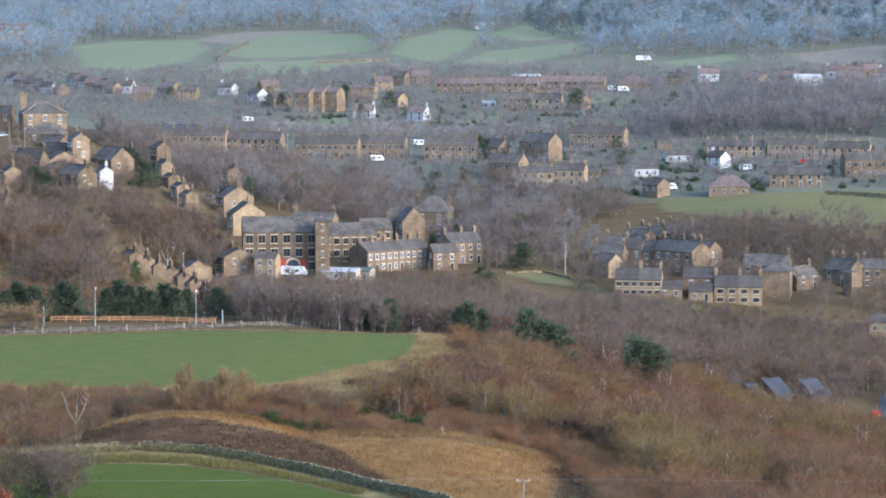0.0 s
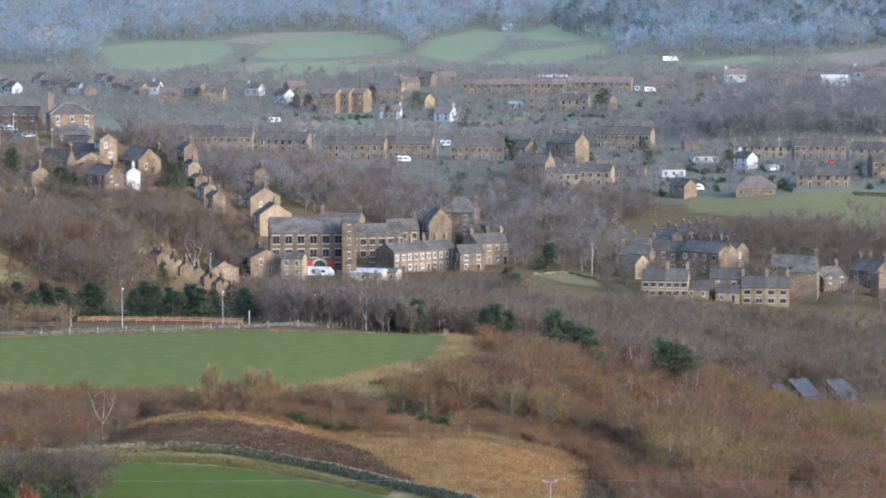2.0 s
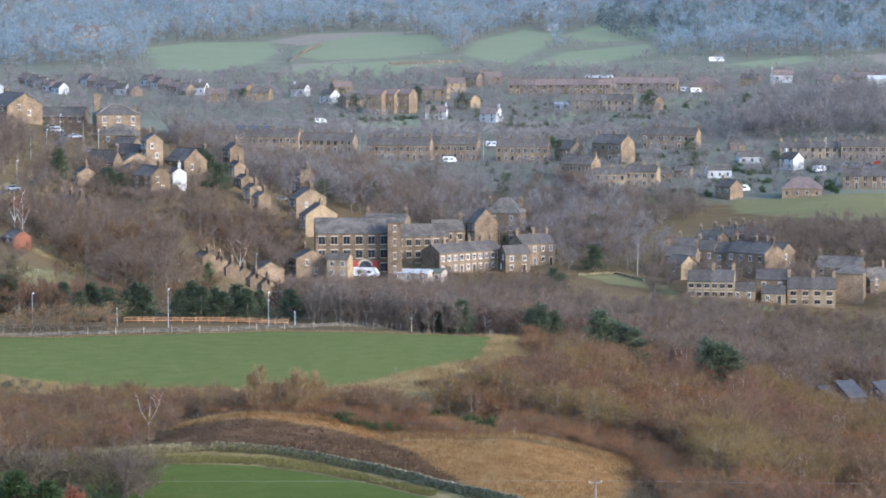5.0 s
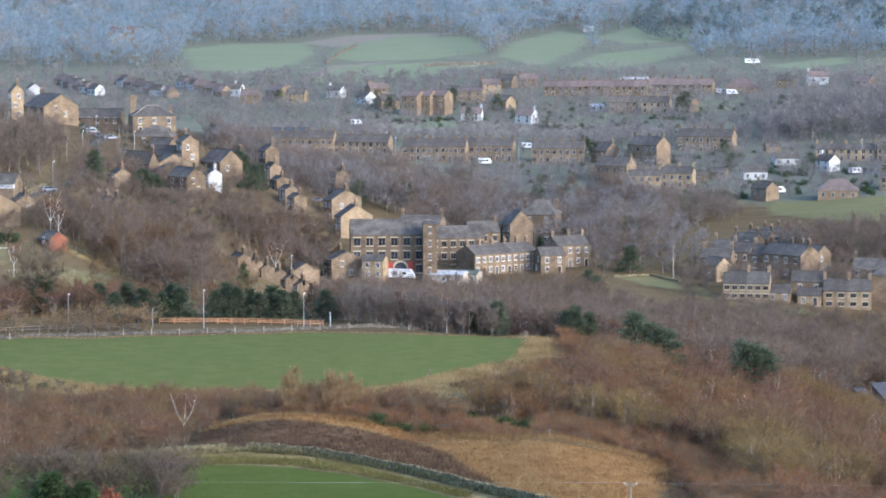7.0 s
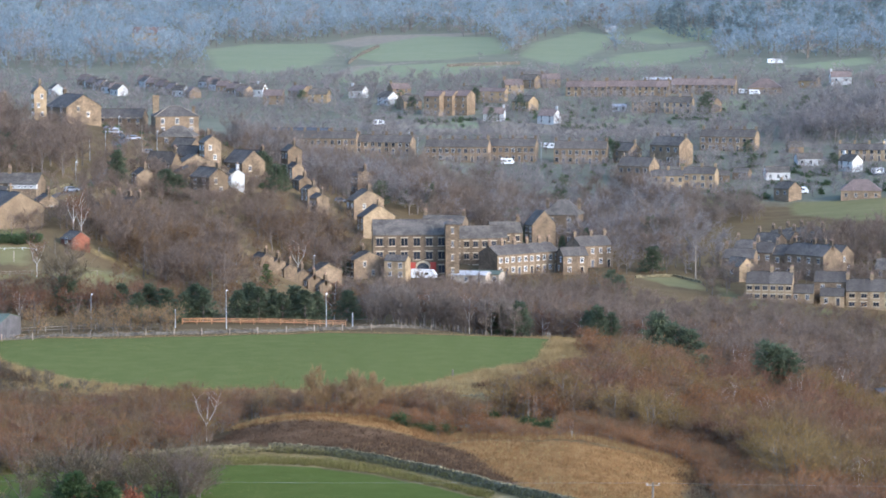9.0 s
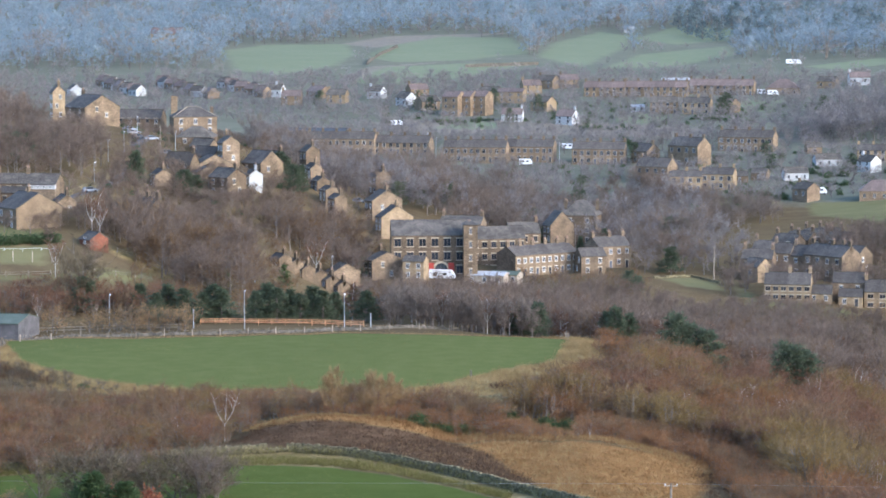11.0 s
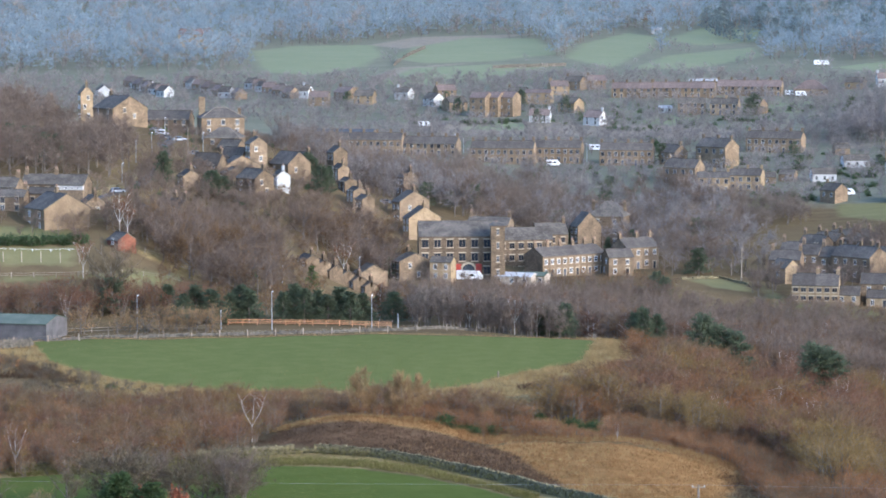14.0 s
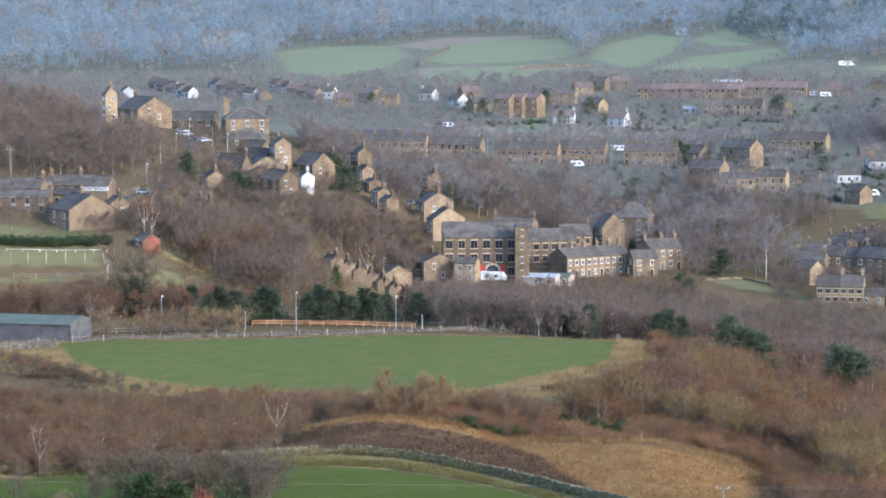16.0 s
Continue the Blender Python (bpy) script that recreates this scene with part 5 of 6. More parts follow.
LOWER_VILLAGE = pairs(-126.6, 678.3, -120.4, 703.8, -113.9, 757.5, -102.2, 763.2, -93.0, 791.6, -81.0, 800.9, -82.7, 755.5, -102.3, 708.7, -115.1, 672.2)
lower_pts = away_from_houses(scatter(LOWER_VILLAGE, 5.0), 5.0)
under = lower_pts[:, 1] > 728
grove("village_slope_wood", lower_pts[~under], MID, 4.5, 7.0, GREY_TWIG, BARK, "dark leafless wood on the slope below the village")
grove("village_slope_thicket", lower_pts[under], MID, 2.0, 3.8, GREY_TWIG, BARK, "low leafless thicket close under the village houses")
grove("village_slope_thorns", away_from_houses(scatter(LOWER_VILLAGE, 9.0), 5.0), MID, 2.5, 4.5, THORN, BARK, "dark thorn trees on the slope below the village")
grove("paddock_trees", away_from_houses(scatter(pairs(-162.7, 654.6, -138.2, 664.7, -125.3, 653.7, -114.7, 646.6, -115.7, 701.9, -128.8, 716.3, -177.1, 712.9), 5), 7.0), MID, 2.5, 5.5, GREY_TWIG, BARK, "bare garden trees above the paddock")
grove("terrace_foot_thicket", away_from_houses(scatter(pairs(-22.2, 761.0, 11.5, 747.8, 18.9, 767.7, 15.4, 792.3, 2.5, 779.1, -19.4, 772.2), 4.6), 6), MID, 2.0, 4.2, TWIG, BARK, "low bare thicket before the terrace")
grove("mound_foot_scrub", scatter(pairs(-29.0, 454.3, -20.5, 451.4, -7.7, 449.6, 1.5, 451.9, 18.1, 454.9, 18.3, 459.3, -2.2, 459.7, -15.7, 472.8, -34.9, 472.8, -45.7, 465.2, -54.0, 455.4), 2.4), SHRUB, 1.0, 2.4, RUST, BARK, "low russet scrub behind the mound")
grove("bracken_edge_scrub", scatter(pairs(6.1, 455.2, 18.4, 450.4, 19.6, 435.9, 21.7, 409.0, 22.3, 377.8, 24.8, 375.4, 24.7, 417.8, 21.8, 444.7, 20.2, 460.3, 6.2, 460.7), 2.1), SHRUB, 1.0, 2.6, RUST, BARK, "low russet scrub along the bracken slope")
grove("bank_shrubs", scatter(pairs(-133.2, 552.2, -118.6, 541.7, -102.5, 521.5, -87.9, 510.5, -86.1, 499.6, -101.0, 503.0, -120.7, 499.6), 3.0, 0.48, 6.1, -0.1), SHRUB, 1.0, 2.2, THORN, BARK, "dark bare shrubs on the field bank", "shrubs")
grove("bank_shrubs", scatter(pairs(-15.1, 514.3, -7.0, 533.0, 1.8, 543.5, 9.6, 544.9, 8.2, 528.4, -6.7, 511.5), 2.8, 0.48, 9.7, -0.3), SHRUB, 1.0, 2.4, GREY_TWIG, BARK, "grey bare shrubs below the field corner", "shrubs")
grove("garden_thicket", away_from_houses(scatter(pairs(37.1, 742.6, 95.8, 741.8, 98.3, 761.6, 38.2, 764.8), 3.8), 5.5), MID, 1.5, 3.4, TWIG, BARK, "low bare garden thicket below the houses")
LOW_EDGE = pairs(-2.2, 459.7, 20.0, 457.0, 20.4, 440.3, 23.0, 411.2, 23.5, 377.7, 34.7, 374.6, 34.7, 421.5, 32.1, 450.7, 27.4, 481.1, -2.4, 487.5)
grove("low_russet_scrub", scatter(LOW_EDGE, 3.0), SHRUB, 1.4, 3.2, RUST, BARK, "low russet scrub at the edge of the thickets")
grove("low_brown_scrub", scatter(LOW_EDGE, 3.6), NEAR, 1.6, 3.8, TWIG, BARK, "low brown scrub at the edge of the thickets")
grove("street_bushes", scatter(pairs(-77.2, 656.6, -71.7, 661.7, -74.2, 708.4, -78.2, 701.3), 3.4), MID, 1.5, 3.0, TWIG, BARK, "bare bushes beside the stepped street")
RIVER = pairs(35.2, 767.2, 43.6, 777.9, 66.0, 781.9, 98.3, 761.6, 143.4, 754.5, 157.9, 831.0, 78.0, 842.3, 38.9, 811.6)
grove("village_centre_trees", away_from_houses(scatter(RIVER, 6.5), 7.5), MID, 4.0, 8.0, GREY_TWIG, BARK, "bare trees among the valley houses")
grove("slope_foot_trees", scatter(pairs(-93.6, 619.6, -66.3, 623.1, -46.4, 628.2, -49.2, 666.0, -60.9, 660.5, -75.3, 663.5, -96.1, 654.1, -109.4, 654.3, -106.5, 636.7), 5.2), MID, 2.5, 4.5, TWIG, BARK, "brown leafless trees at the foot of the slope")
ROADSIDE = pairs(-148.4, 597.3, -120.6, 603.6, -90.0, 612.3, -91.9, 625.5, -124.3, 622.1, -151.9, 611.4)
grove("roadside_thicket", scatter(ROADSIDE, 5.0), SHRUB, 4.0, 6.5, PURPLE, BARK, "bare thicket behind the road")
grove("roadside_trees", scatter(ROADSIDE, 7.5), MID, 4.5, 7.0, TWIG, BARK, "bare trees behind the road")
BOTTOM = pairs(-103.6, 845.1, -63.2, 854.7, -41.0, 828.2, -14.4, 845.8, 12.3, 795.7, 42.5, 817.0, 47.1, 889.2, 41.9, 956.3, 24.2, 1029.2, -59.9, 1038.9, -117.7, 1028.4)
grove("valley_bottom_wood", away_from_houses(scatter(BOTTOM, 9.5, 0.48, 2.7, -0.12), 9), MID, 6.0, 12.0, HAZE_GREY, BARK, "tall leafless trees along the valley bottom")
grove("valley_bottom_brown_wood", away_from_houses(scatter(BOTTOM, 11, 0.48, 6.4, -0.05), 9), MID, 7.0, 13.5, UMBER, BARK, "brown leafless trees along the valley bottom")
grove("valley_bottom_dark_wood", away_from_houses(scatter(BOTTOM, 11, 0.48, 11.9, 0.0), 9), MID, 7.0, 13.0, GREY_TWIG, BARK, "dark leafless trees along the valley bottom")
grove("valley_bottom_ivy_trees", away_from_houses(scatter(BOTTOM, 19, 0.48, 15.2, 0.05), 9), PINES[2:], 6.0, 10.0, NEEDLE, BARK, "dark ivy-clad trees among the valley woods")
grove("meadow_corner_trees", away_from_houses(scatter(pairs(28.3, 989.6, 55.2, 987.5, 64.6, 976.9, 64.2, 942.8, 42.6, 929.0, 26.9, 941.6), 6.0), 7), MID, 5.0, 9.0, UMBER, BARK, "brown bare trees at the meadow corner")
grove("meadow_edge_trees", scatter(pairs(67.1, 834.3, 111.5, 825.0, 133.7, 807.1, 152.7, 803.7, 159.6, 839.8, 116.6, 862.5, 73.5, 870.6), 7.5), MID, 7.0, 11.0, GREY_TWIG, BARK, "leafless trees below the meadow")
BACK = pairs(-125.0, 1111.6, -60.0, 1120.3, 12.8, 1124.1, 49.5, 1128.6, 104.1, 1124.9, 109.0, 1177.0, 13.5, 1185.3, -133.1, 1183.4)
grove("bank_trees", away_from_houses(scatter(BACK, 7.5), 8), FAR, 4.0, 8.5, HAZE_GREY, BARK, "scrubby trees on the bank behind the terraces")
BANK = pairs(85.8, 1154.3, 106.7, 1128.0, 211.5, 1113.1, 229.6, 1208.2, 152.6, 1220.4, 102.1, 1208.9)
grove("steep_bank_wood", away_from_houses(scatter(BANK, 6.5), 9), FAR, 7.0, 11.5, HAZE_GREY, BARK, "leafless wood on the steep bank")
grove("garden_trees", away_from_houses(scatter(pairs(-156.5, 1197.4, 94.3, 1203.9, 242.1, 1273.9, 268.0, 1410.5, -24.5, 1435.6, -362.2, 1389.3, -322.9, 1238.6), 8.5), 8.5), FAR, 3.0, 7.0, HAZE_GREY, BARK, "bare trees among the far houses")
GARDEN = pairs(-121.9, 1027.9, 51.7, 994.8, 81.0, 1007.4, 158.8, 998.0, 187.0, 984.1, 210.3, 1106.6, 103.8, 1121.6, -127.8, 1077.6)
grove("terrace_trees", away_from_houses(scatter(GARDEN, 6.5), 7), FAR, 2.5, 6.0, HAZE_GREY, BARK, "bare garden trees below the terraces")
OPEN_GROUND = FAR_FIELD + ROUGH[3:5] + ROUGH[6:7]


def off_fields(pts, *reach):
    """Drops places on the open fields and on the strips just below them."""
    keep = np.ones(len(pts), bool)
    r = np.hypot(pts[:, 0], pts[:, 1])
    for k in reach:
        for poly in OPEN_GROUND:
            keep &= side_of(pts[:, 0] * (1 + k / r), pts[:, 1] * (1 + k / r), poly) < -2
    return pts[keep]


FAR_WOOD = pairs(-400, 1410, -214, 1470, -150, 1560, 10, 1570, 110, 1560, 330, 1480, 600, 2560, -720, 2560)
grove("far_wood", off_fields(scatter(FAR_WOOD, 18), 0, 50, 110, 170), FAR, 10.0, 16.0, HAZE_TWIG, BARK, "leafless woodland on the far hillside, blue-grey haze in its colour")
grove("far_larch_wood", off_fields(scatter(FAR_WOOD, 30, 0.48, 3.3, 0.0), 0, 50, 110, 170), FAR, 11.0, 17.0, HAZE_LARCH, BARK, "leafless larches in the far hillside wood, brown greyed for haze")
FAR_EDGE = pairs(-400, 1400, -200, 1400, 0, 1395, 130, 1410, 330, 1400, 360, 1600, 200, 1760, 60, 2000, -60, 1960, -230, 1800, -400, 1500)
grove("far_hedgerow_scrub", off_fields(scatter(FAR_EDGE, 13, 0.48, 8.1, -0.05), 0, 25), FAR, 2.5, 6.0, HAZE_LARCH, BARK, "brown hedgerow scrub between far fields")
grove("far_firs", scatter(pairs(41.9, 1780.3, 337.3, 1635.1, 517.1, 2507.1, 112.1, 2557.4), 26), FIRS, 12.0, 18.0, HAZE_FIR, BARK, "firs in the far hillside wood, their needle colour blued for haze")


# ---- single trees and bushes ----
def pine(x, y, h, wide=1.0, k=2, label="dark green pine with a ragged crown", group="pines"):
    single("pine_tree", conifer(2600, (0.34, 0.28, 0.38)[k], 0.024, 0.08, (0.08, 0.08, 0.12)[k], 0.18, (0.8, 0.8, 0.5)[k]), x, y, h, NEEDLE, BARK, label, wide, group=group)


for x, y, h, w in ((41.0, 577.3, 12.0, 1.25), (43.8, 578.3, 11.0, 1.2), (17.6, 584.0, 12.0, 1.0), (24.4, 585.0, 11.0, 1.1), (21.2, 587.3, 11.0, 1.0), (5.4, 604.3, 8.6, 0.9), (8.4, 606.5, 8.0, 0.9), (3.5, 607.7, 7.2, 0.9), (-16.0, 610.8, 8.4, 0.95), (-11.6, 608.7, 8.2, 1.0), (-14.0, 614.2, 7.6, 1.0)):
    pine(x, y, h, w)
for i in range(17):
    x, y = pairs(-95.6, 606.9, -93.6, 611.7, -89.7, 608.9, -85.3, 607.3, -83.5, 612.0, -81.3, 609.0, -73.8, 609.9, -71.9, 614.6, -69.2, 610.5, -66.6, 614.1, -64.0, 611.0, -61.8, 615.7, -59.1, 611.5, -56.7, 615.1, -112.5, 613.0, -100.0, 612.9, -50.1, 619.0)[i]
    pine(x, y, 6.6 + (i * 37 % 10) * 0.2, 1.4 + (i % 3) * 0.12, i % 2, "bushy dark spruce behind the road fence", "roadside spruces")
for x, y, h, w, k in ((-123.6, 752.9, 9.6, 1.1, 0), (-111.6, 761.0, 7.4, 1.35, 2), (-108.4, 762.4, 6.2, 1.4, 2), (-86.3, 807.9, 8.5, 1.0, 2), (-84.6, 813.7, 8, 0.9, 1), (-3.2, 818.0, 8.5, 0.7, 1), (6.8, 818.0, 7, 0.9, 2), (23.1, 806.6, 8, 1.3, 2), (10.6, 765.7, 5.5, 1.3, 2), (12.7, 761.2, 5.0, 1.2, 2), (-89.9, 675.2, 6, 1.0, 2), (-62.4, 761.0, 6, 1.0, 2), (-14.4, 845.8, 8, 0.9, 1), (-155.9, 749.7, 8.5, 1.2, 2), (-153.7, 752.4, 8, 1.2, 2), (-167.0, 758.7, 8.5, 1.1, 2), (-162.7, 761.9, 8, 1.2, 2), (24.0, 872.0, 10, 1.1, 2), (28.5, 880.0, 9, 1.2, 2), (4.0, 838.0, 9, 0.8, 1), (-91.0, 826.0, 7, 1.2, 2), (-93.5, 835.0, 6.5, 1.3, 2), (-60.0, 700.0, 6.5, 1.0, 0)):
    pine(x, y, h, w, k, "dark evergreen among village houses", "village evergreens")
for x, y, h, w in ((-122.8, 1262.9, 9, 1.2), (-71.8, 1244.5, 8, 1.3), (-44.7, 1279.2, 9, 1.2), (-24.0, 1257.5, 8, 1.3), (59.7, 1245.1, 10, 1.4), (99.7, 1209.1, 10, 1.2), (57.0, 1243.0, 8, 1.4), (-35.5, 1212.7, 7, 1.4), (98.5, 1063.9, 7, 1.6), (68.3, 1099.8, 7, 1.6), (16.9, 1096.2, 8, 1.5), (68.8, 1071.8, 6, 1.6), (-61.0, 1256.2, 6, 1.6), (-78.5, 1272.0, 8, 1.2)):
    single("conifer_tree", conifer(320, 0.34, 0.05, 0.12), x, y, h, NEEDLE, BARK, "dark conifer in a far garden", w, group="far conifers")
single("cypress", conifer(800, 0.26, 0.03, 0.09, 0.02, 0.1, 0.7), -76.3, 689.8, 6.0, GORSE, BARK, "olive-green pointed cypress below the houses", 1.2)


def birch(x, y, h, spread=0.3, label="white-barked leafless birch with forked stems", crown=None):
    fork = rng.uniform(0.22, 0.36)
    a = np.array([0, 0, fork])
    segs, base, way = [(np.zeros(3), a, 0.011, 0.009)], [], []
    for lean in (-0.85, 0.1, 0.9):
        top = np.array([lean * spread * rng.uniform(0.7, 1.1), rng.uniform(-0.1, 0.1), rng.uniform(0.86, 1.0)])
        bend = a + (top - a) * 0.45 + np.array([lean * 0.03, 0, -0.02])
        segs += [(a, bend, 0.007, 0.005), (bend, top, 0.005, 0.0015)]
        for _ in range(6):
            c = a + (top - a) * rng.uniform(0.3, 0.98)
            e = c + np.array([rng.uniform(-0.16, 0.16), rng.uniform(-0.14, 0.14), rng.uniform(0.03, 0.2)])
            segs.append((c, e, 0.004, 0.0012))
            q = rng.random(26)[:, None]
            base.append(c + (e - c) * q + rng.normal(0, 0.015, (26, 3)))
            d = rng.normal(0, 0.6, (26, 3)) + np.array([0, 0, 0.45])
            way.append(d / np.linalg.norm(d, axis=1, keepdims=True))
    k = tubes(segs, 5), blades(np.concatenate(base), np.concatenate(way), 0.008, 0.11)
    single("birch_tree", k, x, y, h, crown or PURPLE, BIRCH, label, group="birches")


for x, y, h, s in ((-58.9, 443.5, 8.4, 0.34), (-91.2, 414.1, 7.6, 0.25), (-66.1, 440.3, 4.2, 0.25), (-85.0, 427.9, 4.2, 0.3), (56.6, 464.0, 6.6, 0.3), (49.3, 520.8, 6, 0.25), (48.2, 599.1, 7, 0.25), (-72.4, 731.0, 10, 0.3), (-121.1, 671.2, 11.5, 0.2), (-119.3, 671.8, 10.0, 0.25), (-123.6, 637.0, 8.5, 0.3), (-121.2, 603.4, 6.5, 0.3), (-32.6, 607.9, 8.6, 0.2), (-22.6, 606.2, 8.6, 0.2), (-17.8, 608.6, 8, 0.2), (64.1, 474.3, 5.5, 0.2), (67.1, 468.2, 5.0, 0.2), (-0.1, 449.7, 3.2, 0.15), (29.3, 522.3, 8, 0.2), (44.1, 476.6, 7.5, 0.2), (55.2, 497.8, 8, 0.2), (57.0, 441.5, 7, 0.22), (63.2, 435.1, 7, 0.2), (74.3, 484.1, 8, 0.2), (35.1, 499.6, 8, 0.2), (45.5, 442.9, 7.5, 0.2), (12.3, 523.0, 7, 0.2), (17.9, 500.5, 7, 0.2), (64.6, 552.7, 8.5, 0.2), (44.6, 554.7, 8.5, 0.2), (69.1, 518.5, 8, 0.2), (83.3, 550.2, 9, 0.2), (36.4, 605.5, 9, 0.2), (58.7, 620.5, 9.5, 0.2)):
    birch(x, y, h, s)
for x, y, h, w in ((-42.7, 458.8, 8.2, 0.8), (-41.1, 461.2, 6.4, 0.8), (-35.8, 459.4, 8.4, 0.8), (-34.2, 462.9, 7.6, 0.9), (-38.0, 463.7, 6.2, 0.8)):
    single("larch_tree", bare_tree(spread=0.26, n=2800, bw=0.011, bl=0.09, limbs=16, low=0.10, trunk=0.014), x, y, h, LARCH, BARK, "pale tan leafless larch in front of the field", w, group="larches")
for x, y, h, w in ((-113.4, 616.2, 12.8, 1.0),):
    single("oak_tree", bare_tree(spread=0.46, n=3600, bw=0.006, bl=0.11, limbs=18, low=0.25, trunk=0.028), x, y, h, THORN, BARK, "broad dark leafless oak below the paddock", w)
for i in range(10):
    x, y = pairs(-88.5, 590.0, -91.8, 591.7, -86.7, 591.4, -114.2, 586.7, -106.7, 588.1, -104.0, 589.7, -100.9, 589.1, -98.0, 589.6, -94.5, 590.2, -91.4, 592.9)[i]
    single("willow_bush", bare_tree(spread=0.55, n=900, bw=0.014, bl=0.12, limbs=9, low=0.08, stems=2, trunk=0.02), x, y, 4.4 + (i % 4) * 0.35, LARCH, BARK, "pale tan willow bush beside the field wall", 1.2, "bush", "field-wall willows")
for x, y, h, w in ((-74.1, 368.8, 7.2, 0.85), (-85.0, 371.0, 6.0, 0.8)):
    single("hawthorn_tree", bare_tree(spread=0.45, n=1500, bw=0.008, bl=0.10, limbs=13, low=0.2, trunk=0.035), x, y, h, THORN, BARK, "leaning dark bare hawthorn in the low field", w, group="low field trees")
for i in range(7):
    x, y = pairs(-68.2, 380.1, -65.8, 386.2, -61.8, 383.5, -58.9, 387.3, -55.1, 385.6, -52.8, 390.4, -71.1, 383.0)[i]
    single("thorn_thicket", bare_tree(spread=0.62, n=3600, bw=0.013, bl=0.11, limbs=16, low=0.05, stems=3, trunk=0.02), x, y, 6.6 - (i % 3) * 0.6, (THORN, GREY_TWIG, THORN)[i % 3], BARK, "dense dark bare thorn thicket in the low field", 1.1, "bush", "low field thicket")
single("garden_conifer", conifer(5000, 0.45, 0.034, 0.085, 0.02, 0.15, 0.6), -64.9, 357.0, 7.0, GORSE, BARK, "rounded olive-green garden conifer", 1.1, "bush")
single("garden_conifer", conifer(5000, 0.45, 0.034, 0.085, 0.02, 0.15, 0.6), -60.5, 356.6, 5.9, GORSE, BARK, "small olive-green garden conifer", 1.1, "bush")
for i in range(5):
    x, y = pairs(-63.2, 358.4, -62.1, 357.5, -59.8, 359.0, -58.6, 359.2, -57.5, 359.4)[i]
    single("beech_bush", bush(3800, 0.05, 0.09), x, y, 6.2 - (i % 3) * 0.3, COPPER, BARK, "clipped beech bush with copper dead leaves", 1.1, "bush", "beech hedge", crown="leaves")
single("pale_shrub", bare_tree(spread=0.55, n=1300, bw=0.010, bl=0.14, limbs=9, low=0.05, stems=3), -78.1, 368.0, 3.4, STRAW, BARK, "pale leafless shrub in the low field", 1.0, "bush")
for i in range(18):
    x, y = pairs(-27.1, 454.4, -25.2, 455.6, -23.0, 454.6, -20.7, 455.9, -28.6, 456.5, -6.2, 476.3, -4.3, 478.6, -7.7, 480.8, -2.8, 474.1, -95.1, 475.9, -92.9, 477.4, 1.7, 520.9, 3.6, 523.1, 5.4, 525.3, 0.6, 527.6, -16.3, 489.4, -14.2, 486.2, -18.1, 484.9)[i]
    single("gorse_bush", bush(1400, 0.045, 0.11), x, y, 1.9 + (i * 29 % 9) * 0.16, GORSE, BARK, "dark green gorse bush on the rough bank", 1.25, "bush", "gorse bushes", crown="leaves")


for i in range(11):
    x, y = pairs(1.5, 550.0, 4.3, 546.0, -1.8, 536.0, 7.2, 565.0, -8.0, 526.9, -3.9, 524.0, -0.7, 531.0, 8.8, 557.9, -21.9, 454.5, -19.2, 456.6, -94.1, 510.4)[i]
    single("bank_bush", bush(1300, 0.05, 0.12), x, y, 1.2 + (i * 29 % 7) * 0.14, (HEATHER, GORSE, RUST)[i % 3], BARK, "rough heather and gorse bush below the field corner", 1.5, "bush", "bank bushes", crown="leaves")


# ---- ground cover ----
def clumps(name, outlines, space, n, width, length, mat, label, spread=0.35, up=1.0, lift=0.0, patch=None, cut=0.0):
    base, way = [], []
    for poly in outlines:
        pts = scatter(poly, space, 0.48, patch, cut)
        if not len(pts):
            continue
        z = ground_z(pts[:, 0], pts[:, 1])
        p = np.repeat(np.column_stack([pts, z]), n, 0)
        p[:, :2] += rng.normal(0, spread, (len(p), 2))
        p[:, 2] += rng.uniform(-0.05, lift, len(p))
        d = rng.normal(0, 0.55, (len(p), 3)) + np.array([0, 0, up])
        base.append(p)
        way.append(d / np.linalg.norm(d, axis=1, keepdims=True))
    v, t = blades(np.concatenate(base), np.concatenate(way), width, length)
    tagged(new(name, tri_mesh(name, v, t, mat)), label, "ground cover", kind="stuff")


clumps("heather_tips", HEATH, 1.9, 14, 0.10, 0.6, TWIG, "tawny tips among the heather", 0.5, 0.9, 0.2, 1.4, 0.05)
clumps("heather", HEATH, 1.3, 22, 0.10, 0.5, HEATHER, "dark brown winter heather on the mound", 0.5, 0.8, 0.2)
clumps("bracken_tufts", BRACKEN_SLOPE, 0.9, 12, 0.07, 0.55, BRACKEN, "tawny dead bracken and moor grass", 0.4, 0.7, 0.1)
clumps("heather_fringe", [pairs(15.8, 442.7, 20.5, 438.0, 23.2, 413.4, 23.8, 383.2, 16.8, 383.6, 16.8, 411.5)], 1.6, 16, 0.10, 0.6, HEATHER, "dark heather at the bracken's edge", 0.5, 0.8, 0.2)
clumps("mound_grass", [pairs(-48.9, 456.9, -42.1, 464.6, -32.4, 461.9, -27.6, 445.1, -31.8, 452.4, -41.7, 459.6, -47.7, 454.0)], 0.7, 12, 0.06, 0.7, BRACKEN, "tawny grass on the crest of the mound", 0.3, 1.0, 0.0)
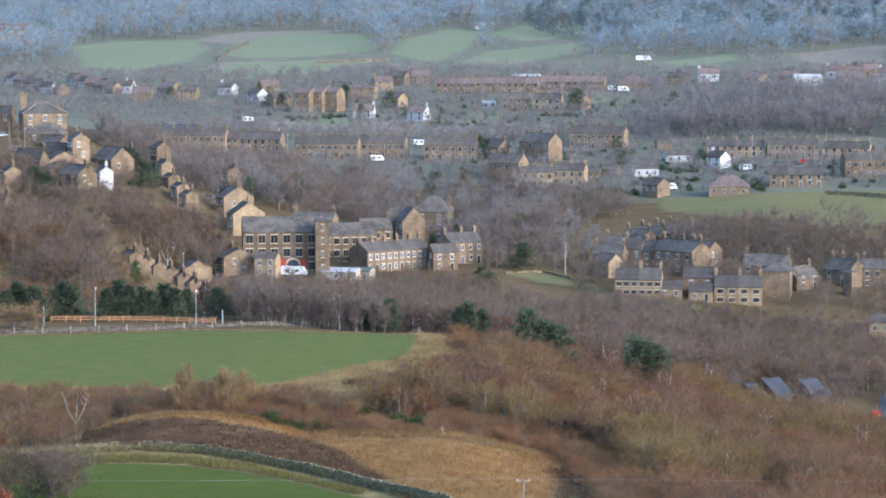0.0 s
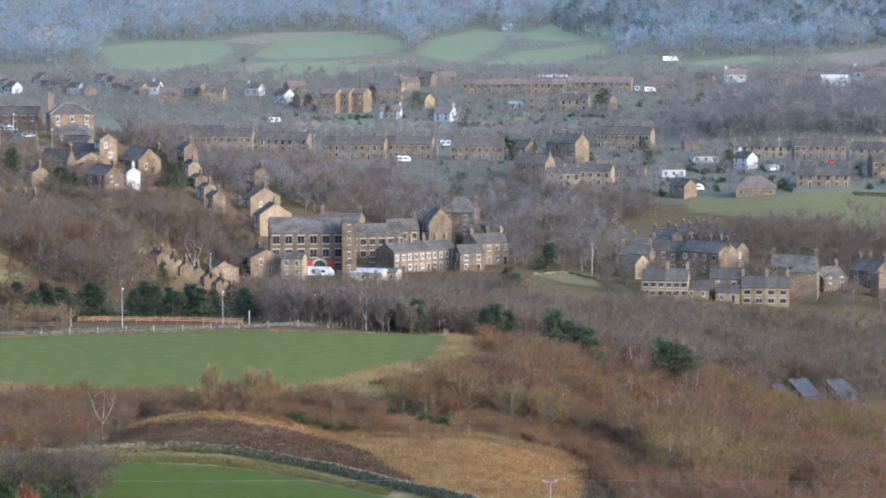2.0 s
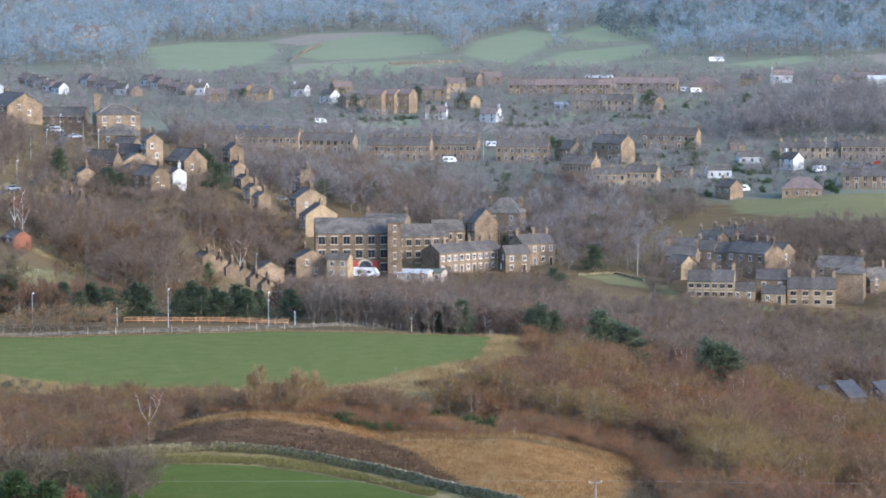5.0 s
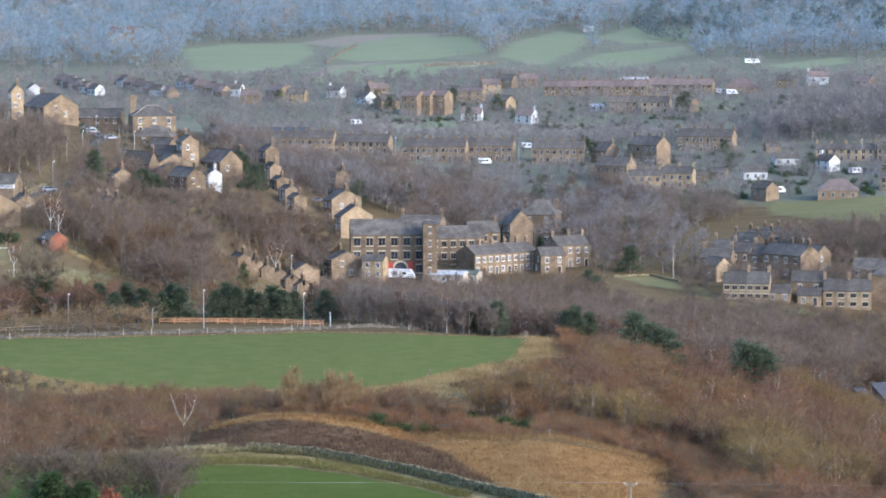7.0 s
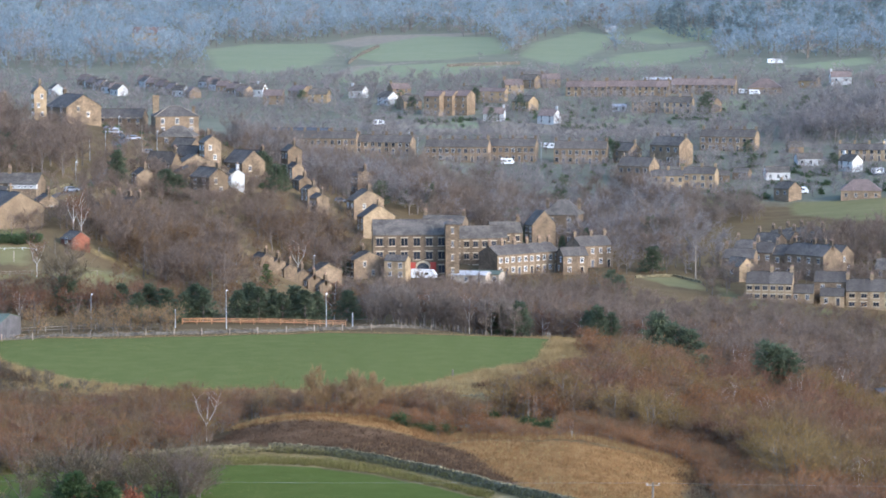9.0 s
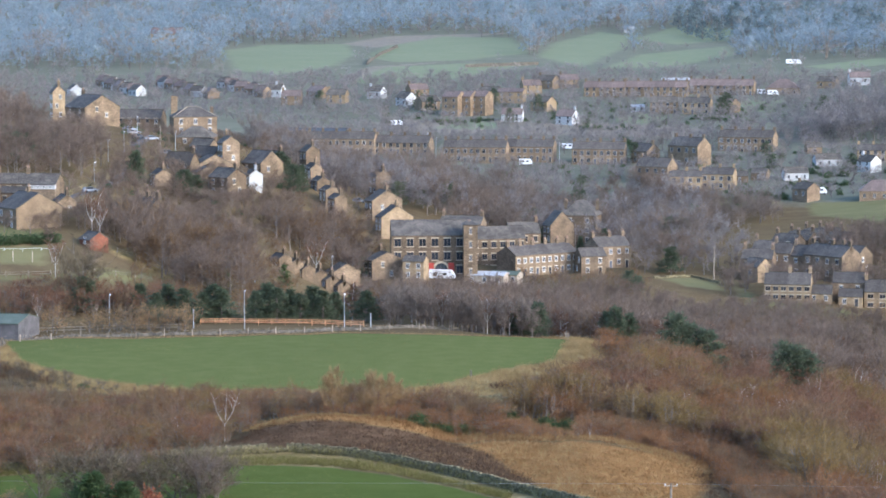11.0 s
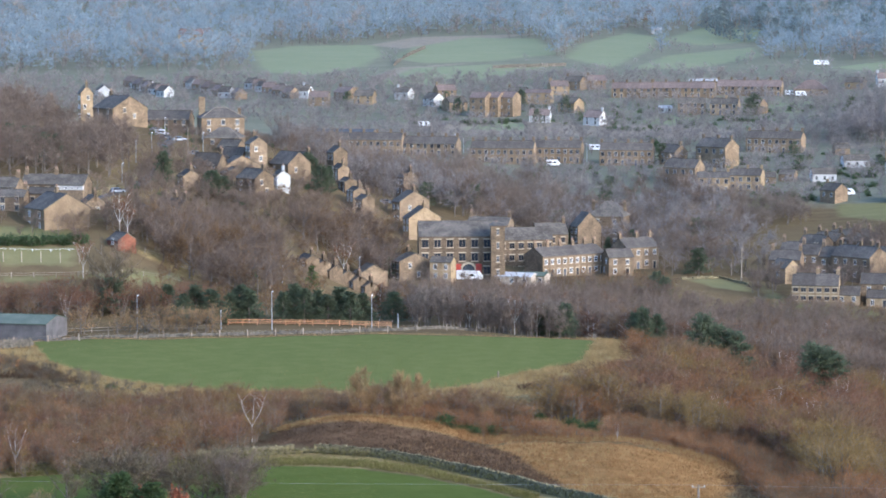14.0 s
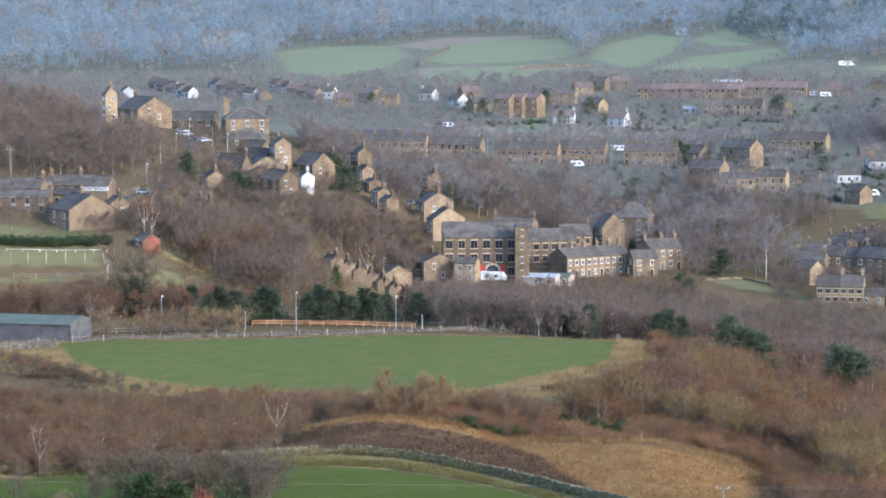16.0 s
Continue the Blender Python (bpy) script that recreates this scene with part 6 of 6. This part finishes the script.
clumps("tawny_grass", [pairs(-58.0, 450.4, -48.7, 458.2, -34.2, 462.9, -20.8, 458.1, -7.7, 451.8, 1.5, 454.1, 16.2, 453.8, 15.8, 442.7, 1.5, 447.4, -7.6, 447.4, -20.5, 450.3, -29.0, 454.3, -40.8, 452.3, -52.9, 446.5), pairs(-15.7, 471.7, -2.2, 458.6, 8.0, 458.5, 6.6, 489.7, 6.3, 556.5, -2.5, 523.1, -14.4, 494.0)], 0.85, 10, 0.09, 0.75, STRAW, "tawny grass behind the mound", 0.4, 0.9, 0.0)
clumps("dead_grass", ROUGH[:1], 0.95, 11, 0.07, 0.75, STRAW, "bleached rough grass on the field bank", 0.35, 0.9, 0.0)
clumps("bank_heather", [pairs(-126.7, 534.2, -117.2, 535.3, -104.5, 520.6, -99.6, 511.9, -110.2, 517.4, -122.2, 514.7), pairs(-19.4, 518.1, -11.2, 529.9, -2.6, 534.5, 7.2, 536.5, 1.7, 520.5, -11.0, 516.4)], 1.0, 14, 0.12, 1.0, HEATHER, "dark heather on the field bank", 0.6, 0.8, 0.5, 2.2, -0.22)
clumps("bank_bracken", [pairs(-9.1, 531.9, -2.7, 547.5, 5.3, 564.5, 8.5, 550.4, 1.7, 530.5, -6.9, 526.0), pairs(-130.6, 550.7, -119.6, 541.4, -111.5, 528.9, -120.4, 530.0)], 1.0, 14, 0.11, 0.9, RUST, "russet dead bracken on the field bank", 0.5, 0.8, 0.3)
clumps("bank_top_grass", [pairs(-1.0, 560.0, 6.0, 556.0, 11.0, 575.0, 8.0, 604.0, -12.0, 604.0, -4.0, 592.0)], 0.8, 11, 0.08, 0.8, STRAW, "bleached grass on the lip of the bank", 0.35, 0.9, 0.0)
clumps("crest_grass", [pairs(-26.0, 445.0, -14.0, 447.0, 6.0, 447.0, 19.0, 446.0, 19.0, 460.0, -26.0, 462.0)], 0.8, 11, 0.08, 0.8, BRACKEN, "tawny grass along the crest", 0.35, 0.9, 0.0)
clumps("moor_grass_tussocks", BRACKEN_SLOPE[:1], 2.6, 26, 0.06, 1.0, STRAW, "pale tussocks among the bracken", 0.45, 1.0, 0.0, 5.2, -0.1)
grove("lip_scrub", scatter(pairs(1.0, 566.0, 10.0, 560.0, 16.0, 585.0, 9.0, 603.0, 2.0, 600.0), 2.6), SHRUB, 1.6, 3.4, RUST, BARK, "russet shrubs on the lip of the bank", "shrubs")
clumps("bank_tussocks", ROUGH[:1], 2.2, 26, 0.07, 1.1, STRAW, "tall bleached tussocks on the field bank", 0.4, 1.0, 0.0, 7.7, 0.0)
clumps("bank_dark_grass", ROUGH[:1], 1.6, 16, 0.08, 0.8, HEATHER, "dark patches in the rough bank grass", 0.5, 0.9, 0.1, 12.3, 0.16)
EDGE = [PASTURE[0][:9] + [(x, y + 1.6) for x, y in reversed(PASTURE[0][:9])]]
clumps("verge_grass", EDGE, 0.55, 8, 0.05, 0.55, STRAW, "bleached grass along the field fence", 0.25, 1.0, 0.0)
clumps("wall_foot_grass", [pairs(-91.5, 412.5, -72.7, 420.8, -59.6, 426.3, -46.6, 426.5, -37.7, 424.8, -29.5, 419.5, -20.4, 409.5, -11.7, 397.8, -11.5, 391.3, -20.2, 405.0, -30.1, 414.9, -39.0, 419.7, -46.0, 421.0, -57.1, 420.6, -71.9, 416.3, -91.0, 410.0)], 0.6, 12, 0.08, 0.85, MOSS, "rough olive grass at the foot of the wall", 0.3, 0.9, 0.0)
clumps("pasture_tufts", PASTURE[:1], 2.4, 10, 0.06, 0.22, MOSS, "olive tufts in the pasture", 0.35, 0.8, 0.0, 4.4, 0.1)
clumps("low_field_tufts", PASTURE[1:], 1.6, 10, 0.05, 0.22, MOSS, "olive tufts in the low field", 0.4, 0.8, 0.0, 8.4, 0.05)
clumps("pasture_grass", PASTURE[:1], 1.5, 6, 0.05, 0.16, GREEN_BLADE, "short green pasture grass", 0.6, 0.7, 0.0)


# ---- drystone walls ----
def along(path, space):
    """Places and directions at even steps along a line."""
    out = []
    for (ax, ay), (bx, by) in zip(path, path[1:]):
        l = math.hypot(bx - ax, by - ay)
        for i in range(max(1, int(l / space))):
            t = (i + 0.5) / max(1, int(l / space))
            out.append((ax + (bx - ax) * t, ay + (by - ay) * t, math.atan2(by - ay, bx - ax)))
    return out


def stone_wall(name, path, tall, label, size=0.42, gap=0.0, mat=None):
    v, f = [], []
    for x, y, an in along(path, size):
        base = gz(x, y)
        top = tall * (1 + 0.12 * noise.noise((x * 0.1, y * 0.1, 0))) - (tall * 0.6 if noise.noise((x * 0.07, y * 0.07, 5)) > 0.42 - gap else 0)
        z = -0.4
        ca, sa = math.cos(an), math.sin(an)
        while z < top:
            h = random.uniform(0.2, 0.34)
            a, d, o = size * random.uniform(0.45, 0.62), random.uniform(0.22, 0.34) * (1.1 - 0.3 * max(z, 0) / tall), random.uniform(-0.06, 0.06)
            k = len(v)
            for dz, sh in ((0, 1.0), (h, 0.86)):
                for px, py in ((-a, -d), (a, -d), (a, d), (-a, d)):
                    px, py = px * sh + random.uniform(-0.03, 0.03), py * sh + o
                    v.append((x + px * ca - py * sa, y + px * sa + py * ca, base + z + dz + random.uniform(-0.03, 0.03)))
            f += [(k + 4, k + 5, k + 6, k + 7), (k, k + 1, k + 5, k + 4), (k + 1, k + 2, k + 6, k + 5), (k + 2, k + 3, k + 7, k + 6), (k + 3, k, k + 4, k + 7)]
            z += h * 0.92
    tagged(new(name, mesh_of(name, v, f, mat or WALLSTONE)), label, "wall", kind="stuff")


NEAR_WALL = pairs(-99.5, 410.6, -92.0, 414.9, -83.9, 416.6, -76.3, 421.7, -68.2, 425.1, -59.1, 428.9, -53.1, 429.7, -47.1, 430.9, -38.0, 427.8, -30.6, 422.9, -22.4, 415.4, -15.3, 407.2, -6.8, 393.4, 1.2, 379.0)
stone_wall("drystone_wall", NEAR_WALL, 1.25, "mossy drystone wall between low field and heath")
clumps("wall_grass", [[(x, y - 0.35) for x, y in NEAR_WALL] + [(x, y - 1.3) for x, y in reversed(NEAR_WALL)]], 0.5, 9, 0.09, 0.55, MOSS, "olive grass and moss against the wall", 0.2, 0.8, 0.95)
stone_wall("drystone_wall", pairs(-55.8, 493.9, -45.5, 490.9, -30.6, 493.6, -22.8, 499.0, -14.9, 508.3), 1.1, "tumbled drystone wall below the field", gap=0.2)
stone_wall("drystone_wall", pairs(-132.9, 570.2, -122.1, 573.1, -110.2, 579.6, -93.0, 582.6, -70.0, 588.4, -46.8, 599.2, -27.9, 610.9, -13.0, 679.4), 0.5, "low dark drystone wall behind the field", gap=0.1, mat=DARK_WALL)
stone_wall("drystone_wall", pairs(-131.3, 553.6, -126.0, 560.0, -120.5, 562.2, -120.4, 565.3), 1.6, "ruined drystone wall at the field corner", mat=DARK_WALL)
stone_wall("roadside_wall", pairs(-134.1, 708.4, -130.6, 721.3, -129.8, 737.7, -131.1, 758.3), 1.3, "stone wall beside the village road", 0.7)
stone_wall("meadow_wall", pairs(135.3, 987.8, 146.5, 982.1, 167.8, 967.1), 1.4, "stone wall along the meadow", 0.9)
stone_wall("far_field_wall", pairs(-68.8, 1522.9, -50.6, 1531.2, -29.3, 1546.2), 1.6, "dark far field wall", 1.2, mat=DARK_WALL)
stone_wall("far_field_wall", pairs(-123.2, 1531.5, -122.8, 1585.8, -117.9, 1699.9), 1.6, "dark far field wall on the hillside", 1.2, mat=DARK_WALL)
stone_wall("knoll_wall", pairs(17.9, 794.3, 28.8, 806.5, 36.9, 796.6), 0.5, "pale stone wall along the knoll", 0.7)


# ---- fences and posts ----
def post_mesh(tall, r, mat):
    return cached(("post", tall, r, mat.name), lambda: Shape().box(-r, r, -r, r, -0.5, tall - 0.08).box(-r, r, -r, r, tall - 0.08, tall, r * 0.5).mesh("post", mat))


def fence(path, space, tall, r, mat, label, rails=(), rail_r=0.05, lean=2.5):
    pts = along(path, space)
    x0, y0, _ = pts[len(pts) // 2]
    z0 = gz(x0, y0)
    ob = thing("fence", pose(x0, y0, z0), label, "fence")
    for i, (x, y, an) in enumerate(pts):
        z = gz(x, y)
        part("post", post_mesh(tall, r, mat), ob, pose(x - x0, y - y0, z - z0, random.uniform(-lean, lean), random.uniform(-lean, lean), math.degrees(an)))
        if i and rails:
            px, py, _ = pts[i - 1]
            pz = gz(px, py)
            for h in rails:
                part("rail", Shape().tube((px - x0, py - y0, pz - z0 + h), (x - x0, y - y0, z - z0 + h), rail_r, rail_r, 4).mesh("rail", mat), ob)
    return ob


fence(pairs(-128.7, 567.1, -121.6, 570.7, -109.9, 577.6, -92.7, 580.6, -69.7, 585.9, -46.6, 596.7, -27.6, 604.4, -13.0, 677.4, -4.6, 589.5), 5.8, 1.5, 0.085, TIMBER, "line of weathered posts along the field", (1.2,), 0.015)
fence(pairs(-86.9, 603.7, -74.2, 605.4, -59.5, 605.9, -48.1, 604.7), 2.6, 1.35, 0.06, NEW_TIMBER, "orange timber post and rail road fence", (0.55, 0.9, 1.25), 0.07, 0.5)
fence(pairs(-121.7, 586.5, -117.6, 586.8, -104.2, 592.4, -86.6, 595.7), 3.2, 1.2, 0.06, TIMBER, "weathered timber road fence behind the field", (0.5, 1.1), 0.06, 1.0)
fence(pairs(-148.9, 639.9, -141.5, 642.6, -132.9, 645.5, -124.3, 648.2), 3.4, 2.5, 0.10, TIMBER, "tall pale posts round the paddock", (), 0.05, 1.0)
fence(pairs(-151.7, 647.5, -140.5, 650.5, -128.4, 656.1, -126.0, 654.0), 3.6, 0.6, 0.05, PAINT, "low white rail round the paddock", (0.5,), 0.035, 0.5)
fence(pairs(-146.9, 630.6, -127.3, 636.9, -112.9, 643.2, -105.4, 653.1, -98.0, 656.7), 4.5, 1.3, 0.07, TIMBER, "weathered fence along the meadow", (0.6, 1.1), 0.04)
fence(pairs(-116.6, 664.9, -111.8, 668.2, -106.9, 671.5, -101.1, 668.9, -94.7, 661.8), 4.0, 1.3, 0.07, TIMBER, "timber fence down the bracken bank", (0.6, 1.1), 0.04)
fence(pairs(-23.1, 529.0, -22.7, 530.0), 3.0, 1.3, 0.11, TIMBER, "single stout gatepost on the field edge")
hedge_pts = np.array([(x + random.uniform(-0.5, 0.5), y + random.uniform(-0.8, 0.8)) for x, y, _ in along(pairs(-154.0, 652.1, -143.9, 653.9, -135.6, 658.7, -128.0, 662.3), 0.9)])
HEDGE_KIND = [bush(420, 0.06, 0.14, 0.55) for _ in range(4)]
grove("hedge", hedge_pts, HEDGE_KIND, 3.4, 4.2, HEDGE, BARK, "dense dark green clipped garden hedge", "hedge")
bank_pts = away_from_houses(np.concatenate([scatter(GARDEN, 11), scatter(pairs(-89.0, 1204.3, 93.0, 1187.3, 112.9, 1219.1, 120.0, 1296.7, -96.0, 1298.7), 13)]), 6)
grove("garden_shrubbery", bank_pts, HEDGE_KIND, 1.8, 3.6, HEDGE, BARK, "dark green garden shrubs across the valley", "shrubs")
grove("village_shrubbery", away_from_houses(scatter(VILLAGE, 13), 6), HEDGE_KIND, 1.5, 3.0, HEDGE, BARK, "dark green shrubs in village gardens", "shrubs")
for line in (pairs(71.7, 1037.5, 82.9, 1033.2, 95.2, 1030.6), pairs(81.7, 1059.9, 95.9, 1050.6), pairs(50.8, 1018.7, 63.0, 1015.6, 70.6, 1007.0), pairs(114.2, 1023.6, 114.2, 996.0), pairs(-68.5, 1214.6, -54.9, 1213.8, -43.0, 1223.7), pairs(-5.8, 1202.0, 18.3, 1194.4), pairs(43.7, 1227.7, 67.5, 1210.6), pairs(13.2, 1168.9, 17.3, 1126.9)):
    hp = np.array([(x + random.uniform(-1, 1), y + random.uniform(-2, 2)) for x, y, _ in along(line, 2.0)])
    grove("garden_hedge", hp, HEDGE_KIND, 2.0, 3.6, HEDGE, BARK, "dark green hedge between far gardens", "hedge")



# ---- lamps, poles and wires ----
def street_lamp(x, y, tall, label="tall grey steel street lamp", arm=1.2, turn=90.0):
    ob = thing("street_lamp", pose(x, y, gz(x, y), 0, 0, turn), label, "street lamp", "street lamps")
    part("column", cached(("col", tall), lambda: Shape().tube((0, 0, -0.3), (0, 0, 1.2), 0.12, 0.11, 8).tube((0, 0, 1.2), (0, 0, tall), 0.085, 0.06, 8).tube((0, 0, tall - 0.02), (arm, 0, tall + 0.15), 0.05, 0.045, 6).mesh("column", STEEL)), ob)
    part("lamp_head", cached("head", lambda: Shape().box(-0.45, 0.45, -0.16, 0.16, -0.06, 0.1, 0.04).mesh("lamp_head", PAINT)), ob, pose(arm, 0, tall + 0.15))


for x, y, h in ((-74.6, 595.8, 8.0), (-53.1, 597.1, 7.5), (-103.3, 592.1, 7.5), (-82.6, 681.0, 6), (-130.4, 727.4, 6.2), (-134.3, 797.8, 6), (-136.2, 833.5, 6.5), (-122.7, 819.9, 6.5), (-134.6, 773.0, 6), (-74.3, 764.4, 6), (-60.9, 1094.6, 8), (-12.5, 1096.2, 8), (120.2, 1084.1, 8), (-65.2, 1111.1, 8), (-69.1, 741.3, 6)):
    street_lamp(x, y, h)
for x, y, h in ((-85.9, 597.4, 4.0), (-47.8, 602.1, 3.2)):
    ob = thing("marker_post", pose(x, y, gz(x, y)), "plain pale post beside the road fence", "post", "roadside posts")
    part("post", Shape().tube((0, 0, -0.3), (0, 0, h), 0.13, 0.11, 8).mesh("post", STEEL), ob)
    part("cap", Shape().tube((0, 0, h), (0, 0, h + 0.1), 0.15, 0.06, 8).mesh("cap", PAINT), ob)


def pole(x, y, tall, label, arms=1, z=None):
    ob = thing("utility_pole", pose(x, y, gz(x, y) if z is None else z), label, "utility pole", "utility poles")
    part("mast", Shape().tube((0, 0, -1), (0, 0, tall), 0.19, 0.14, 8).mesh("mast", TIMBER), ob)
    for k in range(arms):
        a = part("crossarm", Shape().box(-0.95, 0.95, -0.06, 0.06, tall - 0.45 - 0.6 * k, tall - 0.31 - 0.6 * k).mesh("crossarm", TIMBER), ob)
        for xx in (-0.85, 0.0, 0.85):
            part("insulator", cached("insulator", lambda: Shape().tube((0, 0, 0), (0, 0, 0.12), 0.03, 0.06, 8).tube((0, 0, 0.12), (0, 0, 0.26), 0.07, 0.04, 8).mesh("insulator", PAINT)), a, pose(xx, 0, tall - 0.31 - 0.6 * k))
    return ob


PX, PY = 11.4, 391.6
POLE_TOP = 100.0 - 0.1826 * PY
pole(PX, PY, POLE_TOP - gz(PX, PY), "weathered timber power pole with a crossarm and insulators")
for ex, ey in pairs(85.1, 375.6, -105.5, 386.5):
    ez = 100.0 - 0.1834 * ey
    pole(ex, ey, ez - gz(ex, ey), "weathered timber power pole in the low field")
    cu = bpy.data.curves.new("power_line", "CURVE")
    cu.dimensions, cu.bevel_depth, cu.bevel_resolution = "3D", 0.010, 1
    sp = cu.splines.new("POLY")
    sp.points.add(24)
    for i in range(25):
        t = i / 24
        sp.points[i].co = (PX + (ex - PX) * t, PY + (ey - PY) * t, POLE_TOP - 0.05 + (ez - POLE_TOP) * t - 0.15 * 4 * t * (1 - t), 1)
    cu.materials.append(WIRE)
    tagged(new("power_line", cu), "thin pale overhead power wire between poles", "cable", "power lines")
pole(35.3, 803.2, 9.5, "tall pale pole beside the knoll", 0)
pole(-125.5, 808.8, 9.5, "tall pole with a box in the village", 0)
pole(-164.0, 716.0, 9.0, "slim mast with aerials above the cottages", 2)


# ---- vehicles ----
def car(x, y, turn, mat, label, group="parked cars", z=None, scale=1.0):
    ob = thing("car", pose(x, y, gz(x, y) if z is None else z, 0, 0, turn), label, "car", group)
    prof = [(-2.1, 0.35), (2.1, 0.35), (2.15, 0.8), (1.2, 0.95), (0.6, 1.42), (-1.3, 1.45), (-2.0, 0.95)]
    n = len(prof)
    def body():
        s = Shape().poly([(px, -0.82, pz) for px, pz in prof] + [(px, 0.82, pz) for px, pz in prof], [tuple(range(n)), tuple(range(2 * n - 1, n - 1, -1))] + [((i + 1) % n, i, n + i, n + (i + 1) % n) for i in range(n)])
        return s.mesh("body", mat)
    part("body", cached(("car", mat.name), body), ob)
    for sy_ in (-0.83, 0.83):
        part("side_glass", cached("sideglass", lambda: Shape().poly([(-1.6, -0.01, 0.97), (0.95, -0.01, 0.97), (0.5, -0.01, 1.36), (-1.2, -0.01, 1.38), (-1.6, 0.01, 0.97), (0.95, 0.01, 0.97), (0.5, 0.01, 1.36), (-1.2, 0.01, 1.38)],
                                                                    [(0, 1, 2, 3), (7, 6, 5, 4), (0, 4, 5, 1), (1, 5, 6, 2), (2, 6, 7, 3), (3, 7, 4, 0)]).mesh("side_glass", GLASS)), ob, pose(0, sy_, 0))
        for wx in (-1.3, 1.3):
            part("wheel", cached("wheel", lambda: Shape().tube((0, -0.1, 0), (0, 0.1, 0), 0.32, 0.32, 12).mesh("wheel", RUBBER)), ob, pose(wx, sy_ * 0.93, 0.32))
    ob.scale = (scale,) * 3


def van(x, y, turn, label, long=5.2, tall=2.4, name="van"):
    ob = thing(name, pose(x, y, gz(x, y), 0, 0, turn), label, name, "white vans")
    h = long / 2
    part("body", Shape().poly([(-h, -1, 0.4), (h, -1, 0.4), (h + 0.1, -1, 1.2), (h - 0.9, -1, tall), (-h, -1, tall + 0.1), (-h, 1, 0.4), (h, 1, 0.4), (h + 0.1, 1, 1.2), (h - 0.9, 1, tall), (-h, 1, tall + 0.1)],
                              [(0, 1, 2, 3, 4), (9, 8, 7, 6, 5), (0, 5, 6, 1), (1, 6, 7, 2), (2, 7, 8, 3), (3, 8, 9, 4), (4, 9, 5, 0)]).mesh("body", PAINT), ob)
    for wx in (-h * 0.5, h * 0.25):
        part("side_window", Shape().box(-0.55, 0.55, -1.03, -0.97, 1.3, 1.9).mesh("side_window", GLASS), ob, pose(wx, 0, 0))
    for wx in (-h * 0.6, h * 0.6):
        for wy in (-0.9, 0.9):
            part("wheel", cached("wheel", lambda: None), ob, pose(wx, wy, 0.32))


car(-141.5, 850.9, 30, CAR_PAINT, "grey car parked on the village street")
car(-139.0, 843.4, 30, CAR_PAINT, "dark car parked on the village street")
car(-136.3, 834.8, 60, CAR_PAINT, "silver car parked on the village street")
car(-132.5, 837.7, 20, CAR_PAINT, "silver car parked below the chapel")
car(-124.6, 817.0, 10, CAR_PAINT, "pale car beside the village pole")
car(-129.9, 717.3, 35, CAR_PAINT, "dark blue car on the village road")
car(-72.7, 788.7, 60, CAR_PAINT, "silver car in the lane among trees")
car(-71.9, 806.8, 60, CAR_PAINT, "pale car in the lane among trees")
car(-70.7, 846.5, 10, CAR_PAINT, "grey car beside the gable house")
car(138.8, 1069.5, 5, RED_CAR, "red car parked by the terraces")
for i in range(5):
    x, y = pairs(126.3, 1064.5, 130.1, 1064.1, 133.8, 1064.6, 143.9, 1067.3, 118.9, 1056.3)[i]
    car(x, y, 8, CAR_PAINT, "car parked by the terraces across the valley", "cars by the terraces")
car(103.4, 659.7, 70, RED_CAR, "red car on the valley road")
car(98.3, 632.4, 80, CAR_PAINT, "dark car on the valley road")
van(-40.9, 764.4, -8, "white caravan parked below the mill arch", 7.0, 2.6, "caravan")
van(-41.5, 1101.7, 5, "white van parked before the terraces")
van(-25.6, 1091.7, 5, "white van beside the terraces")
van(-9.4, 1137.0, 5, "white van behind the terraces")
van(82.5, 1015.7, 5, "white van at the meadow edge")
van(114.2, 1052.3, 40, "white van beside the road")
van(86.1, 1336.2, 5, "white van by the modern terraces")
van(81.4, 1340.0, 5, "white van by modern terraces")
van(-83.4, 1199.1, 5, "white van on the far road")
van(109.5, 1530.1, 5, "white trailer in a far field", 8, 2.6)
